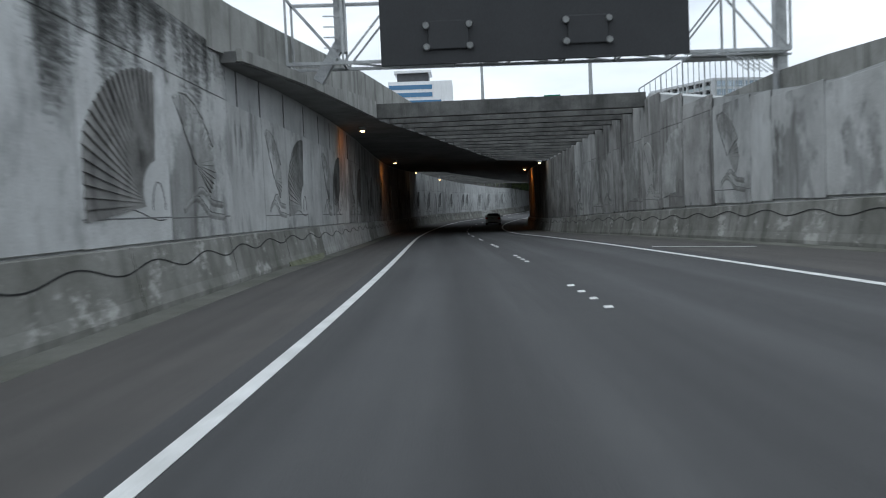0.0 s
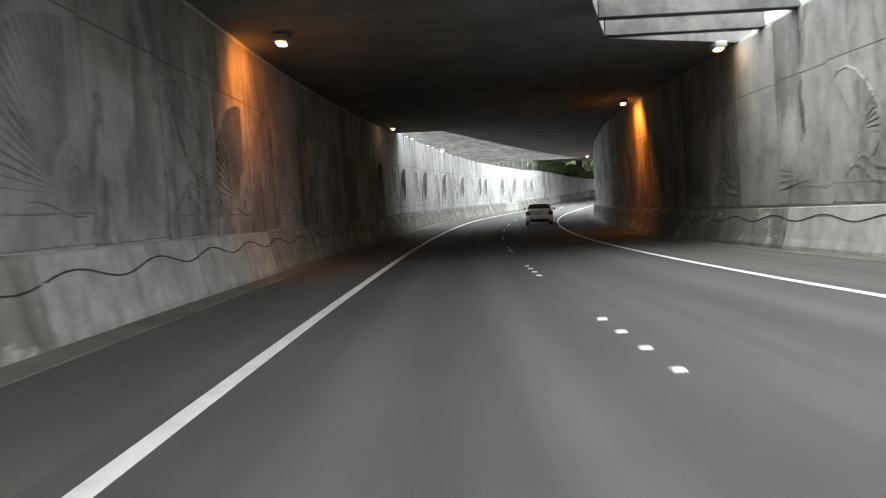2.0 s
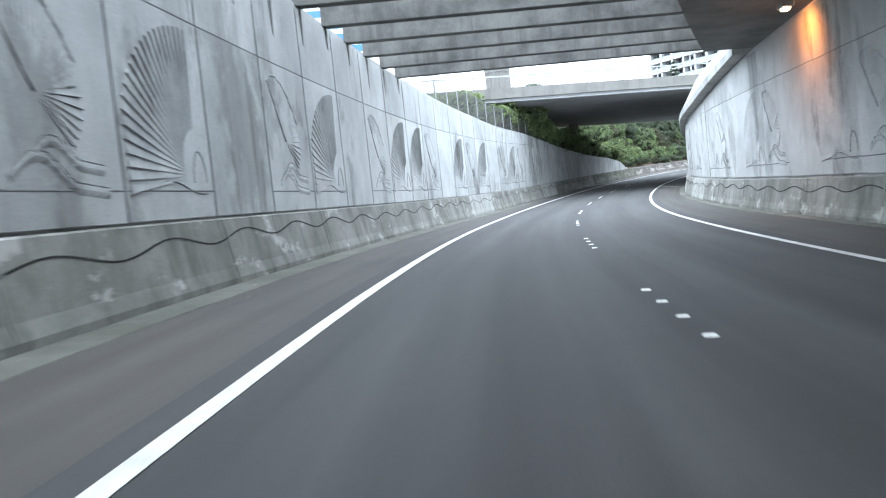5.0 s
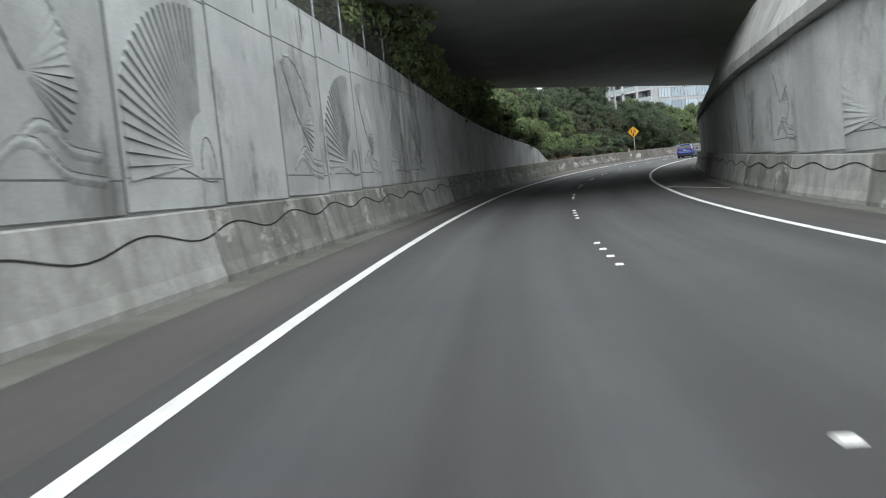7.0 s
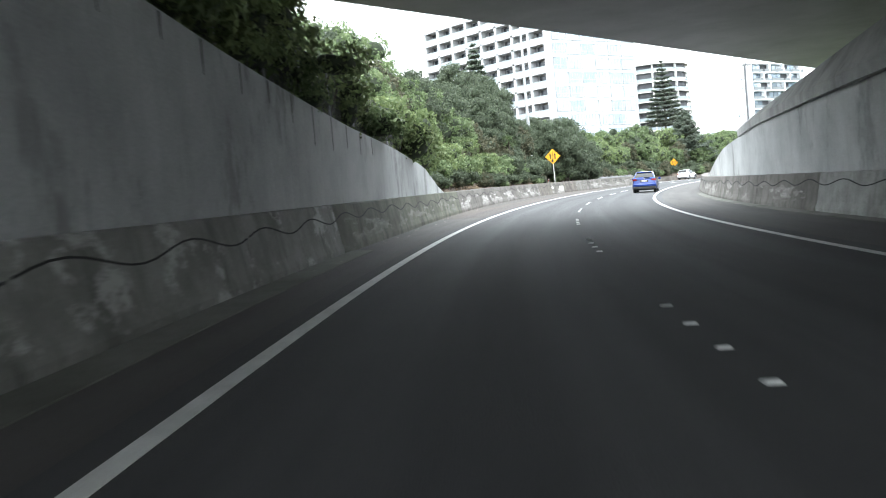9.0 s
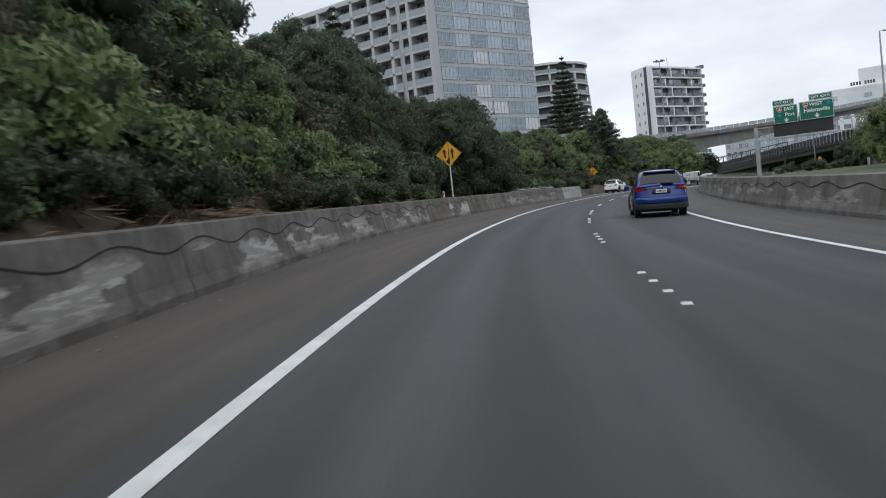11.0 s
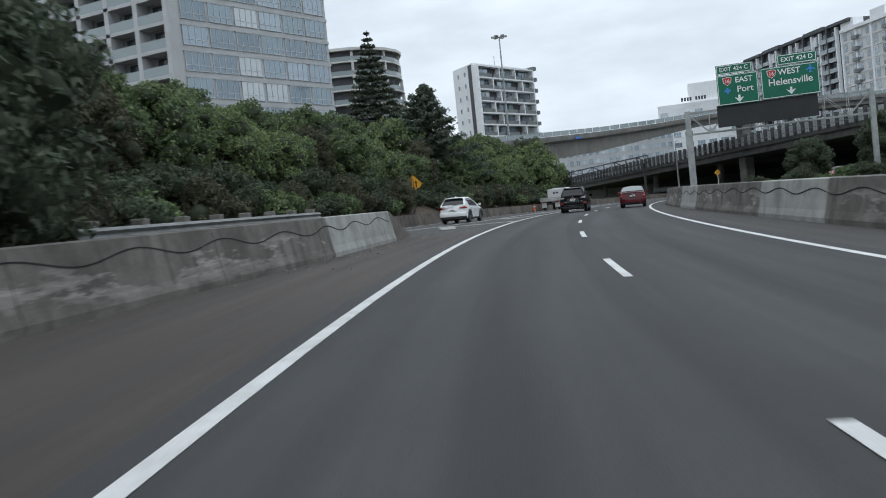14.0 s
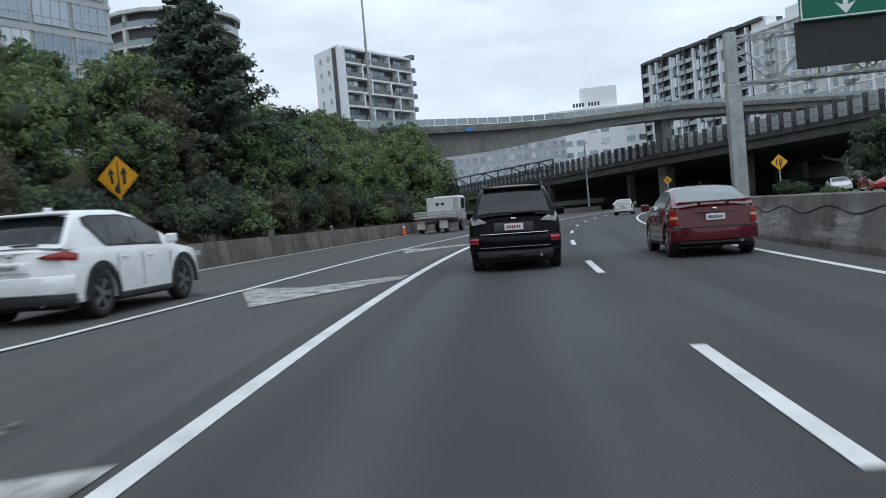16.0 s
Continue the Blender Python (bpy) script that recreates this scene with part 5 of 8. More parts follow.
p = rp(273.0, -7.5)
merge_sign(upright(54.8, 263.6, p.z + bank_z(273, -7.5), math.degrees(heading(262))), 5.9 - p.z - bank_z(273, -7.5) - 0.62)
p = rp(350.0, -14.2)
merge_sign(upright(108.1, 322.7, 3.6, math.degrees(heading(335))), 2.45)
merge_sign(upright(184.0, 328.8, 3.2, math.degrees(heading(335))), 3.25, 1.25, mirror=-1)
merge_sign(upright(*rp(410.0, 7.35, 0.3), math.degrees(heading(390))), 2.4, 0.62, mirror=-1)


def letters(text, size, m, material, parent, name="lettering"):
    cu = bpy.data.curves.new(name, "FONT")
    cu.body, cu.size, cu.align_x, cu.align_y, cu.extrude, cu.offset = text, size, "CENTER", "CENTER", 0.004, size * 0.012
    tmp = new("tmp_text", cu)
    dg = bpy.context.evaluated_depsgraph_get()
    me = bpy.data.meshes.new_from_object(tmp.evaluated_get(dg))
    bpy.data.objects.remove(tmp)
    bpy.data.curves.remove(cu)
    me.transform(m @ Matrix.Rotation(radians(90), 4, "X"))
    me.materials.clear()
    me.materials.append(material)
    ob = new(name, me)
    ob.parent = parent
    return ob


# the direction signs over the far lanes
G2 = road_pose(355.0, 0, 0, lean=False)
g2 = thing("direction_gantry", "grey steel gantry with two green motorway direction signs", "sign gantry", G2)
bm = bmesh.new()
box(bm, 8.07, 8.63, -0.28, 0.28, 0.2, 5.3, bevel=0.04)
box(bm, 8.12, 8.58, -0.2, 0.25, 5.3, 7.3, bevel=0.03)
part("post", bm, M_steel, g2)
bm = bmesh.new()
box(bm, 22.3, 22.7, -0.2, 0.25, 0.0, 7.3, bevel=0.03)
part("post", bm, M_steel, g2)
bm = bmesh.new()
truss(bm, Vector((8.3, 0.1, 5.35)), Vector((14.3, 0, 0)), Vector((0, 0, 1.8)), Vector((0, 1.0, 0)), 8)
part("truss", bm, M_steel, g2)
bm = bmesh.new()
box(bm, 10.75, 18.55, -0.12, -0.05, 5.6 , 7.4, bevel=0.01)
part("sign_board", bm, M_black, g2, "matt black lower board")


def green_board(name, x0, x1, z0, z1):
    bm = bmesh.new()
    box(bm, x0, x1, -0.3, -0.24, z0, z1, bevel=0.015)
    b = part(name, bm, M_green, g2, "green reflective sign board")
    bm = bmesh.new()
    t = 0.05
    for a in ((x0 + 0.05, x1 - 0.05, z0 + 0.05, z0 + 0.05 + t), (x0 + 0.05, x1 - 0.05, z1 - 0.05 - t, z1 - 0.05), (x0 + 0.05, x0 + 0.05 + t, z0 + 0.05, z1 - 0.05), (x1 - 0.05 - t, x1 - 0.05, z0 + 0.05, z1 - 0.05)):
        box(bm, a[0], a[1], -0.306, -0.301, a[2], a[3])
    part("border", bm, M_white, b, "white border line")
    return b


def sign_text(b, text, x, z, size):
    letters(text, size, Matrix.Translation((x, -0.304, z)), M_white, b)


def down_arrow(b, x, z, k=1.0):
    bm = bmesh.new()
    prism(bm, [(-0.09 * k, 0.3 * k), (0.09 * k, 0.3 * k), (0.09 * k, 0.02 * k), (0.38 * k, 0.14 * k), (0, -0.32 * k), (-0.38 * k, 0.14 * k), (-0.09 * k, 0.02 * k)], 0.005, Matrix.Translation((x, -0.307, z)))
    part("arrow", bm, M_white, b)


def route_shield(b, x, z):
    pts = [(-0.36, 0.3), (0, 0.36), (0.36, 0.3), (0.3, -0.12), (0.0, -0.36), (-0.3, -0.12)]
    bm = bmesh.new()
    prism(bm, pts, 0.004, Matrix.Translation((x, -0.306, z)))
    part("shield_rim", bm, M_white, b)
    bm = bmesh.new()
    prism(bm, [(px * 0.88, pz * 0.88) for px, pz in pts], 0.004, Matrix.Translation((x, -0.3105, z)))
    part("shield", bm, M_red, b, "red route shield")
    letters("16", 0.4, Matrix.Translation((x, -0.314, z)), M_white, b)


b1 = green_board("green_sign", 10.92, 14.15, 7.35, 9.85)
b2 = green_board("green_sign", 14.35, 18.8, 7.4, 9.95)
e1 = green_board("exit_plate", 10.92, 13.75, 9.9, 10.68)
e2 = green_board("exit_plate", 15.7, 18.7, 10.0, 10.85)
sign_text(e1, "EXIT 424 C", 12.33, 10.29, 0.47)
sign_text(e2, "EXIT 424 D", 17.2, 10.42, 0.5)
route_shield(b1, 11.75, 9.3)
sign_text(b1, "EAST", 13.05, 9.32, 0.62)
sign_text(b1, "Port", 13.1, 8.55, 0.72)
bm = bmesh.new()
box(bm, 11.65, 11.8, -0.307, -0.301, 8.28, 8.78)
box(bm, 11.48, 11.97, -0.3072, -0.3012, 8.45, 8.61)
part("hospital_cross", bm, M_bluesheet, b1, "pale blue cross symbol")
down_arrow(b1, 12.6, 7.8)
route_shield(b2, 15.2, 9.4)
sign_text(b2, "WEST", 16.55, 9.45, 0.66)
sign_text(b2, "Helensville", 16.6, 8.68, 0.78)
bm = bmesh.new()
prism(bm, [(0, 0.36), (0.06, 0.2), (0.07, 0.08), (0.34, -0.1), (0.34, -0.18), (0.06, -0.08), (0.05, -0.25), (0.14, -0.33), (0.14, -0.38), (0, -0.33), (-0.14, -0.38), (-0.14, -0.33), (-0.05, -0.25), (-0.06, -0.08),
           (-0.34, -0.18), (-0.34, -0.1), (-0.07, 0.08), (-0.06, 0.2)], 0.005, Matrix.Translation((18.15, -0.307, 9.5)))
part("plane_symbol", bm, M_bluesheet, b2, "pale blue aeroplane symbol")
down_arrow(b2, 16.6, 7.88)

# ---- guard rail and small roadside things ----
guard = thing("guard_rail", "dull steel guard rail on timber posts beside the slip road", "guard rail")
gl = along([(284, -7.6), (294, -8.3), (312, -8.6)])
loft("w_beam", 294.4, 312, 1.5, lambda s: [(gl(s), 1.0), (gl(s) + 0.07, 1.07), (gl(s), 1.14), (gl(s) + 0.07, 1.21), (gl(s), 1.28), (gl(s) - 0.02, 1.28), (gl(s) + 0.04, 1.21), (gl(s) - 0.02, 1.14), (gl(s) + 0.04, 1.07), (gl(s) - 0.02, 1.0)], M_rail, guard)
for i in range(8):
    s = 295.2 + i * 2.3
    bm = bmesh.new()
    box(bm, -0.16, 0.16, -0.16, 0.16, -0.6, 1.32, road_pose(s, gl(s) - 0.19, 0.1), 0.02)
    part("timber_post", bm, M_wood, guard)


def utility_box(s, lat, w, h, label, material):
    ob = thing("utility_box", label, "utility box", road_pose(s, lat, bank_z(s, lat) - 0.05, lean=False))
    bm = bmesh.new()
    box(bm, -w / 2, w / 2, -w / 3, w / 3, 0, h, bevel=0.02)
    part("cabinet", bm, material, ob)
    bm = bmesh.new()
    box(bm, -w / 2 - 0.05, w / 2 + 0.05, -w / 3 - 0.05, w / 3 + 0.05, h, h + 0.06, bevel=0.01)
    part("lid", bm, M_wood, ob)


utility_box(356.0, -12.0, 1.3, 1.0, "grey concrete utility box with a flat lid", M_bridge)
utility_box(268.5, -7.3, 0.35, 0.75, "dark slim utility box on the bank", M_black)
for s, lat in ((366.0, -11.8), (268.9, -7.0)):
    ob = thing("marker_post", "short white marker post on the bank", "marker post", road_pose(s, lat, bank_z(s, lat) - 0.1, lean=False), "marker posts")
    bm = bmesh.new()
    box(bm, -0.06, 0.06, -0.03, 0.03, 0, 0.85, bevel=0.01)
    part("post", bm, M_post, ob)
    bm = bmesh.new()
    box(bm, -0.04, 0.04, -0.036, -0.031, 0.6, 0.75)
    part("reflector", bm, M_red, ob)

cone = thing("traffic_cone", "orange traffic cone beside the low wall", "traffic cone", road_pose(375.0, -9.95, 0.0, lean=False))
bm = bmesh.new()
bmesh.ops.create_cone(bm, cap_ends=True, segments=16, radius1=0.15, radius2=0.03, depth=0.8, matrix=Matrix.Translation((0, 0, 0.44)))
part("cone_body", bm, plain("orange_plastic", (0.8, 0.14, 0.03), 0.5), cone)
bm = bmesh.new()
box(bm, -0.22, 0.22, -0.22, 0.22, 0, 0.045, bevel=0.01)
part("base", bm, M_black, cone)
bm = bmesh.new()
bmesh.ops.create_cone(bm, cap_ends=False, segments=16, radius1=0.107, radius2=0.085, depth=0.13, matrix=Matrix.Translation((0, 0, 0.56)))
part("reflective_band", bm, M_white, cone)


def lamp_pole(name, x, y, z0, h, label, heads):
    ob = thing(name, label, "light pole", upright(x, y, z0, 20))
    bm = bmesh.new()
    rod(bm, (0, 0, 0), (0, 0, h), 0.2, 12, 0.09)
    part("pole", bm, M_steel, ob)
    for i in range(heads):
        a = 2 * math.pi * i / max(1, heads)
        bm = bmesh.new()
        if heads > 1:
            beam(bm, (0, 0, h), (0.75 * math.cos(a), 0.75 * math.sin(a), h + 0.1), 0.08)
            box(bm, -0.3, 0.3, -0.22, 0.22, -0.15, 0.12, Matrix.Translation((0.95 * math.cos(a), 0.95 * math.sin(a), h + 0.1)) @ Matrix.Rotation(a, 4, "Z"), 0.04)
        else:
            beam(bm, (0, 0, h), (1.6, 0, h + 0.3), 0.07)
            box(bm, 1.5, 2.2, -0.15, 0.15, h + 0.24, h + 0.36, bevel=0.03)
        part("lamp_head", bm, M_steel, ob)
    return ob


lamp_pole("light_mast", 157.0, 362.5, 8.0, 23.2, "tall grey light mast with a ring of lamps", 6)
lamp_pole("street_lamp", 53.45, 266.15, 4.0, 21.0, "tall grey street lamp above the trees", 1)
lamp_pole("street_lamp", 130.4, 289.4, 2.5, 17.5, "slim grey street lamp beyond the barrier", 1)
lamp_pole("street_lamp", *rp(75.0, 3.5)[:2], 6.0, 9.0, "slim grey street lamp over the tunnel roof", 1)
lamp_pole("street_lamp", *rp(60.0, 10.5)[:2], 5.0, 8.0, "slim grey street lamp over the tunnel roof", 1)


# small green direction signs on posts over the tunnel roof
for lat0, lat1, z0, z1 in ((6.75, 8.35, 11.85, 12.35), (9.3, 10.8, 12.0, 12.5)):
    sg = thing("street_sign", "small green street direction sign over the tunnel", "road sign", road_pose(80.0, (lat0 + lat1) / 2, 0.0, lean=False))
    w = (lat1 - lat0) / 2
    bm = bmesh.new()
    rod(bm, (0, 0.05, 6.4), (0, 0.05, z1), 0.05, 8)
    part("post", bm, M_steel, sg)
    bm = bmesh.new()
    box(bm, -w, w, -0.03, 0.0, z0, z1, bevel=0.008)
    bd = part("sign_plate", bm, M_green, sg)
    for k in range(4):
        bm = bmesh.new()
        box(bm, -w * 0.8 + k * w * 0.42, -w * 0.8 + k * w * 0.42 + w * 0.3, -0.036, -0.031, z0 + 0.15, z1 - 0.15)
        part("letter_bar", bm, M_white, bd)


# ---- trees and bushes ----
def leaf_mesh(name, centres, normals, sizes, material, rng, long=1.8, droop=0.2):
    """Small pointed leaves spread over clumps."""
    n = len(centres)
    c, nn, sz = np.array(centres), np.array(normals), np.array(sizes)[:, None]
    nn = nn + rng.normal(0, 0.55, nn.shape)
    nn /= np.linalg.norm(nn, axis=1)[:, None] + 1e-9
    t = rng.normal(0, 1, nn.shape)
    t -= nn * np.sum(t * nn, axis=1)[:, None]
    t /= np.linalg.norm(t, axis=1)[:, None] + 1e-9
    t[:, 2] -= droop
    b = np.cross(nn, t)
    w, l = sz * 0.5, sz * 0.5 * long
    p = np.stack([c - t * l * 0.7 - b * w, c - t * l * 0.7 + b * w, c + t * l], axis=1).reshape(-1, 3)
    faces = np.arange(n * 3).reshape(-1, 3)
    me = bpy.data.meshes.new(name)
    me.from_pydata(p.tolist(), [], faces.tolist())
    me.materials.append(material)
    return me


def crown(name, blobs, leaves, size, material, seed, fill=0.2):
    """Leaves over a set of lumps (x, y, z, rx, ry, rz), each broken into small tufts with gaps between them and some leaves inside."""
    rng = np.random.default_rng(seed)
    tufts = 18
    area = np.array([b[3] * b[4] + b[3] * b[5] + b[4] * b[5] for b in blobs])
    pick = rng.choice(len(blobs), leaves, p=area / area.sum())
    td = rng.normal(0, 1, (len(blobs), tufts, 3))
    td[:, :, 2] = np.abs(td[:, :, 2]) * rng.choice([1, 1, -0.6], (len(blobs), tufts))
    td /= np.linalg.norm(td, axis=2)[:, :, None]
    tr = rng.uniform(0.26, 0.44, (len(blobs), tufts))
    tk = rng.integers(0, tufts, leaves)
    o, q = td[pick, tk], tr[pick, tk][:, None]
    d = rng.normal(0, 1, (leaves, 3))
    d /= np.linalg.norm(d, axis=1)[:, None]
    d += 0.75 * o
    d /= np.linalg.norm(d, axis=1)[:, None] + 1e-9
    bl = np.array(blobs)[pick]
    r = np.where(rng.random(leaves) < fill, rng.uniform(0.3, 0.9, leaves), rng.normal(1.0, 0.1, leaves))
    c = bl[:, :3] + (o * (1.06 - q) + d * q * r[:, None]) * bl[:, 3:]
    e = rng.normal(0, 1, (leaves, 3))
    e /= np.linalg.norm(e, axis=1)[:, None]
    inner = rng.random(leaves) < 0.22
    c[inner] = (bl[:, :3] + e * bl[:, 3:] * rng.uniform(0.6, 0.8, leaves)[:, None])[inner]
    d[inner] = e[inner]
    return leaf_mesh(name, c, d, size * rng.uniform(0.6, 1.3, leaves), material, rng)


# solid lumps that close the crown; their dark colour stands for inner shade
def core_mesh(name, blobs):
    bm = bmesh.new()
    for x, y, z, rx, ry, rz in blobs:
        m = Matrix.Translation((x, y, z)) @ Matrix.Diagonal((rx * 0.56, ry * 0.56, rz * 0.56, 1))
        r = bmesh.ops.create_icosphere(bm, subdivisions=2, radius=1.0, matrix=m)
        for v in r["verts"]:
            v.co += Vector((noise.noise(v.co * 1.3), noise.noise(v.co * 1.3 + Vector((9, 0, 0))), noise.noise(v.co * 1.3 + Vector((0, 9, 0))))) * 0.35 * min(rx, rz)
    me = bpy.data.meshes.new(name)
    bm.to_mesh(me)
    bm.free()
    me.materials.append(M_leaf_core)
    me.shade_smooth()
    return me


def trunk_mesh(h, r, limbs, rng, spread=1.4):
    bm = bmesh.new()
    p = Vector((0, 0, -0.8))
    for i in range(4):
        q = Vector((rng.uniform(-0.12, 0.12) * h * 0.3, rng.uniform(-0.12, 0.12) * h * 0.3, h * (i + 1) / 4))
        rod(bm, p, q, r * (1 - i * 0.2), 8, r * (0.8 - i * 0.2) + 0.02)
        p = q
    for i in range(limbs):
        a = 2 * math.pi * i / limbs + rng.uniform(-0.4, 0.4)
        b = Vector((0, 0, h * rng.uniform(0.45, 0.9)))
        m = b + Vector((math.cos(a) * spread * 0.6, math.sin(a) * spread * 0.6, h * 0.18))
        e = m + Vector((math.cos(a) * spread * 0.7, math.sin(a) * spread * 0.7, h * 0.22))
        rod(bm, b, m, r * 0.4, 6, r * 0.28)
        rod(bm, m, e, r * 0.28, 6, r * 0.1)
    return bm


def broad_tree(name, label, seed, h, width, material, leaves=14000, size=0.118):
    """A broadleaf tree: trunk with limbs and a lumpy crown that hangs low."""
    rng = random.Random(seed)
    ob = thing(name, label, "tree", None, "bank trees")
    part("trunk", trunk_mesh(h * 0.5, 0.14 + h * 0.01, 6, rng, width * 0.3), M_trunk, ob)
    blobs = []
    for i in range(20):
        a = 2.4 * i + rng.uniform(-0.3, 0.3)
        u = (i + 0.5) / 20
        z = h * (0.2 + 0.68 * u)
        k = width * 0.5 * math.sqrt(max(0.05, 1 - (1.7 * u - 0.72) ** 2)) * rng.uniform(0.5, 0.8)
        r = width * rng.uniform(0.13, 0.22)
        blobs.append((math.cos(a) * k, math.sin(a) * k, z, r, r, r * rng.uniform(0.7, 1.0)))
    blobs.append((0, 0, h * 0.55, width * 0.3, width * 0.3, h * 0.32))
    blobs.append((0.06 * width, 0, h * 0.84, width * 0.17, width * 0.17, h * 0.14))
    cr = new("crown", crown("crown", blobs, leaves, size, material, seed))
    cr.parent = ob
    co = new("crown_shade_core", core_mesh("crown_shade_core", blobs))
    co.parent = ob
    return ob


def bush(name, label, seed, h, width, material, leaves=4000, size=0.104):
    rng = random.Random(seed)
    ob = thing(name, label, "bush", None, "bank bushes")
    bm = bmesh.new()
    for i in range(5):
        a = 2 * math.pi * i / 5
        rod(bm, (0, 0, -0.4), (math.cos(a) * width * 0.25, math.sin(a) * width * 0.25, h * 0.6), 0.035, 6, 0.015)
    part("stem", bm, M_trunk, ob)
    blobs = [(rng.uniform(-0.3, 0.3) * width, rng.uniform(-0.3, 0.3) * width, h * rng.uniform(0.3, 0.72), width * rng.uniform(0.22, 0.36), width * rng.uniform(0.22, 0.36), h * rng.uniform(0.2, 0.32)) for i in range(8)]
    cr = new("crown", crown("crown", blobs, leaves, size, material, seed, 0.35))
    cr.parent = ob
    co = new("crown_shade_core", core_mesh("crown_shade_core", blobs))
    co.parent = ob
    return ob


def norfolk_pine(name, label, h, width, m, seed=3, tiers=19, leaves=9000):
    """A conifer of even whorls, narrowing to a thin leader."""
    rng = np.random.default_rng(seed)
    ob = thing(name, label, "conifer", m)
    bm = bmesh.new()
    rod(bm, (0, 0, -1), (0, 0, h), 0.3, 10, 0.03)
    for t in range(tiers):
        z = h * (0.12 + 0.84 * t / (tiers - 1))
        reach = width * 0.5 * (1 - (z / h) ** 1.25) + 0.15
        for k in range(6):
            a = 2 * math.pi * k / 6 + t * 0.5
            rod(bm, (0, 0, z), (math.cos(a) * reach, math.sin(a) * reach, z + reach * 0.12), 0.06, 5, 0.015)
    part("trunk", bm, M_trunk, ob)
    c, nn = [], []
    for i in range(leaves):
        t = int(tiers * (1 - math.sqrt(rng.random())))
        z = h * (0.12 + 0.84 * t / (tiers - 1))
        reach = width * 0.5 * (1 - (z / h) ** 1.25) + 0.15
        a = 2 * math.pi * rng.integers(6) / 6 + t * 0.5 + rng.normal(0, 0.22)
        r = reach * math.sqrt(rng.random())
        c.append((math.cos(a) * r, math.sin(a) * r, z + r * 0.12 + rng.normal(0, 0.09) + 0.1))
        nn.append((0.3 * math.cos(a), 0.3 * math.sin(a), 1.0))
    cr = new("crown", leaf_mesh("crown", c, nn, 0.36 * rng.uniform(0.6, 1.3, leaves), M_leaf_pine, rng, 2.2, 0.1))
    cr.parent = ob
    return ob


def cabbage_tree(name, m, h=3.2, seed=2):
    """A thin trunk with a head of long strap leaves."""
    rng = np.random.default_rng(seed)
    ob = thing(name, "slim cabbage tree with strap leaves on the bank", "tree", m)
    bm = bmesh.new()
    rod(bm, (0, 0, -0.6), (0.1, 0.05, h), 0.12, 8, 0.08)
    part("trunk", bm, M_trunk, ob)
    verts, faces = [], []
    for i in range(150):
        a, e = rng.uniform(0, 6.28), rng.uniform(-0.7, 1.2)
        d = Vector((math.cos(a) * math.cos(e), math.sin(a) * math.cos(e), math.sin(e)))
        o = Vector((0.1, 0.05, h))
        sd = Vector((-d.y, d.x, 0)).normalized() * 0.028
        k = len(verts)
        mid, tip = o + d * 0.5, o + d * 0.95 + Vector((0, 0, -0.25))
        verts += [o - sd, o + sd, mid + sd, mid - sd, tip]
        faces += [(k, k + 1, k + 2, k + 3), (k + 3, k + 2, k + 4)]
    mesh_object("crown", verts, faces, M_leaf_mid, ob)
    return ob


T = [broad_tree("broadleaf_tree", "dark evergreen broadleaf tree on the planted bank", 11, 7.0, 6.4, M_leaf_dark),
     broad_tree("broadleaf_tree", "dense mid-green broadleaf tree on the planted bank", 12, 6.4, 6.0, M_leaf_mid),
     None,
     broad_tree("broadleaf_tree", "tall dark evergreen tree with a deep crown", 14, 9.0, 6.4, M_leaf_dark, 15500),
     broad_tree("broadleaf_tree", "brownish olive tree with fine foliage on the bank", 15, 6.0, 5.0, M_leaf_olive, 12500, 0.11)]
F = [broad_tree("broadleaf_tree", "dark evergreen broadleaf tree in the thicket", 31, 7.0, 6.4, M_leaf_dark, 10000, 0.14),
     broad_tree("broadleaf_tree", "dense mid-green broadleaf tree in the thicket", 32, 6.4, 6.0, M_leaf_mid, 10000, 0.14),
     broad_tree("broadleaf_tree", "rounded light green broadleaf tree in the thicket", 33, 5.6, 6.6, M_leaf_light, 10000, 0.135),
     broad_tree("broadleaf_tree", "tall dark evergreen tree in the thicket", 34, 9.0, 6.4, M_leaf_dark, 10500, 0.14),
     broad_tree("broadleaf_tree", "brownish olive tree with fine foliage in the thicket", 35, 6.0, 5.0, M_leaf_olive, 9500, 0.13)]
B = [bush("leafy_bush", "dark green leafy bush on the planted bank", 21, 2.2, 2.8, M_leaf_dark),
     bush("leafy_bush", "mid-green leafy bush on the planted bank", 22, 1.9, 2.6, M_leaf_mid),
     bush("leafy_bush", "light green leafy bush on the planted bank", 23, 2.4, 3.0, M_leaf_light),
     bush("leafy_bush", "olive brown scrubby bush on the planted bank", 24, 2.6, 2.4, M_leaf_olive, 4200, 0.095)]
used = set()
rt = random.Random(77)


CLEAR = ((105.6, 318.2, 3.0), (107.2, 320.6, 3.4), (54.0, 262.2, 2.6), (115.6, 330.0, 3.0))


def plant(proto, s, lat, scale=1.0, dz=0.0, z=None, free=False):
    p = rp(s, lat)
    if not free and any((p.x - x) ** 2 + (p.y - y) ** 2 < r * r for x, y, r in CLEAR):
        return None
    zz = p.z + (bank_z(s, lat) if z is None else z) + dz - 0.15
    m = Matrix.Translation((p.x, p.y, zz)) @ Matrix.Rotation(rt.uniform(0, 6.28), 4, "Z")
    if proto.name not in used:
        used.add(proto.name)
        proto.matrix_basis, proto.scale = m, (scale, scale, scale)
        ob = proto
    else:
        ob = copy_thing(proto, m)
        ob.scale = (scale, scale, scale * rt.uniform(0.9, 1.1))
    return ob


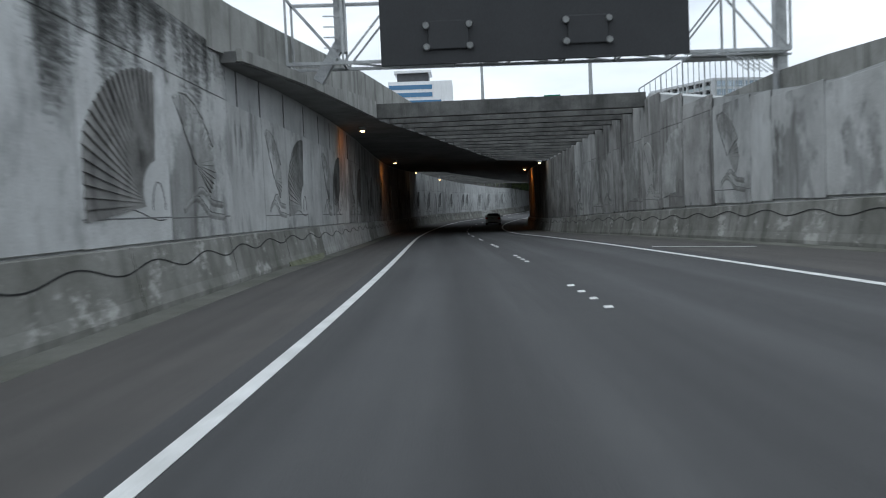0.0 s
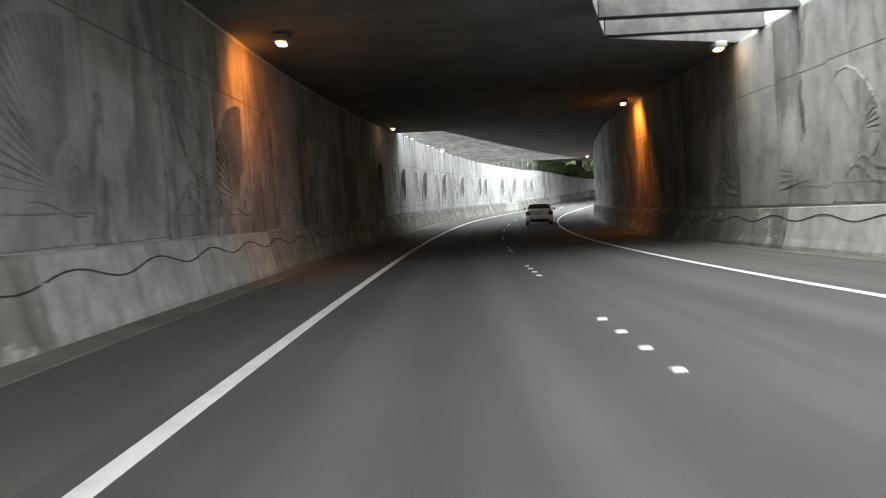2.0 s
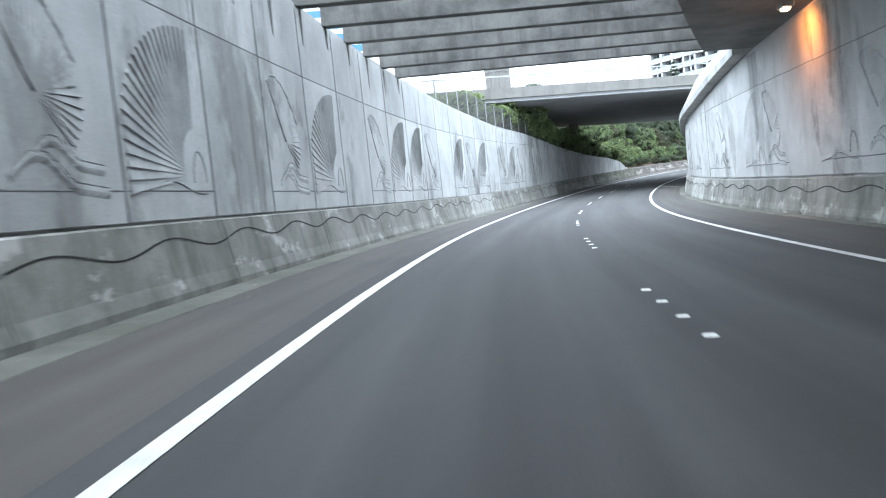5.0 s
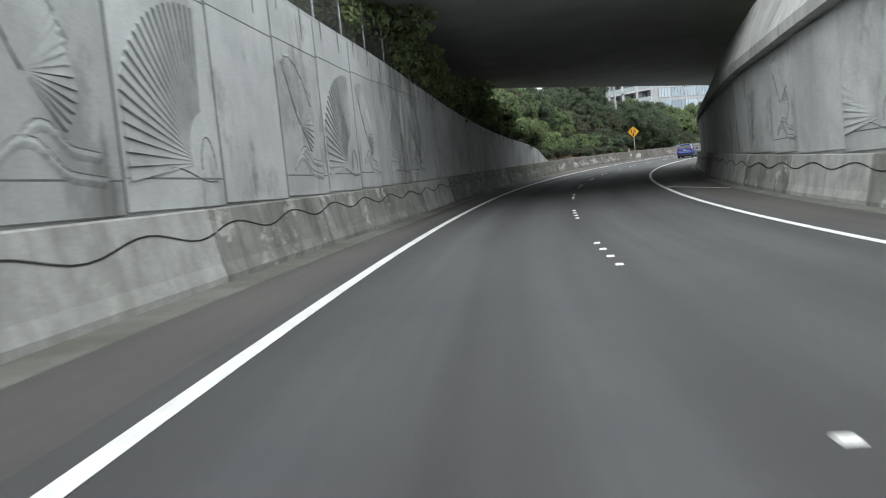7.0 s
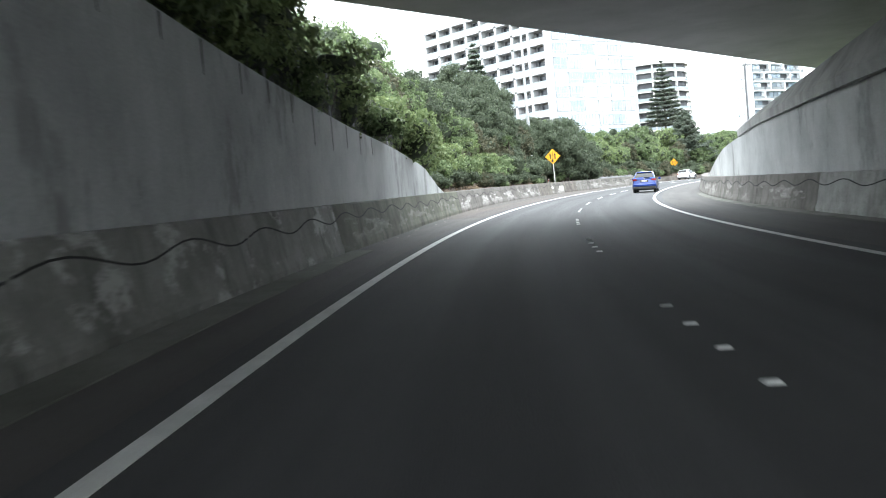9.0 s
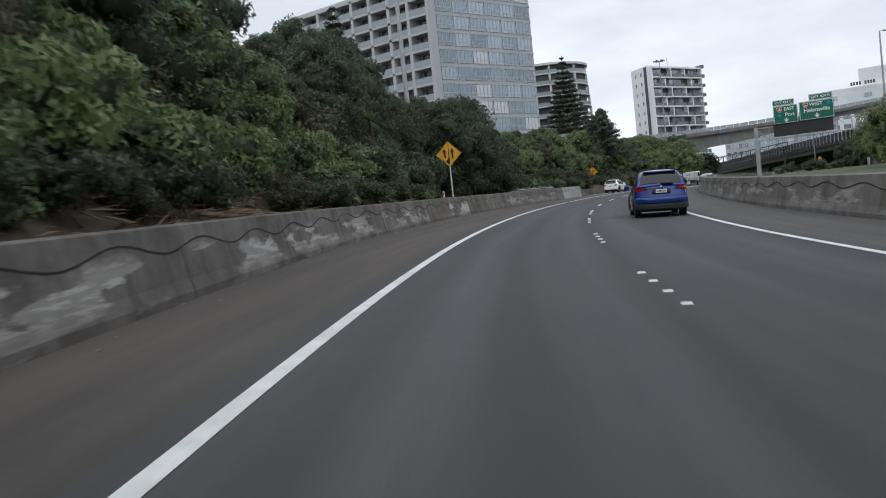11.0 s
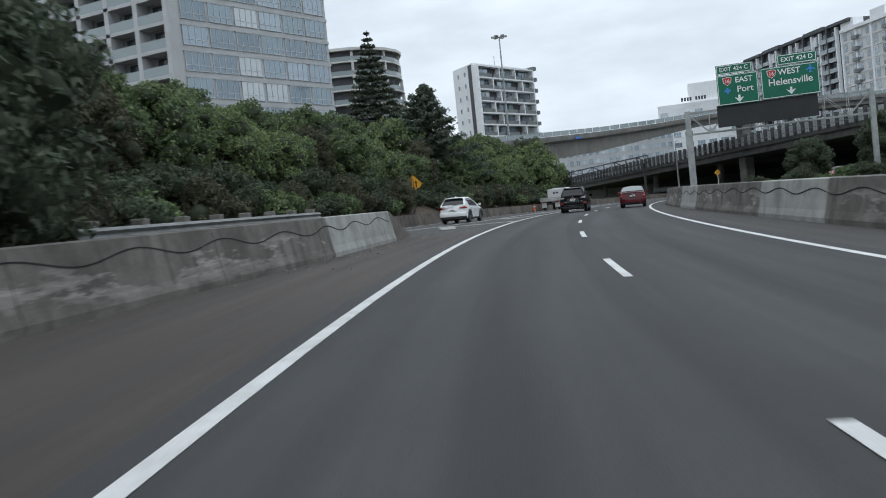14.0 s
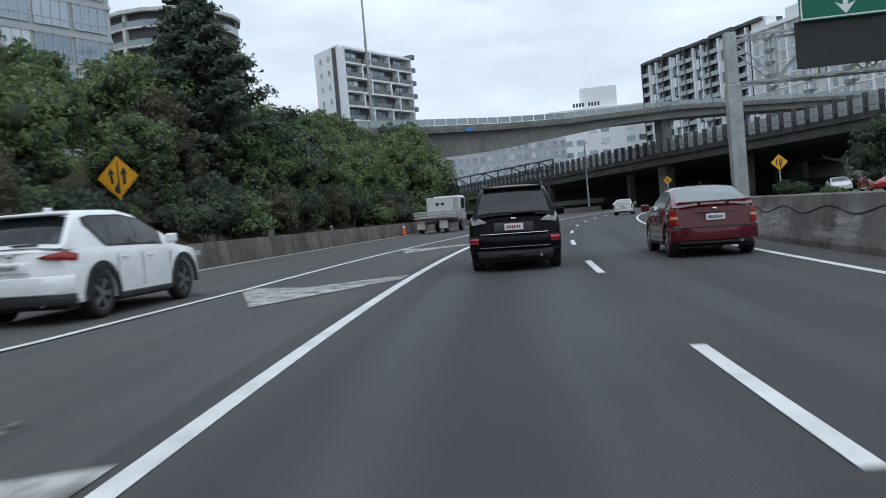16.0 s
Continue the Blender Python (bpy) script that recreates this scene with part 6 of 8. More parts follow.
TALL = along([(226, 1.0), (241, 0.95), (252, 0.74), (280, 0.78), (292, 0.9)])
# the bank after the bridge: bushes at the front and up the slope, trees rising close behind
for row, (near, far) in enumerate(((1.0, 1.7), (2.6, 3.6), (4.6, 6.0))):
    for i in range(24):
        s = 227.5 + row * 1.2 + i * 2.75
        plant(B[((1, 3, 1, 0, 2, 1) if s < 255 else (0, 3, 1, 0, 0, 3))[(i * (row + 2) + row) % 6]], s + rt.uniform(-0.8, 0.8), bank_e(s) - rt.uniform(near, far), rt.uniform(0.8, 1.15) + 0.12 * row)
for i in range(30):
    s = 224 + i * 1.7
    plant(B[(0, 3, 0, 0, 1)[i % 5]], s + rt.uniform(-0.5, 0.5), bank_e(s) + rt.uniform(-0.7, -0.1), rt.uniform(0.42, 0.65))
for i in range(19):
    s = 229 + i * 3.4
    plant(T[((1, 4, 1, 0, 1, 0, 1) if s < 258 else (0, 4, 3, 0, 1, 0, 4))[i % 7]], s + rt.uniform(-0.8, 0.8), bank_e(s) - rt.uniform(3.6, 4.6), rt.uniform(0.8, 1.0) * TALL(s))
for i in range(14):
    s = 228 + i * 4.6
    plant(T[((1, 0, 1, 1) if s < 258 else (3, 0, 1, 0))[i % 4]], s + rt.uniform(-1, 1), bank_e(s) - rt.uniform(7.0, 9.0), rt.uniform(0.95, 1.2) * TALL(s) ** 1.6)
for i in range(10):
    s = 229 + i * 6.4
    plant(T[(3, 0, 1)[i % 3]], s + rt.uniform(-1, 1), bank_e(s) - rt.uniform(12, 15), rt.uniform(1.0, 1.2) * TALL(s) ** 2)
for i in range(4):
    s = 267.5 + i * 3.2
    plant(T[(3, 4, 3, 0)[i % 4]], s, bank_e(s) - rt.uniform(3.2, 4.4), rt.uniform(0.72, 0.84) * (0.82, 1.1, 0.82, 1.0)[i % 4])
# tall trees high on the bank behind
for s, lat, sc in ((279.0, -17.5, 0.95), (284.0, -19.5, 1.0), (289.0, -20.5, 1.05), (294.0, -21.5, 1.0), (287.0, -24.0, 1.1)):
    plant(T[3], s, lat, sc)
# the dark stand that leans over the barrier where the guard rail begins
for i in range(8):
    s = 279.5 + i * 1.9
    plant(T[(3, 0)[i % 2]], s, gl(s) - 1.3 - rt.uniform(0, 0.9), (0.82, 1.0)[i % 2] * rt.uniform(0.95, 1.1))
for row, (near, far) in enumerate(((0.9, 1.6), (2.4, 3.4))):
    for i in range(34):
        s = 293 + row * 1.6 + i * 3.3
        plant(B[(0, 1, 1, 0, 3, 1)[(i * (row + 2)) % 6]], s + rt.uniform(-1, 1), -11.2 - rt.uniform(near, far), rt.uniform(0.85, 1.2))
for i in range(28):
    s = 293 + i * 4.0
    k = (1, 2, 2, 1, 4, 1)[i % 6] if s < 368 else (2, 2, 1)[i % 3]
    plant(F[k], s + rt.uniform(-1.0, 1.0), -11.2 - rt.uniform(4.0, 5.6), rt.uniform(0.75, 1.0) * (0.88 if s < 358 else 1.0))
for i in range(24):
    s = 290 + i * 4.8
    plant(F[(2, 1, 1, 2, 1)[i % 5]], s + rt.uniform(-1.2, 1.2), -11.2 - rt.uniform(8.5, 11), rt.uniform(0.9, 1.15) * (0.74 if s < 360 else 1.0))
for i in range(17):
    s = 288 + i * 6.5
    plant(F[(1, 0, 2)[i % 3]], s + rt.uniform(-2, 2), -11.2 - rt.uniform(15, 20), rt.uniform(0.95, 1.2) * (0.6 if s < 360 else 0.8))
for s, lat, k, sc in ((391, -14.2, 2, 1.15), (397, -16.0, 2, 1.3), (404, -19.0, 0, 1.1), (438, -27.0, 0, 0.9), (432, -31.0, 3, 0.9)):
    plant(F[k], s, lat, sc)
# low growth round the foot of the yellow sign
for i in range(13):
    plant(B[(0, 0, 1, 0)[i % 4]], 338 + i * 1.15, -13.9 - rt.uniform(0, 1.0), rt.uniform(0.46, 0.6), free=True)
for s, lat, k, sc in ((342.0, -13.2, 0, 0.85), (343.6, -14.4, 1, 0.95), (345.2, -15.6, 0, 1.0), (347.0, -17.0, 0, 1.1), (349.0, -18.4, 1, 1.15), (344.6, -17.2, 3, 1.1), (346.4, -19.0, 0, 1.2), (341.0, -15.6, 0, 1.0)):
    plant(B[k], s, lat, sc, free=True)
for s, lat, k, sc in ((342.5, -19.0, 0, 0.66), (339.0, -17.4, 1, 0.6), (346.5, -21.5, 1, 0.72), (350.5, -21.0, 0, 0.7)):
    plant(F[k], s, lat, sc, free=True)
# bushes on the wall by the bridge, and beyond it
for i in range(24):
    s = 177.5 + i * 1.9
    plant(B[(2, 1, 2, 2)[i % 4]], s, foot_l(s) - rt.uniform(1.1, 1.7), rt.uniform(0.8, 1.2), z=wall_top_l(s) - 0.2)
for s, o, sc in ((170.6, 1.9, 1.0), (172.0, 2.6, 1.3), (176.6, 1.3, 1.1), (177.8, 1.9, 1.45), (179.4, 1.4, 1.3), (181.0, 1.7, 1.4)):
    plant(B[2], s, foot_l(s) - o, sc, z=wall_top_l(s) - 0.25)
for i in range(10):
    s = 179 + i * 2.8
    plant(F[(2, 1)[i % 2]], s, foot_l(s) - rt.uniform(1.9, 2.6), rt.uniform(0.4, 0.52), z=wall_top_l(s) - 0.2)
for i in range(9):
    s = 166 + i * 3.0
    plant(B[(2, 2, 1)[i % 3]], s, foot_l(s) - rt.uniform(3.4, 4.4), rt.uniform(1.1, 1.5))
for i in range(6):
    s = 186 + i * 6.5
    plant(F[(1, 2, 0)[i % 3]], s, foot_l(s) - rt.uniform(5.5, 8), rt.uniform(0.5, 0.7))
# the verge beyond the right barrier
for s, lat, k, sc in ((291, 22.5, 2, 1.0), (300, 24.0, 2, 0.95), (315, 24.5, 2, 0.85), (327, 23.0, 1, 0.72), (336, 24.0, 2, 0.85), (347, 27.0, 1, 0.8), (360, 24.0, 0, 0.75), (371, 19.0, 0, 0.7)):
    plant(F[k], s, lat, sc, z=0.4)
for i in range(16):
    s = 318 + i * 3.6
    plant(B[(0, 3, 1, 0)[i % 4]], s, rt.uniform(13.5, 18.5) + (3 if 345 < s < 358 else 0), rt.uniform(0.4, 0.66), z=0.4)
# shrubs on the street edge before the tunnel
for i in range(8):
    s = -6 + i * 4.5
    plant(B[i % 2], s, foot_l(s) - 3.2, 0.55, z=7.1)

norfolk_pine("norfolk_pine", "tall dark Norfolk pine with even whorls of branches", 21.0, 12.0, Matrix.Translation((149.0, 387.6, 17.0)), 3, 16)
norfolk_pine("norfolk_pine", "young Norfolk pine rising above the bank trees", 14.0, 7.0, Matrix.Translation((63.5, 307.0, 13.0)), 5, 14, 6000)


def macrocarpa(m, h, width, seed):
    """A broad irregular conifer: spreading ragged boughs in loose tiers, wider on one side."""
    rng = np.random.default_rng(seed)
    ob = thing("macrocarpa", "broad ragged dark conifer towering over the bank", "conifer", m)
    bm = bmesh.new()
    rod(bm, (0, 0, -1), (0.2, 0, h * 0.6), 0.42, 10, 0.22)
    rod(bm, (0.2, 0, h * 0.6), (0.0, 0.2, h * 0.98), 0.22, 8, 0.03)
    c, nn = [], []
    for t in range(64):
        u = (t + 0.5) / 64
        z = h * (0.1 + 0.88 * u)
        a = t * 2.4 + rng.normal(0, 0.3)
        reach = (width * 0.5 * (1 - u ** 1.5) + 0.5) * rng.uniform(0.6, 1.15)
        e = Vector((math.cos(a) * reach, math.sin(a) * reach, z + reach * 0.25))
        rod(bm, (0, 0, z), e, 0.07, 5, 0.02)
        for q in range(int(260 + 150 * reach)):
            v = rng.uniform(0.25, 1.05)
            w = (0.3 + 0.22 * reach) * (1.15 - 0.5 * v)
            c.append((e.x * v + rng.normal(0, w * 0.5), e.y * v + rng.normal(0, w * 0.5), z + reach * 0.25 * v + rng.normal(0, 0.13) + 0.1))
            nn.append((0.4 * math.cos(a), 0.4 * math.sin(a), 1.0))
    part("trunk", bm, M_trunk, ob)
    cr = new("crown", leaf_mesh("crown", c, nn, 0.17 * rng.uniform(0.6, 1.3, len(c)), M_leaf_pine, rng, 2.0, 0.25))
    cr.parent = ob
    return ob


macrocarpa(Matrix.Translation((119.0, 334.2, 5.0)), 12.6, 9.0, 8)
p = rp(262.5, -9.0)
cabbage_tree("cabbage_tree", Matrix.Translation((p.x, p.y, p.z + bank_z(262.5, -9.0))))
p = rp(303.0, -13.2)
cabbage_tree("cabbage_tree", Matrix.Translation((p.x, p.y, p.z + bank_z(303, -13.2))), 2.2, 5)

# sticks and leaf litter on the bank
rng = np.random.default_rng(4)
verts, faces = [], []
for i in range(1300):
    heap = i >= 900
    s, o = (rng.normal(237.5, 2.6), rng.uniform(0.0, 2.6)) if heap else (rng.uniform(226, 285), rng.uniform(0.2, 4.0))
    lat = bank_e(s) - o
    p = rp(s, lat, bank_z(s, lat) + (rng.uniform(0.02, 0.16) if heap else 0.02))
    a, l = (rng.normal(1.0, 0.5), rng.uniform(0.3, 0.9)) if heap else (rng.uniform(0, 3.14), rng.uniform(0.1, 0.5))
    d, w = Vector((math.cos(a), math.sin(a), rng.normal(0, 0.12))) * l, Vector((-math.sin(a), math.cos(a), 0)) * 0.018
    k = len(verts)
    verts += [p - d - w, p - d + w, p + d + w, p + d - w, p + Vector((0, 0, 0.03))]
    faces += [(k, k + 1, k + 4), (k + 1, k + 2, k + 4), (k + 2, k + 3, k + 4), (k + 3, k, k + 4)]
tagged(mesh_object("leaf_litter", verts, faces, surface("dry_sticks", (0.14, 0.1, 0.06), (0.28, 0.21, 0.14), 2.0, 0.95, 0.1)), "dry sticks and fallen fronds on the bank", "litter", kind="stuff")


# leaves, paper and grit swept into the gore and along the barrier
rng = np.random.default_rng(9)
verts, faces = [], []
for i in range(420):
    if i < 260:
        s = rng.uniform(296, 326)
        lat = rng.uniform(-6.5, -2.6) if s > 312 else foot_l(s) + abs(rng.normal(0, 0.7)) + 0.1
    else:
        s = rng.uniform(20, 300)
        lat = foot_l(s) + abs(rng.normal(0, 0.35)) + 0.08
    p, a, l = rp(s, lat, 0.014), rng.uniform(0, 6.28), rng.uniform(0.02, 0.07)
    k = len(verts)
    verts += [p + Vector((math.cos(a + q) * l * w, math.sin(a + q) * l * w, 0.012 * h)) for q, w, h in ((0, 1, 0), (1.5, 0.6, 1), (3.1, 1, 0.2), (4.7, 0.5, 0.8))]
    faces += [(k, k + 1, k + 2), (k, k + 2, k + 3)]
tagged(mesh_object("road_litter", verts, faces, surface("pale_litter", (0.12, 0.1, 0.07), (0.5, 0.47, 0.4), 0.8, 0.9, 0.1)), "dead leaves and scraps of litter along the shoulder", "litter", kind="stuff")


# ---- distant buildings ----
def box_mesh(name, x0, x1, y0, y1, z0, z1, material, bevel=0.0):
    bm = bmesh.new()
    box(bm, x0, x1, y0, y1, z0, z1, bevel=bevel)
    bmesh.ops.recalc_face_normals(bm, faces=bm.faces)
    me = bpy.data.meshes.new(name)
    bm.to_mesh(me)
    bm.free()
    me.materials.append(material)
    return me


def put(name, me, parent, m):
    ob = new(name, me)
    ob.parent, ob.matrix_basis = parent, m
    return ob


def block(parent, name, pts, z0, z1, material):
    """An upright prism over a plan."""
    bm = bmesh.new()
    lo, hi = [bm.verts.new((x, y, z0)) for x, y in pts], [bm.verts.new((x, y, z1)) for x, y in pts]
    bm.faces.new(lo[::-1])
    bm.faces.new(hi)
    for i in range(len(pts)):
        j = (i + 1) % len(pts)
        bm.faces.new((lo[i], lo[j], hi[j], hi[i]))
    return part(name, bm, material, parent)


def face_frame(a, b):
    """A frame on the face from a to b (plan points, left to right as seen): x along it, y inward."""
    a, b = Vector((*a, 0)), Vector((*b, 0))
    x = (b - a).normalized()
    y = Vector((-x.y, x.x, 0))
    m = Matrix((x, y, Vector((0, 0, 1)))).transposed().to_4x4()
    m.translation = a
    return m, (b - a).length


def window_meshes(w, h, lights):
    """A frame with its mullions, and one pane a light."""
    bm = bmesh.new()
    t = 0.07
    xs = [0.0, t] + [c for k in range(1, lights) for c in (w * k / lights - t / 2, w * k / lights + t / 2)] + [w - t, w]
    zs = [0.0, t, h * 0.3 - t / 2, h * 0.3 + t / 2, h - t, h]
    g = [[bm.verts.new((x, 0.06, z)) for z in zs] for x in xs]
    cells = [bm.faces.new((g[i][j], g[i + 1][j], g[i + 1][j + 1], g[i][j + 1])) for i in range(len(xs) - 1) for j in range(5) if not (i % 2 == 1 and j % 2 == 1)]
    ex = bmesh.ops.extrude_face_region(bm, geom=cells)
    bmesh.ops.translate(bm, vec=(0, -0.12, 0), verts=[v for v in ex["geom"] if isinstance(v, bmesh.types.BMVert)])
    bmesh.ops.recalc_face_normals(bm, faces=bm.faces)
    fm = bpy.data.meshes.new("window")
    bm.to_mesh(fm)
    bm.free()
    fm.materials.append(M_frame)
    return fm, box_mesh("pane", t / 2, w - t / 2, -0.012, 0.012, t / 2, h - t / 2, M_pane)


def windows(parent, a, b, z0, floor, floors, bays, w, h, sill, lights, skip=0.0, seed=1, x0=0.0, x1=None):
    m, length = face_frame(a, b)
    x1 = length if x1 is None else x1
    fm, pm = window_meshes(w, h, lights)
    rng = random.Random(seed)
    for f in range(floors):
        for k in range(bays):
            if rng.random() < skip:
                continue
            x = x0 + (x1 - x0) * (k + 0.5) / bays - w / 2
            o = put("window", fm, parent, m @ Matrix.Translation((x, -0.07, z0 + f * floor + sill)))
            put("pane", pm, o, Matrix.Identity(4))


def balconies(parent, a, b, z0, floor, floors, bays, depth, material, rail_material, col=0.5, slab=0.35, rail_h=1.0):
    """An open frame of slabs and piers standing before a recessed wall, with a balustrade in each bay."""
    m, length = face_frame(a, b)
    sm = box_mesh("balcony_slab", 0, length, -depth, 0.05, -slab, 0, material)
    cm = box_mesh("pier", -col / 2, col / 2, -depth, 0.0, 0, floor * floors, material)
    w = length / bays - col
    rm = box_mesh("balustrade", 0, w, -depth + 0.03, -depth + 0.09, 0.02, rail_h, rail_material)
    dm = box_mesh("balcony_door", 0, w * 0.6, -0.05, -0.01, 0.05, floor - slab - 0.25, M_door_glass)
    for f in range(floors + 1):
        put("balcony_slab", sm, parent, m @ Matrix.Translation((0, 0, z0 + f * floor)))
    for k in range(bays + 1):
        put("pier", cm, parent, m @ Matrix.Translation((length * k / bays, 0, z0)))
    for f in range(floors):
        for k in range(bays):
            x = length * k / bays + col / 2
            put("balustrade", rm, parent, m @ Matrix.Translation((x, 0, z0 + f * floor)))
            put("balcony_door", dm, parent, m @ Matrix.Translation((x + w * 0.2, 0, z0 + f * floor)))


# the glazed apartment tower over the trees
apt_a = thing("apartment_tower", "grey apartment tower with ribbon windows and recessed balconies", "apartment building")
C, R, L = Vector((98.2, 350.2)), Vector((121.5, 356.0)), Vector((83.4, 379.6))
back = R + L - C
inl = (R - C).normalized() * 1.7
block(apt_a, "wall", [C + inl, R, back, L + inl], 4.0, 41.3, M_grey_wall)
windows(apt_a, C + inl, R, 10.4, 2.8, 11, 6, 3.3, 2.15, 0.42, 4, 0.0, 4, 0.3, 22.0)
m, ln = face_frame(C + inl, R)
band = box_mesh("floor_band", 0, ln, -0.16, 0.0, 0, 0.3, M_grey_wall)
for f in range(12):
    put("floor_band", band, apt_a, m @ Matrix.Translation((0, 0, 10.15 + f * 2.8)))
block(apt_a, "roof_edge", [C + inl * 0.6, R + Vector((0.2, -0.2)), back, L + inl * 0.6], 41.3, 41.9, M_grey_wall)
balconies(apt_a, L + inl, C + inl, 10.3, 2.8, 11, 8, 1.7, M_grey_wall, M_balus, 0.6, 0.4)
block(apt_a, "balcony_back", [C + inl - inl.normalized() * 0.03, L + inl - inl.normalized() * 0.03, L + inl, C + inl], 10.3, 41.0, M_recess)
m, ln = face_frame(R, back)
dm = box_mesh("loggia", 0.4, 1.6, -0.1, 0.3, 0.5, 2.3, M_dark)
for f in range(11):
    put("loggia", dm, apt_a, m @ Matrix.Translation((0.6, -0.02, 10.4 + 2.8 * f)))

site = Vector((64.1, 262.8, 3.2))
apt_a.matrix_basis = Matrix.Translation(site) @ Matrix.Scale(1.27, 4) @ Matrix.Translation(-site)

# the white tower
tow = thing("white_tower", "white apartment tower with grey balconies", "apartment building")
TL, TM, TR = Vector((219.9, 450.6)), Vector((218.1, 437.6)), Vector((243.1, 442.0))
n = Vector((TR.y - TM.y, -(TR.x - TM.x))).normalized()
TMi, TRi = TM - n * 1.6, TR - n * 1.6
block(tow, "wall", [TMi, TRi, TR + TL - TM, TL], 6.0, 45.3, M_white_wall)
# recess back coloured dark in place of the balconies' shade
block(tow, "balcony_back", [TMi + n * 0.03, TRi + n * 0.03, TRi, TMi], 10.0, 44.6, M_recess_shade)
m, ln = face_frame(TMi, TRi)
tower_slab = box_mesh("balcony_slab", 0, ln, -1.6, 0.05, -0.42, 0, M_white_wall)
tower_rail = box_mesh("balustrade", 0.1, 1, -1.52, -1.46, 0.05, 1.0, M_balcony)
tower_glass = box_mesh("balcony_door", 0, 1, -0.06, -0.02, 0.05, 2.7, M_pane)
tower_fin = box_mesh("fin", -0.22, 0.22, -1.62, 0.0, 0, 3.22, M_white_wall)
tower_bays = (0.0, 6.2, 9.4, 16.6, 19.8, ln)
for f in range(11):
    put("balcony_slab", tower_slab, tow, m @ Matrix.Translation((0, 0, 12.4 + 3.22 * f)))
for f in range(10):
    for k in range(5):
        w = tower_bays[k + 1] - tower_bays[k] - 0.5
        at = m @ Matrix.Translation((tower_bays[k] + 0.25, 0, 12.4 + 3.22 * f))
        put("balustrade", tower_rail, tow, at @ Matrix.Diagonal((w, 1, 1, 1)))
        if k % 2 == 0:
            for j in range(3):
                put("balcony_door", tower_glass, tow, at @ Matrix.Translation((w * (j + 0.06) / 3, 0, 0)) @ Matrix.Diagonal((w * 0.29, 1, 1, 1)))
    for k in (0, 2, 3, 5) if f % 2 else (0, 1, 4, 5):
        put("fin", tower_fin, tow, m @ Matrix.Translation((tower_bays[k], 0, 12.4 + 3.22 * f)))
windows(tow, TL, TMi, 12.4, 3.22, 10, 2, 0.9, 1.2, 1.0, 1, 0.15, 3, 1.2, 8.6)
m, ln = face_frame(TL, TMi)
bm = bmesh.new()
box(bm, ln - 3.0, ln - 1.2, -0.08, 0.02, 8.0, 45.0, m)
part("glass_strip", bm, M_dark_wall, tow, "dark glazed stair strip")
m, ln = face_frame(TM, TR)
sm = box_mesh("side_balcony", 0, 1.5, -0.2, 2.6, -0.3, 0.75, M_balcony)
for f in range(11):
    put("side_balcony", sm, tow, m @ Matrix.Translation((ln, 0, 12.6 + 3.22 * f)))
bm = bmesh.new()
rod(bm, (232, 446, 45), (232, 446, 49), 0.08)
part("aerial", bm, M_steel, tow)

# the banded block behind the pine
hb = thing("banded_block", "pale apartment block with rounded white balcony bands", "apartment building")
pts = [(171 + 11 * math.cos(radians(a)), 428 + 10.5 * math.sin(radians(a))) for a in range(0, 360, 20)]
# wall behind the bands, dark with the balconies' shade in its colour
block(hb, "wall", pts, 8.0, 42.0, M_recess_shade)
for f in range(9):
    z = 14.6 + f * 3.1
    k = 1.06 + 0.018 * (8 - f)
    ring = [(171 + (x - 171) * k, 428 + (y - 428) * k) for x, y in pts]
    block(hb, "balcony_slab", ring, z, z + 0.32, M_cream_wall)
    for i in range(len(ring)):
        a, b = Vector(ring[i]), Vector(ring[(i + 1) % len(ring)])
        c = Vector((171, 428))
        q = [a + (c - a) * 0.01, b + (c - b) * 0.01, b + (c - b) * 0.016, a + (c - a) * 0.016]
        block(hb, "balustrade", q, z + 0.32, z + 1.3, M_balus)
        if i % 2 == 0:
            block(hb, "pier", [c + (p - c) * u for p, u in ((a, 0.93), (a + (b - a) * 0.14, 0.93), (a + (b - a) * 0.14, 0.99), (a, 0.99))], z + 0.32, z + 3.1, M_cream_wall)
block(hb, "roof", [(171 + (x - 171) * 1.1, 428 + (y - 428) * 1.1) for x, y in pts], 41.9, 42.5, M_cream_wall)

# dark and white apartments on the right
ap = thing("dark_apartments", "long apartment block in dark and white panels", "apartment building")
A1, A2 = Vector((353.6, 441.0)), Vector((325.7, 392.3))
n = Vector((A2.y - A1.y, -(A2.x - A1.x))).normalized()
block(ap, "wall", [A1, A2, A2 - n * 20, A1 - n * 20], 4.0, 50.5, M_dark_wall)
windows(ap, A1, A2, 17.5, 3.2, 10, 13, 2.1, 1.9, 0.7, 2, 0.0, 6)
m, ln = face_frame(A1, A2)
bay = ln / 13
fin = box_mesh("fin", -0.28, 0.28, -1.1, 0.0, 0.0, 32.4, M_white_wall)
fin_dark = box_mesh("fin", -0.34, 0.34, -1.3, 0.0, 0.0, 33.6, M_dark_wall)
rail = box_mesh("balustrade", 0.3, bay - 0.3, -1.25, -1.18, 0.1, 1.05, M_balus)
slab = box_mesh("balcony_slab", 0.1, bay - 0.1, -1.25, 0.0, -0.2, 0.1, M_grey_wall)
pale = box_mesh("facade_panel", 0.3, bay * 0.42, -0.3, 0.0, 0.1, 3.1, M_white_wall)
for k in range(14):
    put("fin", fin_dark if k % 3 == 0 else fin, ap, m @ Matrix.Translation((bay * k, 0, 17.5)))
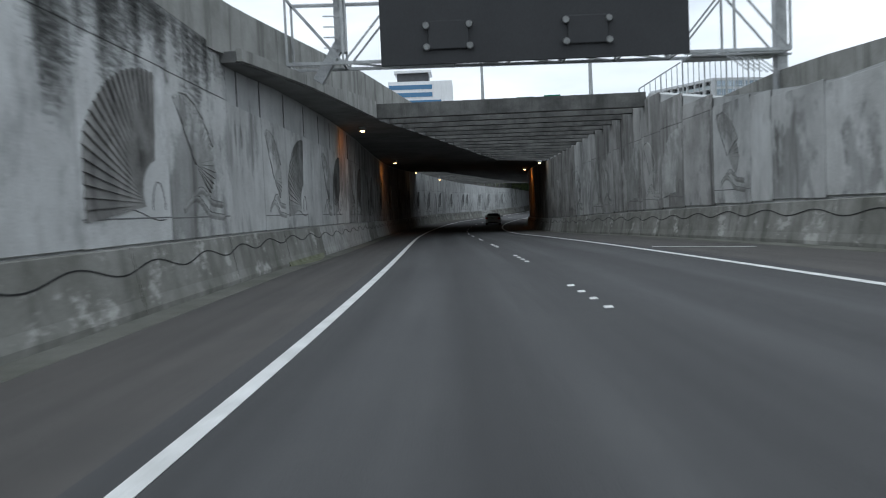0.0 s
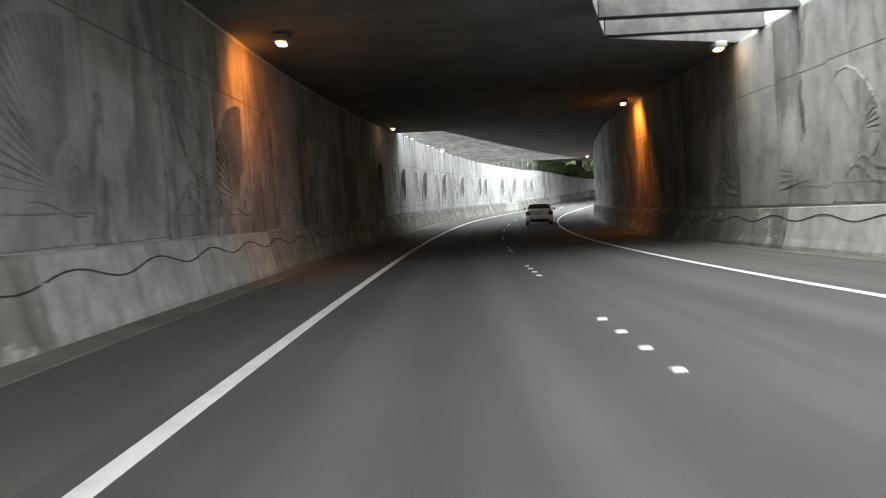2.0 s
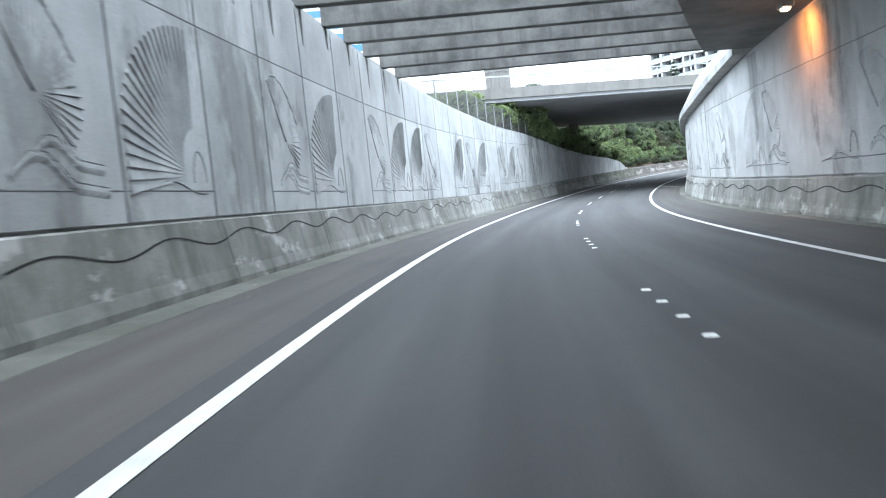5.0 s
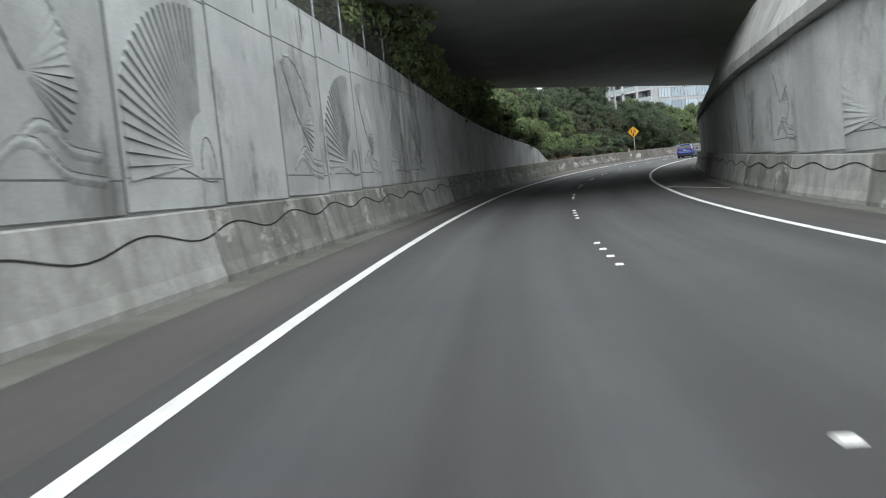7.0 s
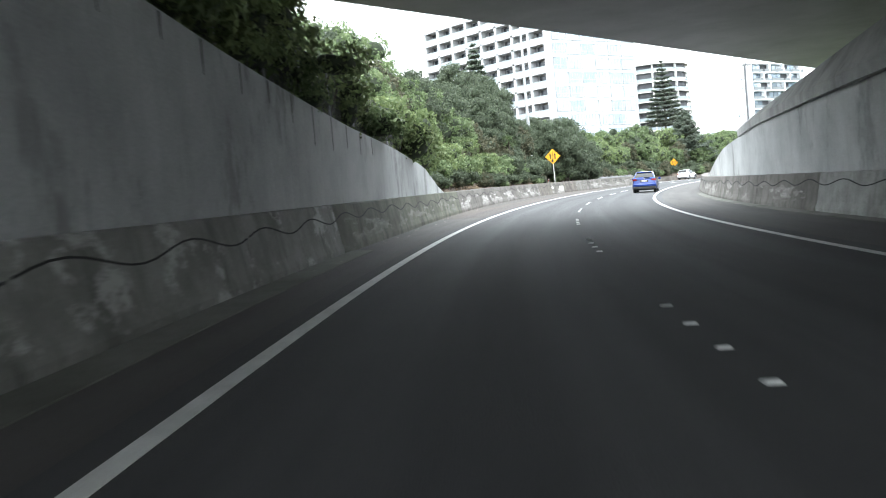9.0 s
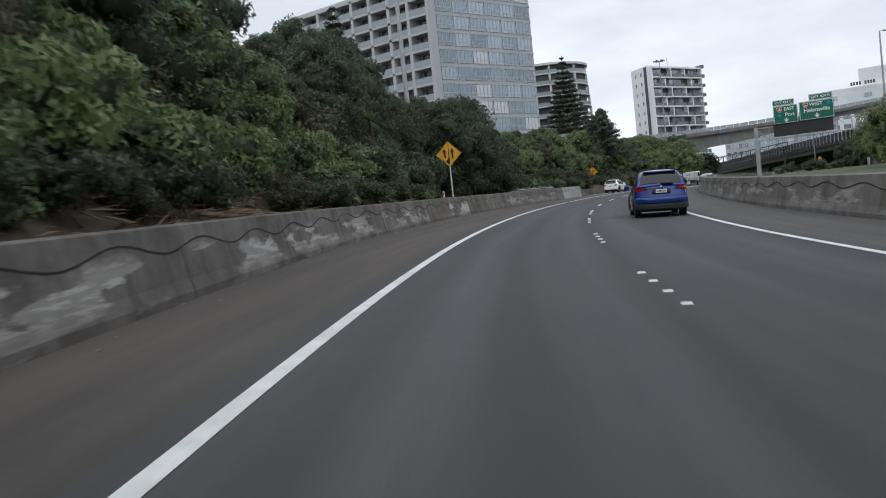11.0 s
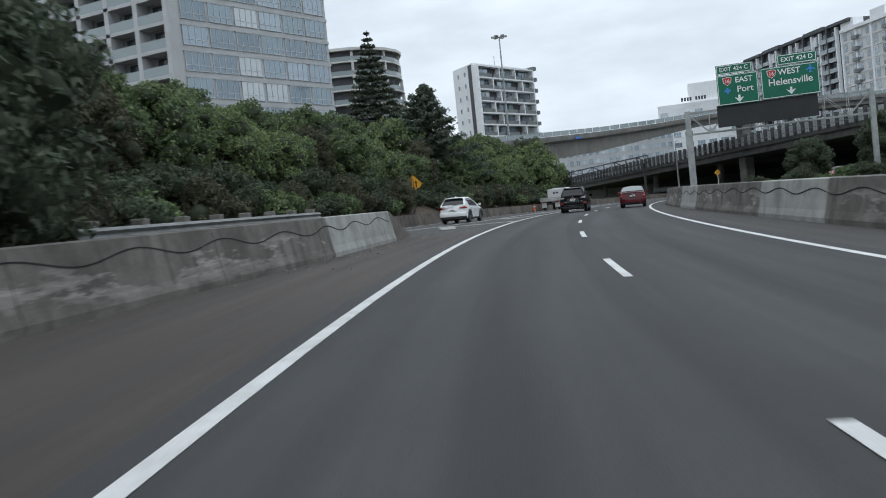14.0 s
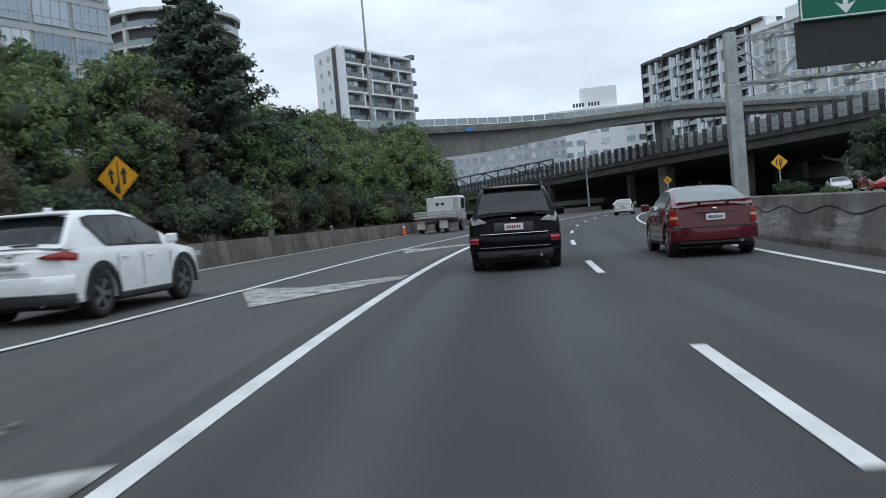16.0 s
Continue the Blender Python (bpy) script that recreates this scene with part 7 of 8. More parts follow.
for f in range(10):
    for k in range(13):
        at = m @ Matrix.Translation((bay * k, 0, 17.5 + 3.2 * f))
        if k % 3 != 1:
            put("balcony_slab", slab, ap, at)
            put("balustrade", rail, ap, at)
        elif (f + k) % 2:
            put("facade_panel", pale, ap, at)
for k in range(0, 13, 3):
    put("roof_step", box_mesh("roof_step", 0.4, bay * 2.6, -1.2, 6, 0, 0.9 + 0.3 * (k % 2), M_dark_wall), ap, m @ Matrix.Translation((bay * k, 0, 50.3)))

cb = thing("cream_block", "cream stone-faced apartment block with rows of windows", "apartment building")
B1, B2 = Vector((325.0, 391.0)), Vector((290.0, 330.0))
n = Vector((B2.y - B1.y, -(B2.x - B1.x))).normalized()
block(cb, "wall", [B1, B2, B2 - n * 18, B1 - n * 18], 4.0, 47.5, M_cream_wall)
windows(cb, B1, B2, 14.6, 3.3, 10, 20, 1.5, 2.2, 0.5, 2, 0.0, 7)
m, ln = face_frame(B1, B2)
sill_me = box_mesh("sill_band", 0, ln, -0.22, 0.0, 0.0, 0.22, M_white_wall)
pier_me = box_mesh("pilaster", -0.35, 0.35, -0.35, 0.0, 0.0, 33.2, M_white_wall)
porch_me = box_mesh("balcony", 0, 2.4, -1.1, 0.0, 0.0, 1.0, M_balcony)
for f in range(10):
    put("sill_band", sill_me, cb, m @ Matrix.Translation((0, 0, 14.5 + 3.3 * f)))
    for k in range(1, 10, 2):
        put("balcony", porch_me, cb, m @ Matrix.Translation((ln * k / 10 - 1.2, 0, 14.7 + 3.3 * f)))
for k in range(11):
    put("pilaster", pier_me, cb, m @ Matrix.Translation((ln * k / 10, 0, 14.4)))
for k in range(0, 10, 2):
    put("gable", box_mesh("gable", 0.4, ln / 10 - 0.4, -0.4, 3.0, 0, 2.6, M_white_wall), cb, m @ Matrix.Translation((ln * k / 10, 0, 48.4)))
block(cb, "cornice", [B1 + n * 0.7, B2 + n * 0.7, B2 - n * 18, B1 - n * 18], 47.5, 48.5, M_white_wall)

# the low white commercial building with a roof sign
cs = thing("commercial_building", "low white commercial building with a roof sign", "commercial building")
D1, D2 = Vector((351.0, 481.0)), Vector((371.0, 451.0))
n = Vector((D2.y - D1.y, -(D2.x - D1.x))).normalized()
block(cs, "wall", [D1, D2, D2 - n * 26, D1 - n * 26], 4.0, 40.5, M_white_wall)
block(cs, "roof_box", [(360.0, 472.0), (367.0, 461.0), (372.0, 465.0), (365.0, 476.0)], 40.5, 48.3, M_white_wall)
windows(cs, D1, D2, 22.0, 4.2, 4, 8, 3.0, 2.0, 1.0, 3, 0.3, 5)
m, ln = face_frame(Vector((354.9, 472.2)), Vector((360.4, 464.0)))
for k in range(9):
    if k != 4:
        bm = bmesh.new()
        box(bm, k * ln / 9, (k + 0.7) * ln / 9, -1.6, -1.45, 40.9, 42.3, m)
        part("sign_bar", bm, M_dark_wall, cs)

bb = thing("blue_office", "white office block with blue glass bands", "office building")
E1, E2 = Vector((-25.5, 298.0)), Vector((-3.3, 300.0))
block(bb, "wall", [E1, E2, E2 + Vector((0, 20)), E1 + Vector((0, 20))], 5.0, 45.6, M_white_wall)
m, ln = face_frame(E1, E2)
for f in range(14):
    bm = bmesh.new()
    box(bm, 0.3, ln - (4 if f < 12 else 7), -0.15, 0.0, 8.4 + f * 2.65, 9.9 + f * 2.65, m)
    part("window_band", bm, M_blueglass, bb)
block(bb, "plant_room", [E1 + Vector((3, 3)), E1 + Vector((14, 3)), E1 + Vector((14, 14)), E1 + Vector((3, 14))], 45.6, 48.8, M_dark_wall)
block(bb, "roof", [E1 + Vector((2, 2)), E1 + Vector((15, 2)), E1 + Vector((15, 15)), E1 + Vector((2, 15))], 48.8, 49.6, M_white_wall)

# ---- the overpass and the lower viaduct ----
def swept_deck(parent, name, pts, width, top, bottom, material):
    """A bridge deck over plan points with its own top and underside heights; width runs to the far side."""
    bm = bmesh.new()
    rows = []
    for i, (x, y) in enumerate(pts):
        a, b = Vector(pts[max(0, i - 1)]), Vector(pts[min(len(pts) - 1, i + 1)])
        d = (b - a).normalized()
        nn = Vector((-d.y, d.x))
        p, q = Vector((x, y)), Vector((x, y)) + nn * width
        rows.append([bm.verts.new((p.x, p.y, top[i])), bm.verts.new((q.x, q.y, top[i])), bm.verts.new((q.x, q.y, bottom[i])), bm.verts.new((p.x, p.y, bottom[i]))])
    for r0, r1 in zip(rows, rows[1:]):
        for j in range(4):
            k = (j + 1) % 4
            bm.faces.new((r0[j], r0[k], r1[k], r1[j]))
    bm.faces.new(rows[0])
    bm.faces.new(rows[-1][::-1])
    return part(name, bm, material, parent)


def spaced(p0, p1, n):
    return [(p0[0] + (p1[0] - p0[0]) * i / n, p0[1] + (p1[1] - p0[1]) * i / n) for i in range(n + 1)]


o1 = thing("overpass", "curving concrete overpass with haunched girders", "bridge")
xs = [128, 145, 158.8, 166, 179.6, 199.6, 217, 234.7, 252, 272, 300, 330]
yc = lambda x: float(np.interp(x, [128, 158.8, 179.6, 199.6, 234.7, 272, 330], [356, 360.7, 363.3, 366.7, 366.7, 356.5, 330]))
pts1 = [(x, yc(x)) for x in xs]
tp = [float(np.interp(x, [128, 158.8, 179.6, 199.6, 234.7, 272, 330], [12.6, 14.2, 15.5, 17.2, 20.6, 22.0, 22.6])) for x in xs]
bt = [t - d for t, d in zip(tp, [3.0, 3.0, 3.3, 3.2, 2.9, 2.1, 1.5, 1.7, 1.4, 1.5, 1.6, 1.6])]
swept_deck(o1, "girder", [(x, y + 0.9) for x, y in pts1], 7.0, [t - 0.25 for t in tp], bt, M_bridge)
swept_deck(o1, "deck", pts1, 9.0, tp, [t - 0.3 for t in tp], M_bridge)
swept_deck(o1, "parapet", [(x, y - 0.05) for x, y in pts1], 0.25, [t + 0.55 for t in tp], [t - 0.02 for t in tp], M_bridge)
for (x0, y0), (x1, y1), t0, t1 in zip(pts1, pts1[1:], tp, tp[1:]):
    for k in range(6):
        a, b = (k + 0.04) / 6, (k + 0.96) / 6
        bm = bmesh.new()
        v = [bm.verts.new((x0 + (x1 - x0) * u, y0 + (y1 - y0) * u + dy, t0 + (t1 - t0) * u + dz)) for dy in (0.02, 0.08) for u, dz in ((a, 0.6), (b, 0.6), (b, 1.35), (a, 1.35))]
        for f in ((0, 1, 2, 3), (7, 6, 5, 4), (0, 4, 5, 1), (1, 5, 6, 2), (2, 6, 7, 3), (3, 7, 4, 0)):
            bm.faces.new([v[i] for i in f])
        part("screen_panel", bm, M_balus, o1, "clear screen panel")
for x, y, w, z1 in ((161.0, 361.5, 2.3, 11.2), (234.5, 370.0, 3.4, 19.2), (272.0, 360.0, 3.0, 20.0)):
    bm = bmesh.new()
    box(bm, x - w / 2, x + w / 2, y - 0.9, y + 0.9, 1.0, z1, bevel=0.25)
    part("pier", bm, M_bridge, o1, "broad concrete pier")
bm = bmesh.new()
box(bm, 171.8, 173.0, 362.0, 362.06, 14.75, 15.1)
part("name_plate", bm, M_bluesheet, o1, "small blue name plate")

o2 = thing("viaduct", "dark lower viaduct with a ribbed noise screen", "bridge")
v0, v1 = (305.6, 518.4), (188.0, 288.0)
pts2 = spaced(v1, v0, 14)
z2 = [14.2 - 2.4 * (1.2 * i / 14) ** 1.3 for i in range(15)]
pts2r = pts2[::-1]
z2r = z2[::-1]
# deck made very wide to block the sky; shade is in its colour
swept_deck(o2, "deck", pts2r, 60.0, [z - 1.1 for z in z2r], [z - 3.0 for z in z2r], M_deck_shade)
swept_deck(o2, "edge_beam", pts2r, -0.4, [z - 0.9 for z in z2r], [z - 1.7 for z in z2r], M_deck_shade)
pa, pb = Vector((*v0, 0)), Vector((*v1, 0))
dd = (pb - pa).normalized()
nd = Vector((dd.y, -dd.x, 0))
M_screen = surface("weathered_screen_board", (0.3, 0.315, 0.32), (0.44, 0.46, 0.465), 0.4, 0.6, 0.1, 12, 0.4, (0.12, 0.12, 0.115))
post_me = box_mesh("screen_post", -0.09, 0.09, -0.75, 0.12, -1.2, 1.5, M_dark_wall)
scr_me = box_mesh("screen_panel", 0.08, 2.42, -0.02, 0.05, -0.9, 1.05, M_screen)
rail_me = box_mesh("rail", 0.0, 2.5, -0.9, -0.82, -0.3, -0.2, M_rail)
rot = Matrix.Rotation(math.atan2(dd.y, dd.x), 4, "Z")
total = (pb - pa).length
k = 0
while k * 2.5 < total:
    u = k * 2.5 / total
    z = float(np.interp(u, np.linspace(0, 1, 15), z2r))
    m = Matrix.Translation(pa + dd * (k * 2.5) + Vector((0, 0, z))) @ rot
    put("screen_post", post_me, o2, m)
    put("screen_panel", scr_me, o2, m)
    put("rail", rail_me, o2, m)
    k += 1
for u in (0.267, 0.417, 0.558, 0.7, 0.867):
    p = pa + dd * (total * u) - nd * 9
    bm = bmesh.new()
    rod(bm, (p.x, p.y, 0.5), (p.x, p.y, 10.5), 0.8, 14)
    part("pier", bm, M_bridge, o2)
# unseen walls and slab added to keep the space below the viaduct dark
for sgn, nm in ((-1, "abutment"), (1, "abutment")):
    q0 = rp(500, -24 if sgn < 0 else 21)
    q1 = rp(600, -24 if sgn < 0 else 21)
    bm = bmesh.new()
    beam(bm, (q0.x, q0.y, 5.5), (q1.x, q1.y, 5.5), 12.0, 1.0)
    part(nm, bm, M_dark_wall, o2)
structure(loft("underpass_roof", 505, 640, 5.0, lambda s: [(-24, 6.6), (24, 6.6), (24, 8.0), (-24, 8.0)], M_dark_wall), "added dark slab that keeps light out below the viaduct", "roof")
# added wall: closes the road's far end so no bright sky shows
structure(loft("underpass_end", 572, 576, 4.0, lambda s: [(-75, -1), (60, -1), (60, 9), (-75, 9)], M_dark_wall), "added dark wall that stops light at the road's far end", "wall")
lamp_pole("street_lamp", 217.6, 375.9, 3.5, 11.5, "grey street lamp in front of the viaduct", 1)

# low offices seen between the overpass and the viaduct
fo = thing("office_block", "low brown and grey office block beyond the overpass", "office building")
F1, F2 = Vector((288.0, 480.0)), Vector((316.0, 449.0))
n = Vector((F2.y - F1.y, -(F2.x - F1.x))).normalized()
block(fo, "wall", [F1, F2, F2 - n * 14, F1 - n * 14], 2.0, 27.0, M_grey_wall)
windows(fo, F1, F2, 11.4, 3.1, 5, 18, 1.4, 1.8, 0.5, 2, 0.0, 12)
# lattice pipe bridge under the overpass
pb_ = thing("lattice_footbridge", "dark steel lattice footbridge below the overpass", "bridge")
bm = bmesh.new()
truss(bm, Vector((193.0, 390.0, 8.6)), Vector((14.0, -15.0, 2.3)), Vector((0, 0, 1.6)), Vector((1.2, 1.1, 0)), 9, 0.16)
part("truss", bm, M_dark_wall, pb_)
for u in (0.05, 0.95):
    bm = bmesh.new()
    rod(bm, (193.6 + 14 * u, 390.5 - 15 * u, 2.0), (193.6 + 14 * u, 390.5 - 15 * u, 8.7 + 2.3 * u), 0.25, 10)
    part("post", bm, M_dark_wall, pb_)


# ---- vehicles ----
M_tyre = surface("tyre_rubber", (0.012, 0.012, 0.012), (0.022, 0.022, 0.022), 4.0, 0.85, 0.2, 40)
M_rim = plain("alloy_rim", (0.3, 0.31, 0.32), 0.3, 0.8)
M_glass = glassy("tinted_car_glass", (0.012, 0.014, 0.016), 0.03)
M_glass.node_tree.nodes["Principled BSDF"].inputs["Specular IOR Level"].default_value = 0.5
M_glass_pale = glassy("clear_car_glass", (0.2, 0.23, 0.23), 0.04)
M_tail = plain("red_tail_lens", (0.3, 0.01, 0.01), 0.15, coat=0.6)
M_clear = plain("clear_lamp_lens", (0.5, 0.5, 0.5), 0.15, coat=0.6)
M_amber = plain("amber_lens", (0.6, 0.3, 0.16), 0.2, coat=0.5)
M_smoke = plain("smoked_lamp_lens", (0.16, 0.16, 0.17), 0.15, coat=0.5)
M_trim = plain("black_plastic_trim", (0.02, 0.02, 0.02), 0.6)
M_plate = plain("pale_plate", (0.7, 0.7, 0.68), 0.4)
M_chrome = plain("chrome_trim", (0.6, 0.6, 0.6), 0.15, 1.0)


def paint(name, c, flake=0.0, gloss=0.8, shine=0.3):
    m = plain(name, c, 0.32, flake, coat=gloss)
    m.node_tree.nodes["Principled BSDF"].inputs["Specular IOR Level"].default_value = shine
    return m


def soft_part(name, bm, material, parent, label="", angle=38):
    ob = part(name, bm, material, parent, label, smooth=True)
    ob.data.set_sharp_from_angle(angle=radians(angle))
    return ob


def grid_faces(bm, rows):
    for r0, r1 in zip(rows, rows[1:]):
        for i in range(len(r0) - 1):
            bm.faces.new((r0[i], r0[i + 1], r1[i + 1], r1[i]))


def wheel_meshes(r, w):
    bm = bmesh.new()
    prof = [(r * 0.66, -w / 2), (r * 0.9, -w / 2), (r * 0.98, -w * 0.38), (r, -w * 0.2), (r, w * 0.2), (r * 0.98, w * 0.38), (r * 0.9, w / 2), (r * 0.66, w / 2)]
    n = 28
    rows = [[bm.verts.new((x, math.cos(2 * math.pi * i / n) * a, math.sin(2 * math.pi * i / n) * a)) for a, x in prof] for i in range(n)]
    for i in range(n):
        a, b = rows[i], rows[(i + 1) % n]
        for j in range(len(prof)):
            k = (j + 1) % len(prof)
            bm.faces.new((a[j], a[k], b[k], b[j]))
    bmesh.ops.recalc_face_normals(bm, faces=bm.faces)
    tyre = bpy.data.meshes.new("wheel")
    bm.to_mesh(tyre)
    bm.free()
    tyre.shade_smooth()
    tyre.materials.append(M_tyre)
    bm = bmesh.new()
    for side in (-1, 1):
        bmesh.ops.create_cone(bm, cap_ends=True, segments=20, radius1=r * 0.17, radius2=r * 0.13, depth=0.04, matrix=Matrix.Translation((side * w * 0.44, 0, 0)) @ Matrix.Rotation(radians(90 * side), 4, "Y"))
        for k in range(5):
            a = 2 * math.pi * k / 5
            for o in (-0.12, 0.12):
                beam(bm, (side * w * 0.42, math.cos(a) * r * 0.1, math.sin(a) * r * 0.1), (side * w * 0.4, math.cos(a + o) * r * 0.66, math.sin(a + o) * r * 0.66), 0.035, 0.045)
    n = 28
    for side in (-1, 1):
        ring = [[bm.verts.new((side * w * x, math.cos(2 * math.pi * i / n) * r * q, math.sin(2 * math.pi * i / n) * r * q)) for q, x in ((0.6, 0.44), (0.69, 0.47), (0.66, 0.2))] for i in range(n)]
        for i in range(n):
            a, b = ring[i], ring[(i + 1) % n]
            for j in range(2):
                bm.faces.new((a[j], a[j + 1], b[j + 1], b[j]))
    bmesh.ops.recalc_face_normals(bm, faces=bm.faces)
    rim = bpy.data.meshes.new("rim")
    bm.to_mesh(rim)
    bm.free()
    rim.materials.append(M_rim)
    return tyre, rim


def band(bm, x0, x1, y0, y1, z0, z1, n=14):
    """A moulding across the car with a rounded outer face, fine enough to be bent round the corners."""
    h = z1 - z0
    e = min(0.03, h * 0.3)
    prof = [(y1, z0), (y0 + e, z0), (y0 + e * 0.25, z0 + e * 0.6), (y0, z0 + h * 0.4), (y0, z0 + h * 0.65), (y0 + e * 0.25, z1 - e * 0.6), (y0 + e, z1), (y1, z1)]
    rows = [[bm.verts.new((x0 + (x1 - x0) * i / n, y, z)) for y, z in prof] for i in range(n + 1)]
    for a, b in zip(rows, rows[1:]):
        for j in range(len(prof)):
            k = (j + 1) % len(prof)
            bm.faces.new((a[j], a[k], b[k], b[j]))
    bm.faces.new(rows[0][::-1])
    bm.faces.new(rows[-1])


def lens(bm, pts, depth, n=7):
    """A lamp glass over four corners, with a slightly domed face."""
    c = [Vector(p) for p in pts]
    front, rear = [], []
    for i in range(n + 1):
        u = i / n
        a, b = c[0].lerp(c[1], u), c[3].lerp(c[2], u)
        row = [a.lerp(b, v) for v in (0.0, 0.12, 0.5, 0.88, 1.0)]
        dome = [0.0, -0.014, -0.02, -0.014, 0.0]
        front.append([bm.verts.new((p.x, d, p.y)) for p, d in zip(row, dome)])
        rear.append([bm.verts.new((p.x, depth, p.y)) for p in (row[0], row[-1])])
    for i in range(n):
        for j in range(4):
            bm.faces.new((front[i][j], front[i + 1][j], front[i + 1][j + 1], front[i][j + 1]))
        bm.faces.new((front[i][0], rear[i][0], rear[i + 1][0], front[i + 1][0]))
        bm.faces.new((front[i][4], front[i + 1][4], rear[i + 1][1], rear[i][1]))
    bm.faces.new(front[0] + [rear[0][1], rear[0][0]])
    bm.faces.new((front[n] + [rear[n][1], rear[n][0]])[::-1])


def car(label, m, spec, body_paint, category="car", group="cars on the road"):
    """A car of body, glasshouse, panes, lamps and wheels from its side profile; its rear stands at the origin and it faces along y."""
    L, W, H, r = spec["L"], spec["W"], spec["H"], spec["r"]
    ob = thing(spec["name"], label, category, m, group)
    belt, roof = along(spec["belt"]), along(spec["roof"])
    wr, wf = spec["axles"]
    y0, y1 = spec["roof"][0][0], spec["roof"][-1][0]
    w = W / 2
    ra = r + 0.07

    def half(y):
        e = min(y, L - y)
        k = 0.90 + 0.10 * min(1.0, max(0.0, e) / 0.35) ** 0.5
        if y > L - 0.9:
            k *= 1 - 0.12 * ((y - (L - 0.9)) / 0.9) ** 2
        return w * k

    def bend(bm):
        """Rounds the rear corners in plan and leans the tail forward above the bumper."""
        for v in bm.verts:
            if v.co.y < 0.5:
                q = min(1.1, (0.5 - v.co.y) / 0.5)
                u = max(0.0, (abs(v.co.x) / w - 0.5) / 0.5)
                v.co.y += (0.26 * u ** 2.2 + 0.07 * max(0.0, v.co.z - 0.6) / 0.5) * q
        return bm

    def low(y):
        z = spec.get("clear", 0.24) + (0.1 if y < 0.12 or y > L - 0.15 else 0)
        for c in (wr, wf):
            if abs(y - c) < ra:
                z = max(z, r + math.sqrt(ra * ra - (y - c) ** 2))
        return z

    ys = sorted({0.0, 0.03, 0.1, 0.25, L - 0.25, L - 0.1, L - 0.03, L, *[c + ra * math.cos(radians(a)) for c in (wr, wf) for a in range(0, 181, 18)], *[L * i / 12 for i in range(1, 12)], wr - ra - 0.02, wr + ra + 0.02, wf - ra - 0.02, wf + ra + 0.02})
    bm = bmesh.new()
    rows = []
    for y in ys:
        k, b, lo = half(y), belt(y), low(y)
        mid = max(0.62 * b, lo + 0.05)
        sh = max(b - 0.12, mid + 0.02)
        hs = [(0, min(lo, 0.3)), (k * 0.7, min(lo, 0.3)), (k * 0.8, lo), (k * 0.985, lo + 0.02), (k * 1.0, (lo + mid) / 2 + 0.02), (k * 1.0, mid), (k * 0.975, sh), (k * 0.93, b - 0.02), (k * 0.85, b + 0.005), (k * 0.45, b + 0.03), (0, b + 0.035)]
        rows.append([bm.verts.new((x, y, z)) for x, z in hs] + [bm.verts.new((-x, y, z)) for x, z in hs[-2:0:-1]])
    for a, b in zip(rows, rows[1:]):
        for i in range(len(a)):
            j = (i + 1) % len(a)
            bm.faces.new((a[i], a[j], b[j], b[i]))
    bm.faces.new(rows[0])
    bm.faces.new(rows[-1][::-1])
    soft_part("body", bend(bm), body_paint, ob)

    def section(y):
        b, z = belt(y) - 0.02, roof(y)
        k = half(y)
        t = min(1.0, max(0.0, (z - b) / 0.5))
        wb, wt = k * 0.915, k * (0.915 - 0.2 * t)
        return [(wb, b), (wb + (wt - wb) * 0.5 + 0.012, b + (z - b) * 0.5), (wt + 0.02, b + (z - b) * 0.86), (wt - 0.06, z - 0.012), (wt * 0.5, z + 0.012), (0, z + 0.02)]

    ny = 26
    gy = [y0 + (y1 - y0) * i / ny for i in range(ny + 1)]
    bm = bmesh.new()
    rows = []
    for y in gy:
        hs = section(y)
        rows.append([bm.verts.new((x, y, z)) for x, z in hs] + [bm.verts.new((-x, y, z)) for x, z in hs[-2::-1]])
    grid_faces(bm, rows)
    soft_part("cabin", bm, body_paint, ob)

    def pane(name, ya, yb, va, vb, side, n=10, out=0.007, taper=0.0, material=None):
        bm = bmesh.new()
        rs = []
        for i in range(n + 1):
            y = ya + (yb - ya) * i / n
            hs = section(y)
            row = []
            for j in range(5):
                lo = min(vb - 0.12, va + taper * max(0.0, 1 - (y - ya) / 0.42) ** 1.3)
                v = lo + (vb - lo) * j / 4
                k = min(len(hs) - 2, int(v))
                f = v - k
                x, z = hs[k][0] + (hs[k + 1][0] - hs[k][0]) * f, hs[k][1] + (hs[k + 1][1] - hs[k][1]) * f
                row.append(bm.verts.new((side * (x + out), y, z + 0.002)))
            rs.append(row)
        grid_faces(bm, rs)
        return part(name, bm, material or spec.get("glass", M_glass), ob, "", True)

    def slope_pane(name, ya, yb, inset):
        bm = bmesh.new()
        rs = []
        for i in range(9):
            y = ya + (yb - ya) * i / 8
            wt = section(y)[3][0]
            sl = (roof(y + 0.02) - roof(y - 0.02)) / 0.04
            nn = Vector((0, -sl, 1)).normalized() * 0.012
            rs.append([bm.verts.new(Vector((wt * inset * (j / 3 - 1), y, roof(y) + 0.018 - 0.03 * (j / 3 - 1) ** 4)) + nn) for j in range(7)])
        grid_faces(bm, rs)
        return part(name, bm, spec.get("glass", M_glass), ob, "", True)

    slope_pane("rear_window", spec["rear_glass"][0], spec["rear_glass"][1], spec.get("rear_inset", 1.0))
    slope_pane("windscreen", spec["front_glass"][0], spec["front_glass"][1], 1.0)
    for side in (-1, 1):
        first = spec["side_glass"][0][0]
        pane("window_surround", first - 0.05, spec["side_glass"][-1][1] + 0.05, 0.05, 1.97, side, 24, 0.004, 1.3, M_trim)
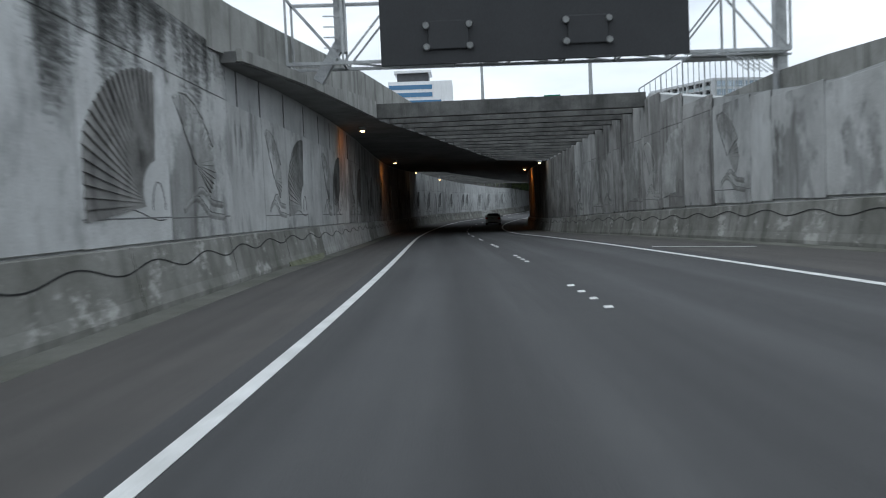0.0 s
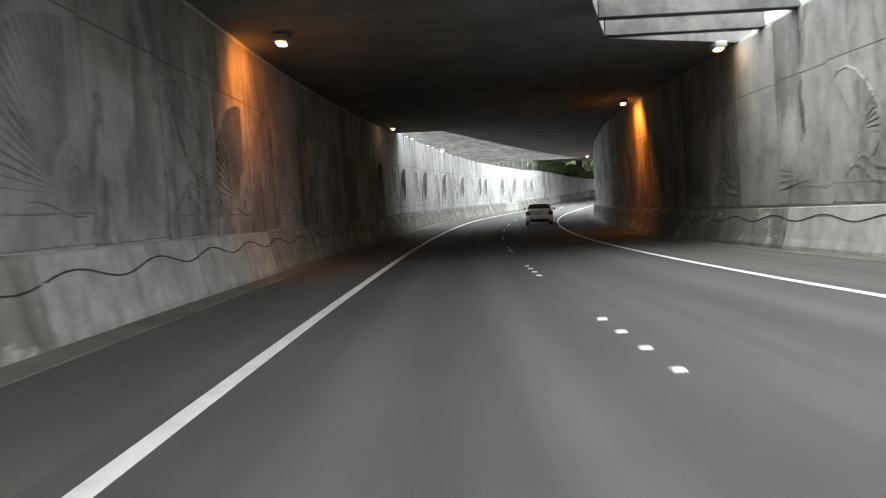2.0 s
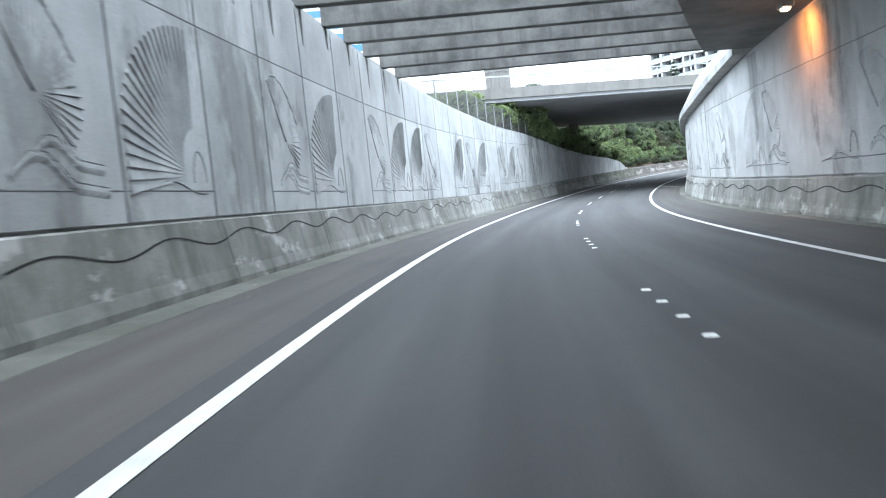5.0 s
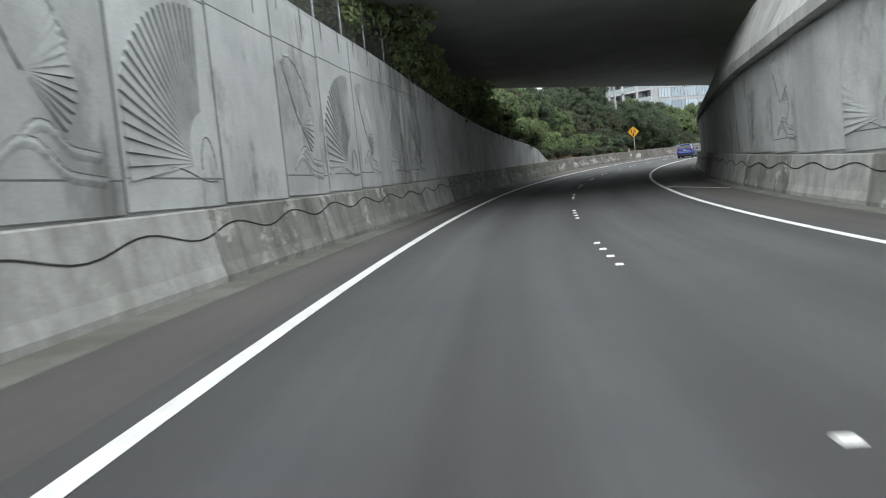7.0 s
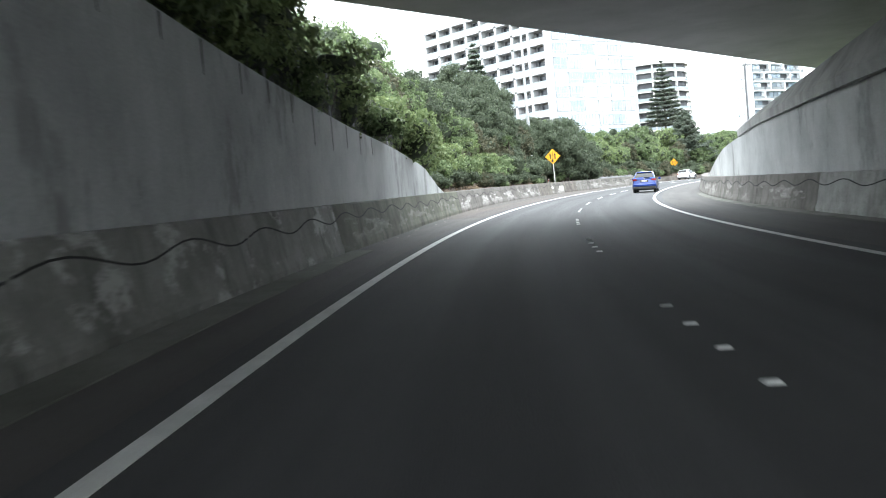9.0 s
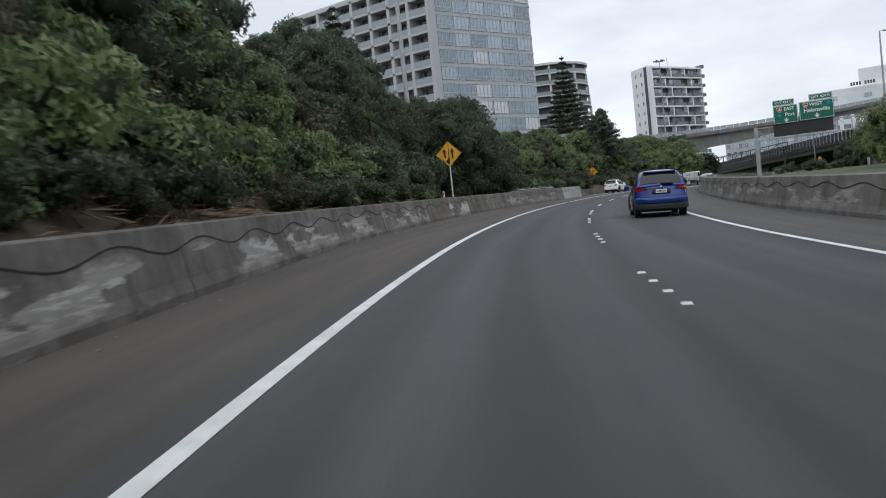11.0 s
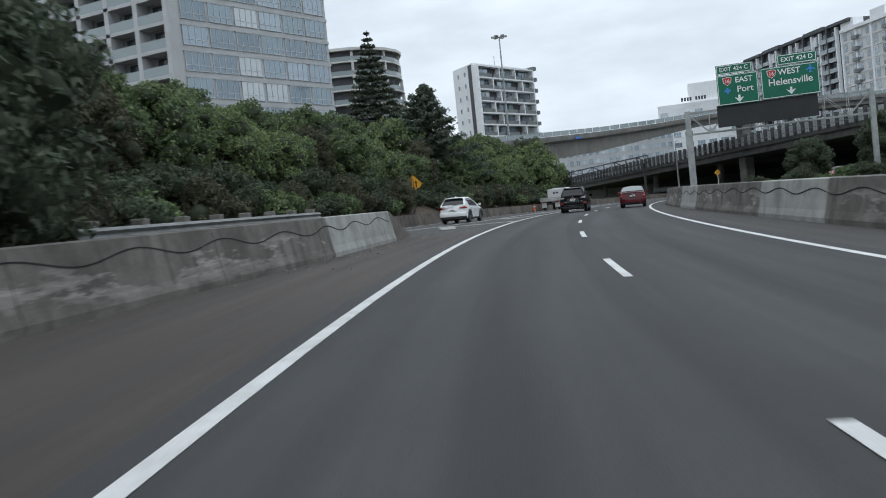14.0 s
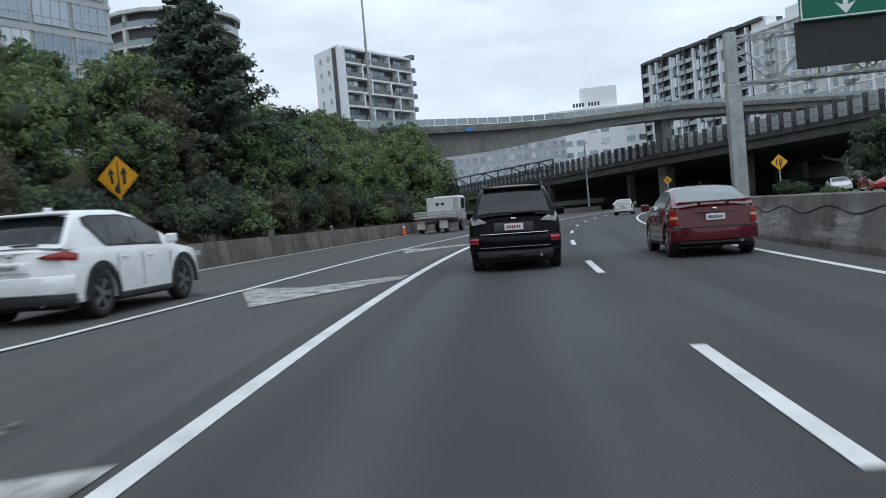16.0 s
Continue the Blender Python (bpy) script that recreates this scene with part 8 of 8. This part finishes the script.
        for a, b in spec["side_glass"]:
            pane("side_window", a, b, 0.14, 1.86, side, taper=1.3 if a == first else 0.0)
        bm = bmesh.new()
        box(bm, side * (w + 0.02), side * (w + 0.2), y1 - 0.55, y1 - 0.42, belt(y1) + 0.02, belt(y1) + 0.18, bevel=0.03)
        part("wing_mirror", bm, body_paint if spec.get("mirror", 1) else M_trim, ob)
        for y in spec["handles"]:
            bm = bmesh.new()
            box(bm, side * (half(y) * 0.985), side * (half(y) * 0.985 + 0.03), y, y + 0.18, belt(y) - 0.2, belt(y) - 0.165, bevel=0.008)
            part("door_handle", bm, body_paint, ob)
        for y in spec["doors"]:
            bm = bmesh.new()
            box(bm, side * (half(y) * 0.995), side * (half(y) + 0.002), y - 0.005, y + 0.005, 0.4, belt(y) - 0.13)
            part("door_gap", bm, M_trim, ob)
        bm = bmesh.new()
        box(bm, side * (half(wr + 1) - 0.06), side * (half(wr + 1) + 0.012), wr + ra + 0.05, wf - ra - 0.05, 0.24, 0.34, bevel=0.02)
        part("sill", bm, spec.get("sill", M_trim), ob)
    tyre, rim = wheel_meshes(r, 0.22)
    for y in (wr, wf):
        for side in (-1, 1):
            wob = put("wheel", tyre, ob, Matrix.Translation((side * (w - 0.13), y, r)))
            put("rim", rim, wob, Matrix.Identity(4))
    # underside and rear fittings
    bm = bmesh.new()
    box(bm, -w * 0.8, w * 0.8, 0.25, L - 0.3, 0.2, 0.3)
    part("underbody", bm, M_trim, ob)
    for side in (-1, 1):
        for name, pts, mat, d in spec["rear_lamps"]:
            bm = bmesh.new()
            lens(bm, [(side * x * w, z) for x, z in pts], 0.06)
            bmesh.ops.translate(bm, vec=(0, -0.068 if d == 0.08 else (-0.02 if d == 0.126 else -0.012), 0), verts=bm.verts)
            soft_part(name, bend(bm), mat, ob)
        bm = bmesh.new()
        prism(bm, [(side * 0.55 * w, belt(L - 0.2) - 0.16), (side * 0.86 * w, belt(L - 0.2) - 0.12), (side * 0.86 * w, belt(L - 0.2) - 0.02), (side * 0.55 * w, belt(L - 0.2) - 0.06)], 0.4, Matrix.Translation((0, L - 0.36, 0)))
        part("headlamp", bm, M_clear, ob)
    for name, x0, x1, z0, z1, out, mat in spec["rear_boxes"]:
        bm = bmesh.new()
        band(bm, x0 * w, x1 * w, -out, 0.08, z0, z1)
        soft_part(name, bend(bm), mat if mat else body_paint, ob)
    pz = spec["plate"]
    for c, side in [(c, side) for c in (wr, wf) for side in (-1, 1)] if spec.get("cladding") else ():
        bm = bmesh.new()
        ring = []
        for i in range(15):
            a = radians(-8 + 196 * i / 14)
            ring.append([bm.verts.new((side * (half(c) + o), c + math.cos(a) * q, r + math.sin(a) * q)) for q, o in ((ra - 0.02, -0.02), (ra - 0.02, 0.014), (ra + 0.075, 0.012), (ra + 0.075, -0.02))])
        for a, b in zip(ring, ring[1:]):
            for j in range(4):
                bm.faces.new((a[j], a[(j + 1) % 4], b[(j + 1) % 4], b[j]))
        soft_part("arch_trim", bm, M_trim, ob)
    bm = bmesh.new()
    box(bm, -0.18, 0.18, -0.05 + 0.07 * (pz - 0.6) / 0.5, 0.0, pz - 0.062, pz + 0.062, bevel=0.006)
    pl = part("number_plate", bm, M_plate, ob)
    for k in range(6):
        bm = bmesh.new()
        box(bm, -0.136 + k * 0.047, -0.109 + k * 0.047, -0.054 + 0.07 * (pz - 0.6) / 0.5, -0.049 + 0.07 * (pz - 0.6) / 0.5, pz - 0.027, pz + 0.027)
        part("plate_bar", bm, spec.get("plate_ink", M_trim), pl)
    for b in spec.get("extra", ()):
        bm = bmesh.new()
        box(bm, *b[1:7], bevel=b[7])
        part(b[0], bm, b[8] if b[8] else body_paint, ob)
    bm = bmesh.new()
    rod(bm, (0.55 * w, -0.03, 0.3), (0.55 * w, 0.3, 0.3), 0.035, 12)
    part("exhaust_pipe", bm, M_chrome, ob)
    return ob


SUV = dict(name="black_suv", L=4.64, W=1.80, H=1.68, r=0.355, axles=(0.92, 3.59), clear=0.27,
           belt=[(0, 1.0), (0.06, 1.06), (3.2, 1.03), (3.6, 1.01), (4.35, 0.88), (4.64, 0.7)],
           roof=[(0.07, 1.07), (0.2, 1.3), (0.42, 1.6), (0.9, 1.67), (2.0, 1.67), (2.6, 1.58), (3.55, 1.04)],
           rear_glass=(0.1, 0.4), front_glass=(2.7, 3.5), side_glass=((0.7, 1.37), (1.395, 2.225), (2.25, 3.0)), handles=(1.5, 2.4), doors=(1.38, 2.24, 3.2), plate=0.86,
           rear_lamps=[("clear_tail_lamp", [(0.56, 0.96), (0.9, 0.92), (0.93, 1.08), (0.82, 1.1)], M_clear, 0.1), ("tail_lamp", [(0.76, 0.55), (0.96, 0.55), (0.96, 0.66), (0.76, 0.67)], M_tail, 0.08)],
           rear_boxes=[("bumper", -0.97, 0.97, 0.44, 0.7, 0.06, None), ("bumper_trim", -0.75, 0.75, 0.47, 0.485, 0.075, M_smoke), ("bumper_trim", -0.72, 0.72, 0.725, 0.742, 0.05, M_chrome), ("lower_valance", -0.8, 0.8, 0.27, 0.42, 0.03, M_trim), ("tow_bar", -0.12, 0.12, 0.32, 0.38, 0.12, M_trim),
                       ("plate_recess", -0.42, 0.42, 0.76, 0.95, 0.018, M_trim), ("emblem", -0.05, 0.05, 1.0, 1.04, 0.03, M_chrome)],
           extra=[("roof_spoiler", -0.57, 0.57, 0.32, 0.6, 1.585, 1.64, 0.02, None), ("rear_wiper", -0.02, 0.42, 0.02, 0.09, 1.115, 1.14, 0.006, M_trim), ("roof_rail", -0.6, -0.56, 0.6, 2.3, 1.655, 1.71, 0.012, M_rail), ("roof_rail", 0.56, 0.6, 0.6, 2.3, 1.655, 1.71, 0.012, M_rail), ("aerial", -0.012, 0.012, 0.75, 0.78, 1.69, 1.82, 0.003, M_trim)])
ASX = dict(SUV, name="blue_suv", L=4.30, W=1.77, H=1.62, r=0.34, axles=(0.85, 3.52),
           belt=[(0, 0.98), (0.06, 1.05), (3.0, 1.0), (3.4, 0.98), (4.05, 0.85), (4.3, 0.66)],
           roof=[(0.08, 1.06), (0.3, 1.32), (0.52, 1.53), (0.95, 1.6), (1.9, 1.6), (2.45, 1.52), (3.3, 1.01)],
           rear_glass=(0.14, 0.5), front_glass=(2.5, 3.25), side_glass=((0.78, 1.315), (1.34, 2.075), (2.1, 2.8)), handles=(1.45, 2.25), doors=(1.32, 2.08, 3.0), plate=0.88,
           rear_lamps=[("tail_lamp", [(0.5, 0.97), (0.95, 0.88), (0.96, 1.04), (0.84, 1.07)], M_tail, 0.16)],
           rear_boxes=[("bumper", -0.97, 0.97, 0.48, 0.68, 0.06, None), ("lower_valance", -0.92, 0.92, 0.27, 0.47, 0.05, M_trim), ("plate_recess", -0.34, 0.34, 0.8, 0.96, 0.018, M_trim), ("emblem", -0.04, 0.04, 1.0, 1.06, 0.03, M_chrome)],
           extra=[("roof_spoiler", -0.54, 0.54, 0.4, 0.66, 1.515, 1.57, 0.02, None), ("rear_wiper", -0.02, 0.4, 0.04, 0.12, 1.12, 1.145, 0.006, M_trim), ("roof_rail", -0.58, -0.54, 0.8, 2.2, 1.585, 1.64, 0.012, M_trim), ("roof_rail", 0.54, 0.58, 0.8, 2.2, 1.585, 1.64, 0.012, M_trim)],
           cladding=True)
CX5 = dict(ASX, name="white_suv", L=4.55, W=1.84, H=1.67, r=0.36, axles=(0.9, 3.6),
           belt=[(0, 1.02), (0.06, 1.09), (3.1, 1.05), (3.5, 1.03), (4.3, 0.92), (4.55, 0.7)],
           roof=[(0.1, 1.1), (0.35, 1.35), (0.62, 1.58), (1.0, 1.65), (1.9, 1.66), (2.5, 1.57), (3.45, 1.06)],
           rear_glass=(0.16, 0.58), front_glass=(2.6, 3.4), side_glass=((0.8, 1.34), (1.365, 2.13), (2.155, 2.92)), handles=(1.5, 2.3), doors=(1.36, 2.14, 3.1), plate=0.84,
           rear_lamps=[("tail_lamp", [(0.46, 0.97), (0.98, 0.9), (0.985, 1.0), (0.86, 1.05)], M_tail, 0.16)],
           extra=[("roof_spoiler", -0.58, 0.58, 0.42, 0.72, 1.575, 1.625, 0.02, None), ("aerial_fin", -0.02, 0.02, 0.95, 1.12, 1.64, 1.72, 0.012, None), ("rear_wiper", -0.02, 0.4, 0.1, 0.18, 1.15, 1.17, 0.006, M_trim)],
           rear_boxes=[("bumper", -0.97, 0.97, 0.43, 0.7, 0.05, None), ("lower_valance", -0.95, 0.95, 0.27, 0.43, 0.04, M_trim), ("plate_recess", -0.3, 0.3, 0.76, 0.92, 0.014, None), ("emblem", -0.04, 0.04, 0.98, 1.04, 0.02, M_chrome)])
FALCON = dict(name="white_sedan", L=4.96, W=1.87, H=1.45, r=0.33, axles=(1.06, 3.9), clear=0.22,
              belt=[(0, 0.97), (0.05, 1.03), (0.9, 1.04), (3.5, 0.98), (3.8, 0.96), (4.6, 0.8), (4.96, 0.6)],
              roof=[(0.72, 1.05), (1.2, 1.25), (1.7, 1.4), (2.2, 1.445), (2.7, 1.42), (3.75, 0.99)],
              rear_glass=(0.8, 1.66), front_glass=(2.8, 3.68), side_glass=((1.45, 1.8), (1.86, 2.55), (2.62, 3.3)), handles=(2.0, 2.85), doors=(1.8, 2.58, 3.5), plate=0.8, sill=None,
              rear_lamps=[("tail_lamp", [(0.62, 0.72), (0.98, 0.74), (0.98, 0.92), (0.72, 0.96)], M_tail, 0.16)],
              rear_boxes=[("bumper", -0.96, 0.96, 0.4, 0.66, 0.05, None), ("lower_valance", -0.66, 0.66, 0.24, 0.42, 0.06, M_trim), ("boot_trim", -0.3, 0.3, 0.89, 0.91, 0.03, M_chrome), ("tow_ball", -0.02, 0.02, 0.38, 0.47, 0.12, M_chrome), ("emblem", -0.06, 0.06, 0.92, 0.955, 0.03, M_chrome)],
              extra=[("boot_spoiler", -0.78, 0.78, -0.02, 0.2, 1.1, 1.135, 0.012, None), ("spoiler_foot", -0.76, -0.7, 0.02, 0.2, 1.02, 1.11, 0.01, None), ("spoiler_foot", 0.7, 0.76, 0.02, 0.2, 1.02, 1.11, 0.01, None)])
ASTRA = dict(name="maroon_hatchback", L=4.11, W=1.71, H=1.43, r=0.31, axles=(0.72, 3.33), clear=0.22,
             belt=[(0, 0.94), (0.05, 0.99), (2.9, 0.94), (3.2, 0.92), (3.85, 0.78), (4.11, 0.58)],
             roof=[(0.18, 1.0), (0.6, 1.2), (1.1, 1.38), (1.6, 1.42), (2.2, 1.39), (3.15, 0.95)],
             rear_glass=(0.3, 1.05), front_glass=(2.3, 3.08), side_glass=((0.8, 1.22), (1.245, 1.92), (1.945, 2.7)), handles=(1.35, 2.15), doors=(1.22, 1.93, 2.9), plate=0.78,
             rear_lamps=[("tail_lamp", [(0.79, 0.64), (0.96, 0.64), (0.95, 0.95), (0.86, 0.97)], M_tail, 0.12), ("indicator_lens", [(0.8, 0.75), (0.965, 0.75), (0.96, 0.82), (0.82, 0.82)], M_amber, 0.126)],
             rear_boxes=[("bumper", -0.98, 0.98, 0.33, 0.6, 0.07, None), ("bumper_strip", -0.97, 0.97, 0.58, 0.6, 0.078, M_trim), ("lower_valance", -0.8, 0.8, 0.26, 0.33, 0.03, M_trim), ("boot_trim", -0.4, 0.4, 0.87, 0.89, 0.03, None), ("emblem", -0.04, 0.04, 0.92, 0.97, 0.03, M_chrome)],
             extra=[("boot_spoiler", -0.7, 0.7, 0.02, 0.24, 1.06, 1.1, 0.012, None), ("spoiler_foot", -0.3, -0.24, 0.1, 0.24, 1.0, 1.07, 0.01, None), ("spoiler_foot", 0.24, 0.3, 0.1, 0.24, 1.0, 1.07, 0.01, None), ("roof_aerial", -0.02, 0.02, 1.25, 1.3, 1.43, 1.5, 0.004, M_trim)])
ASTRA["glass"] = M_glass_pale
SUV["plate_ink"] = M_tail
for sp in (FALCON,):
    sp["sill"] = M_plate

car("black mid-size SUV with dark tinted windows on the motorway", road_pose(336.4, 0.2, 0.0), SUV, paint("black_car_paint", (0.004, 0.004, 0.005), 0.0, 0.2, 0.05))
car("maroon five-door hatchback with a boot spoiler", road_pose(337.0, 4.08, 0.0), ASTRA, paint("maroon_car_paint", (0.105, 0.008, 0.013), 0.2))
car("bright blue compact SUV with roof rails", road_pose(250.2, 4.1, 0.0), ASX, paint("blue_car_paint", (0.008, 0.034, 0.21), 0.3))
car("white sedan with a boot spoiler beside the lane studs", road_pose(104.4, 3.86, 0.0), FALCON, paint("white_car_paint", (0.72, 0.72, 0.72)))
car("clean white SUV on the slip road", road_pose(331.6, -6.95, 0.0, -4), CX5, paint("pearl_car_paint", (0.86, 0.86, 0.86)))
car("small plain white hatchback on the motorway", road_pose(398.0, 3.6, 0.0), dict(ASTRA, name="white_hatchback"), paint("white_far_paint", (0.7, 0.7, 0.7)))
for s, lat, c, nm, lb in ((392, 22.5, (0.3, 0.02, 0.02), "red_car", "red car on the far carriageway"), (400, 26.0, (0.4, 0.41, 0.42), "silver_car", "silver car on the far carriageway"),
                          (412, 23.0, (0.6, 0.6, 0.6), "white_car", "white car on the far carriageway"), (385, 27.5, (0.03, 0.03, 0.035), "black_car", "black car on the far carriageway")):
    car(lb, road_pose(s, lat, 0.42, 180), dict(FALCON, name=nm), paint(nm + "_paint", c), group="cars on the far carriageway")


def flat_truck(m):
    """A light truck: cab, chassis, tray with a dropside deck and a box hopper on it."""
    ob = thing("flatbed_truck", "white flatbed truck with a grey hopper on the slip road", "truck", m)
    wht = paint("truck_white_paint", (0.6, 0.6, 0.6))
    grey = surface("dusty_grey_steel", (0.3, 0.3, 0.29), (0.45, 0.45, 0.43), 1.5, 0.6, 0.1, 20, 0.3)
    bm = bmesh.new()
    box(bm, -1.0, 1.0, 4.3, 6.0, 0.75, 2.5, bevel=0.12)
    cab = part("cab", bm, wht, ob)
    for side in (-1, 1):
        bm = bmesh.new()
        box(bm, side * 0.99, side * 1.008, 4.7, 5.6, 1.6, 2.3, bevel=0.004)
        part("side_window", bm, M_glass, cab)
        bm = bmesh.new()
        box(bm, side * 1.05, side * 1.3, 5.8, 5.9, 1.6, 2.1, bevel=0.03)
        part("wing_mirror", bm, M_trim, cab)
    bm = bmesh.new()
    box(bm, -0.45, 0.45, 0.1, 5.6, 0.6, 0.8, bevel=0.02)
    part("chassis", bm, M_trim, ob)
    bm = bmesh.new()
    box(bm, -1.15, 1.15, 0.0, 4.15, 0.98, 1.12, bevel=0.02)
    part("tray", bm, grey, ob)
    for x0, x1, y0, y1 in ((-1.15, -1.1, 0.0, 4.15), (1.1, 1.15, 0.0, 4.15), (-1.1, 1.1, 0.0, 0.05)):
        for z in (1.16, 1.33):
            bm = bmesh.new()
            box(bm, x0, x1, y0, y1, z, z + 0.12, bevel=0.01)
            part("side_board", bm, grey, ob)
    bm = bmesh.new()
    box(bm, -0.95, 0.95, 2.6, 4.1, 1.12, 2.4, bevel=0.03)
    hop = part("hopper", bm, wht, ob, "pale dusty hopper")
    for x in (-0.28, 0.08):
        bm = bmesh.new()
        box(bm, x, x + 0.24, 2.58, 2.61, 1.85, 2.02)
        part("slot", bm, M_trim, hop)
    for side in (-1, 1):
        bm = bmesh.new()
        box(bm, side * 0.5, side * 1.05, 0.32, 0.34, 0.3, 0.85)
        part("mud_flap", bm, M_plate, ob)
        bm = bmesh.new()
        box(bm, side * 0.75, side * 1.05, -0.02, 0.04, 0.84, 0.94, bevel=0.01)
        part("tail_lamp", bm, M_tail, ob)
    tyre, rim = wheel_meshes(0.39, 0.26)
    for y in (0.85, 4.9):
        for side in (-1, 1):
            wob = put("wheel", tyre, ob, Matrix.Translation((side * 0.86, y, 0.39)))
            put("rim", rim, wob, Matrix.Identity(4))
    return ob


flat_truck(road_pose(375.2, -8.15, 0.0, -3))
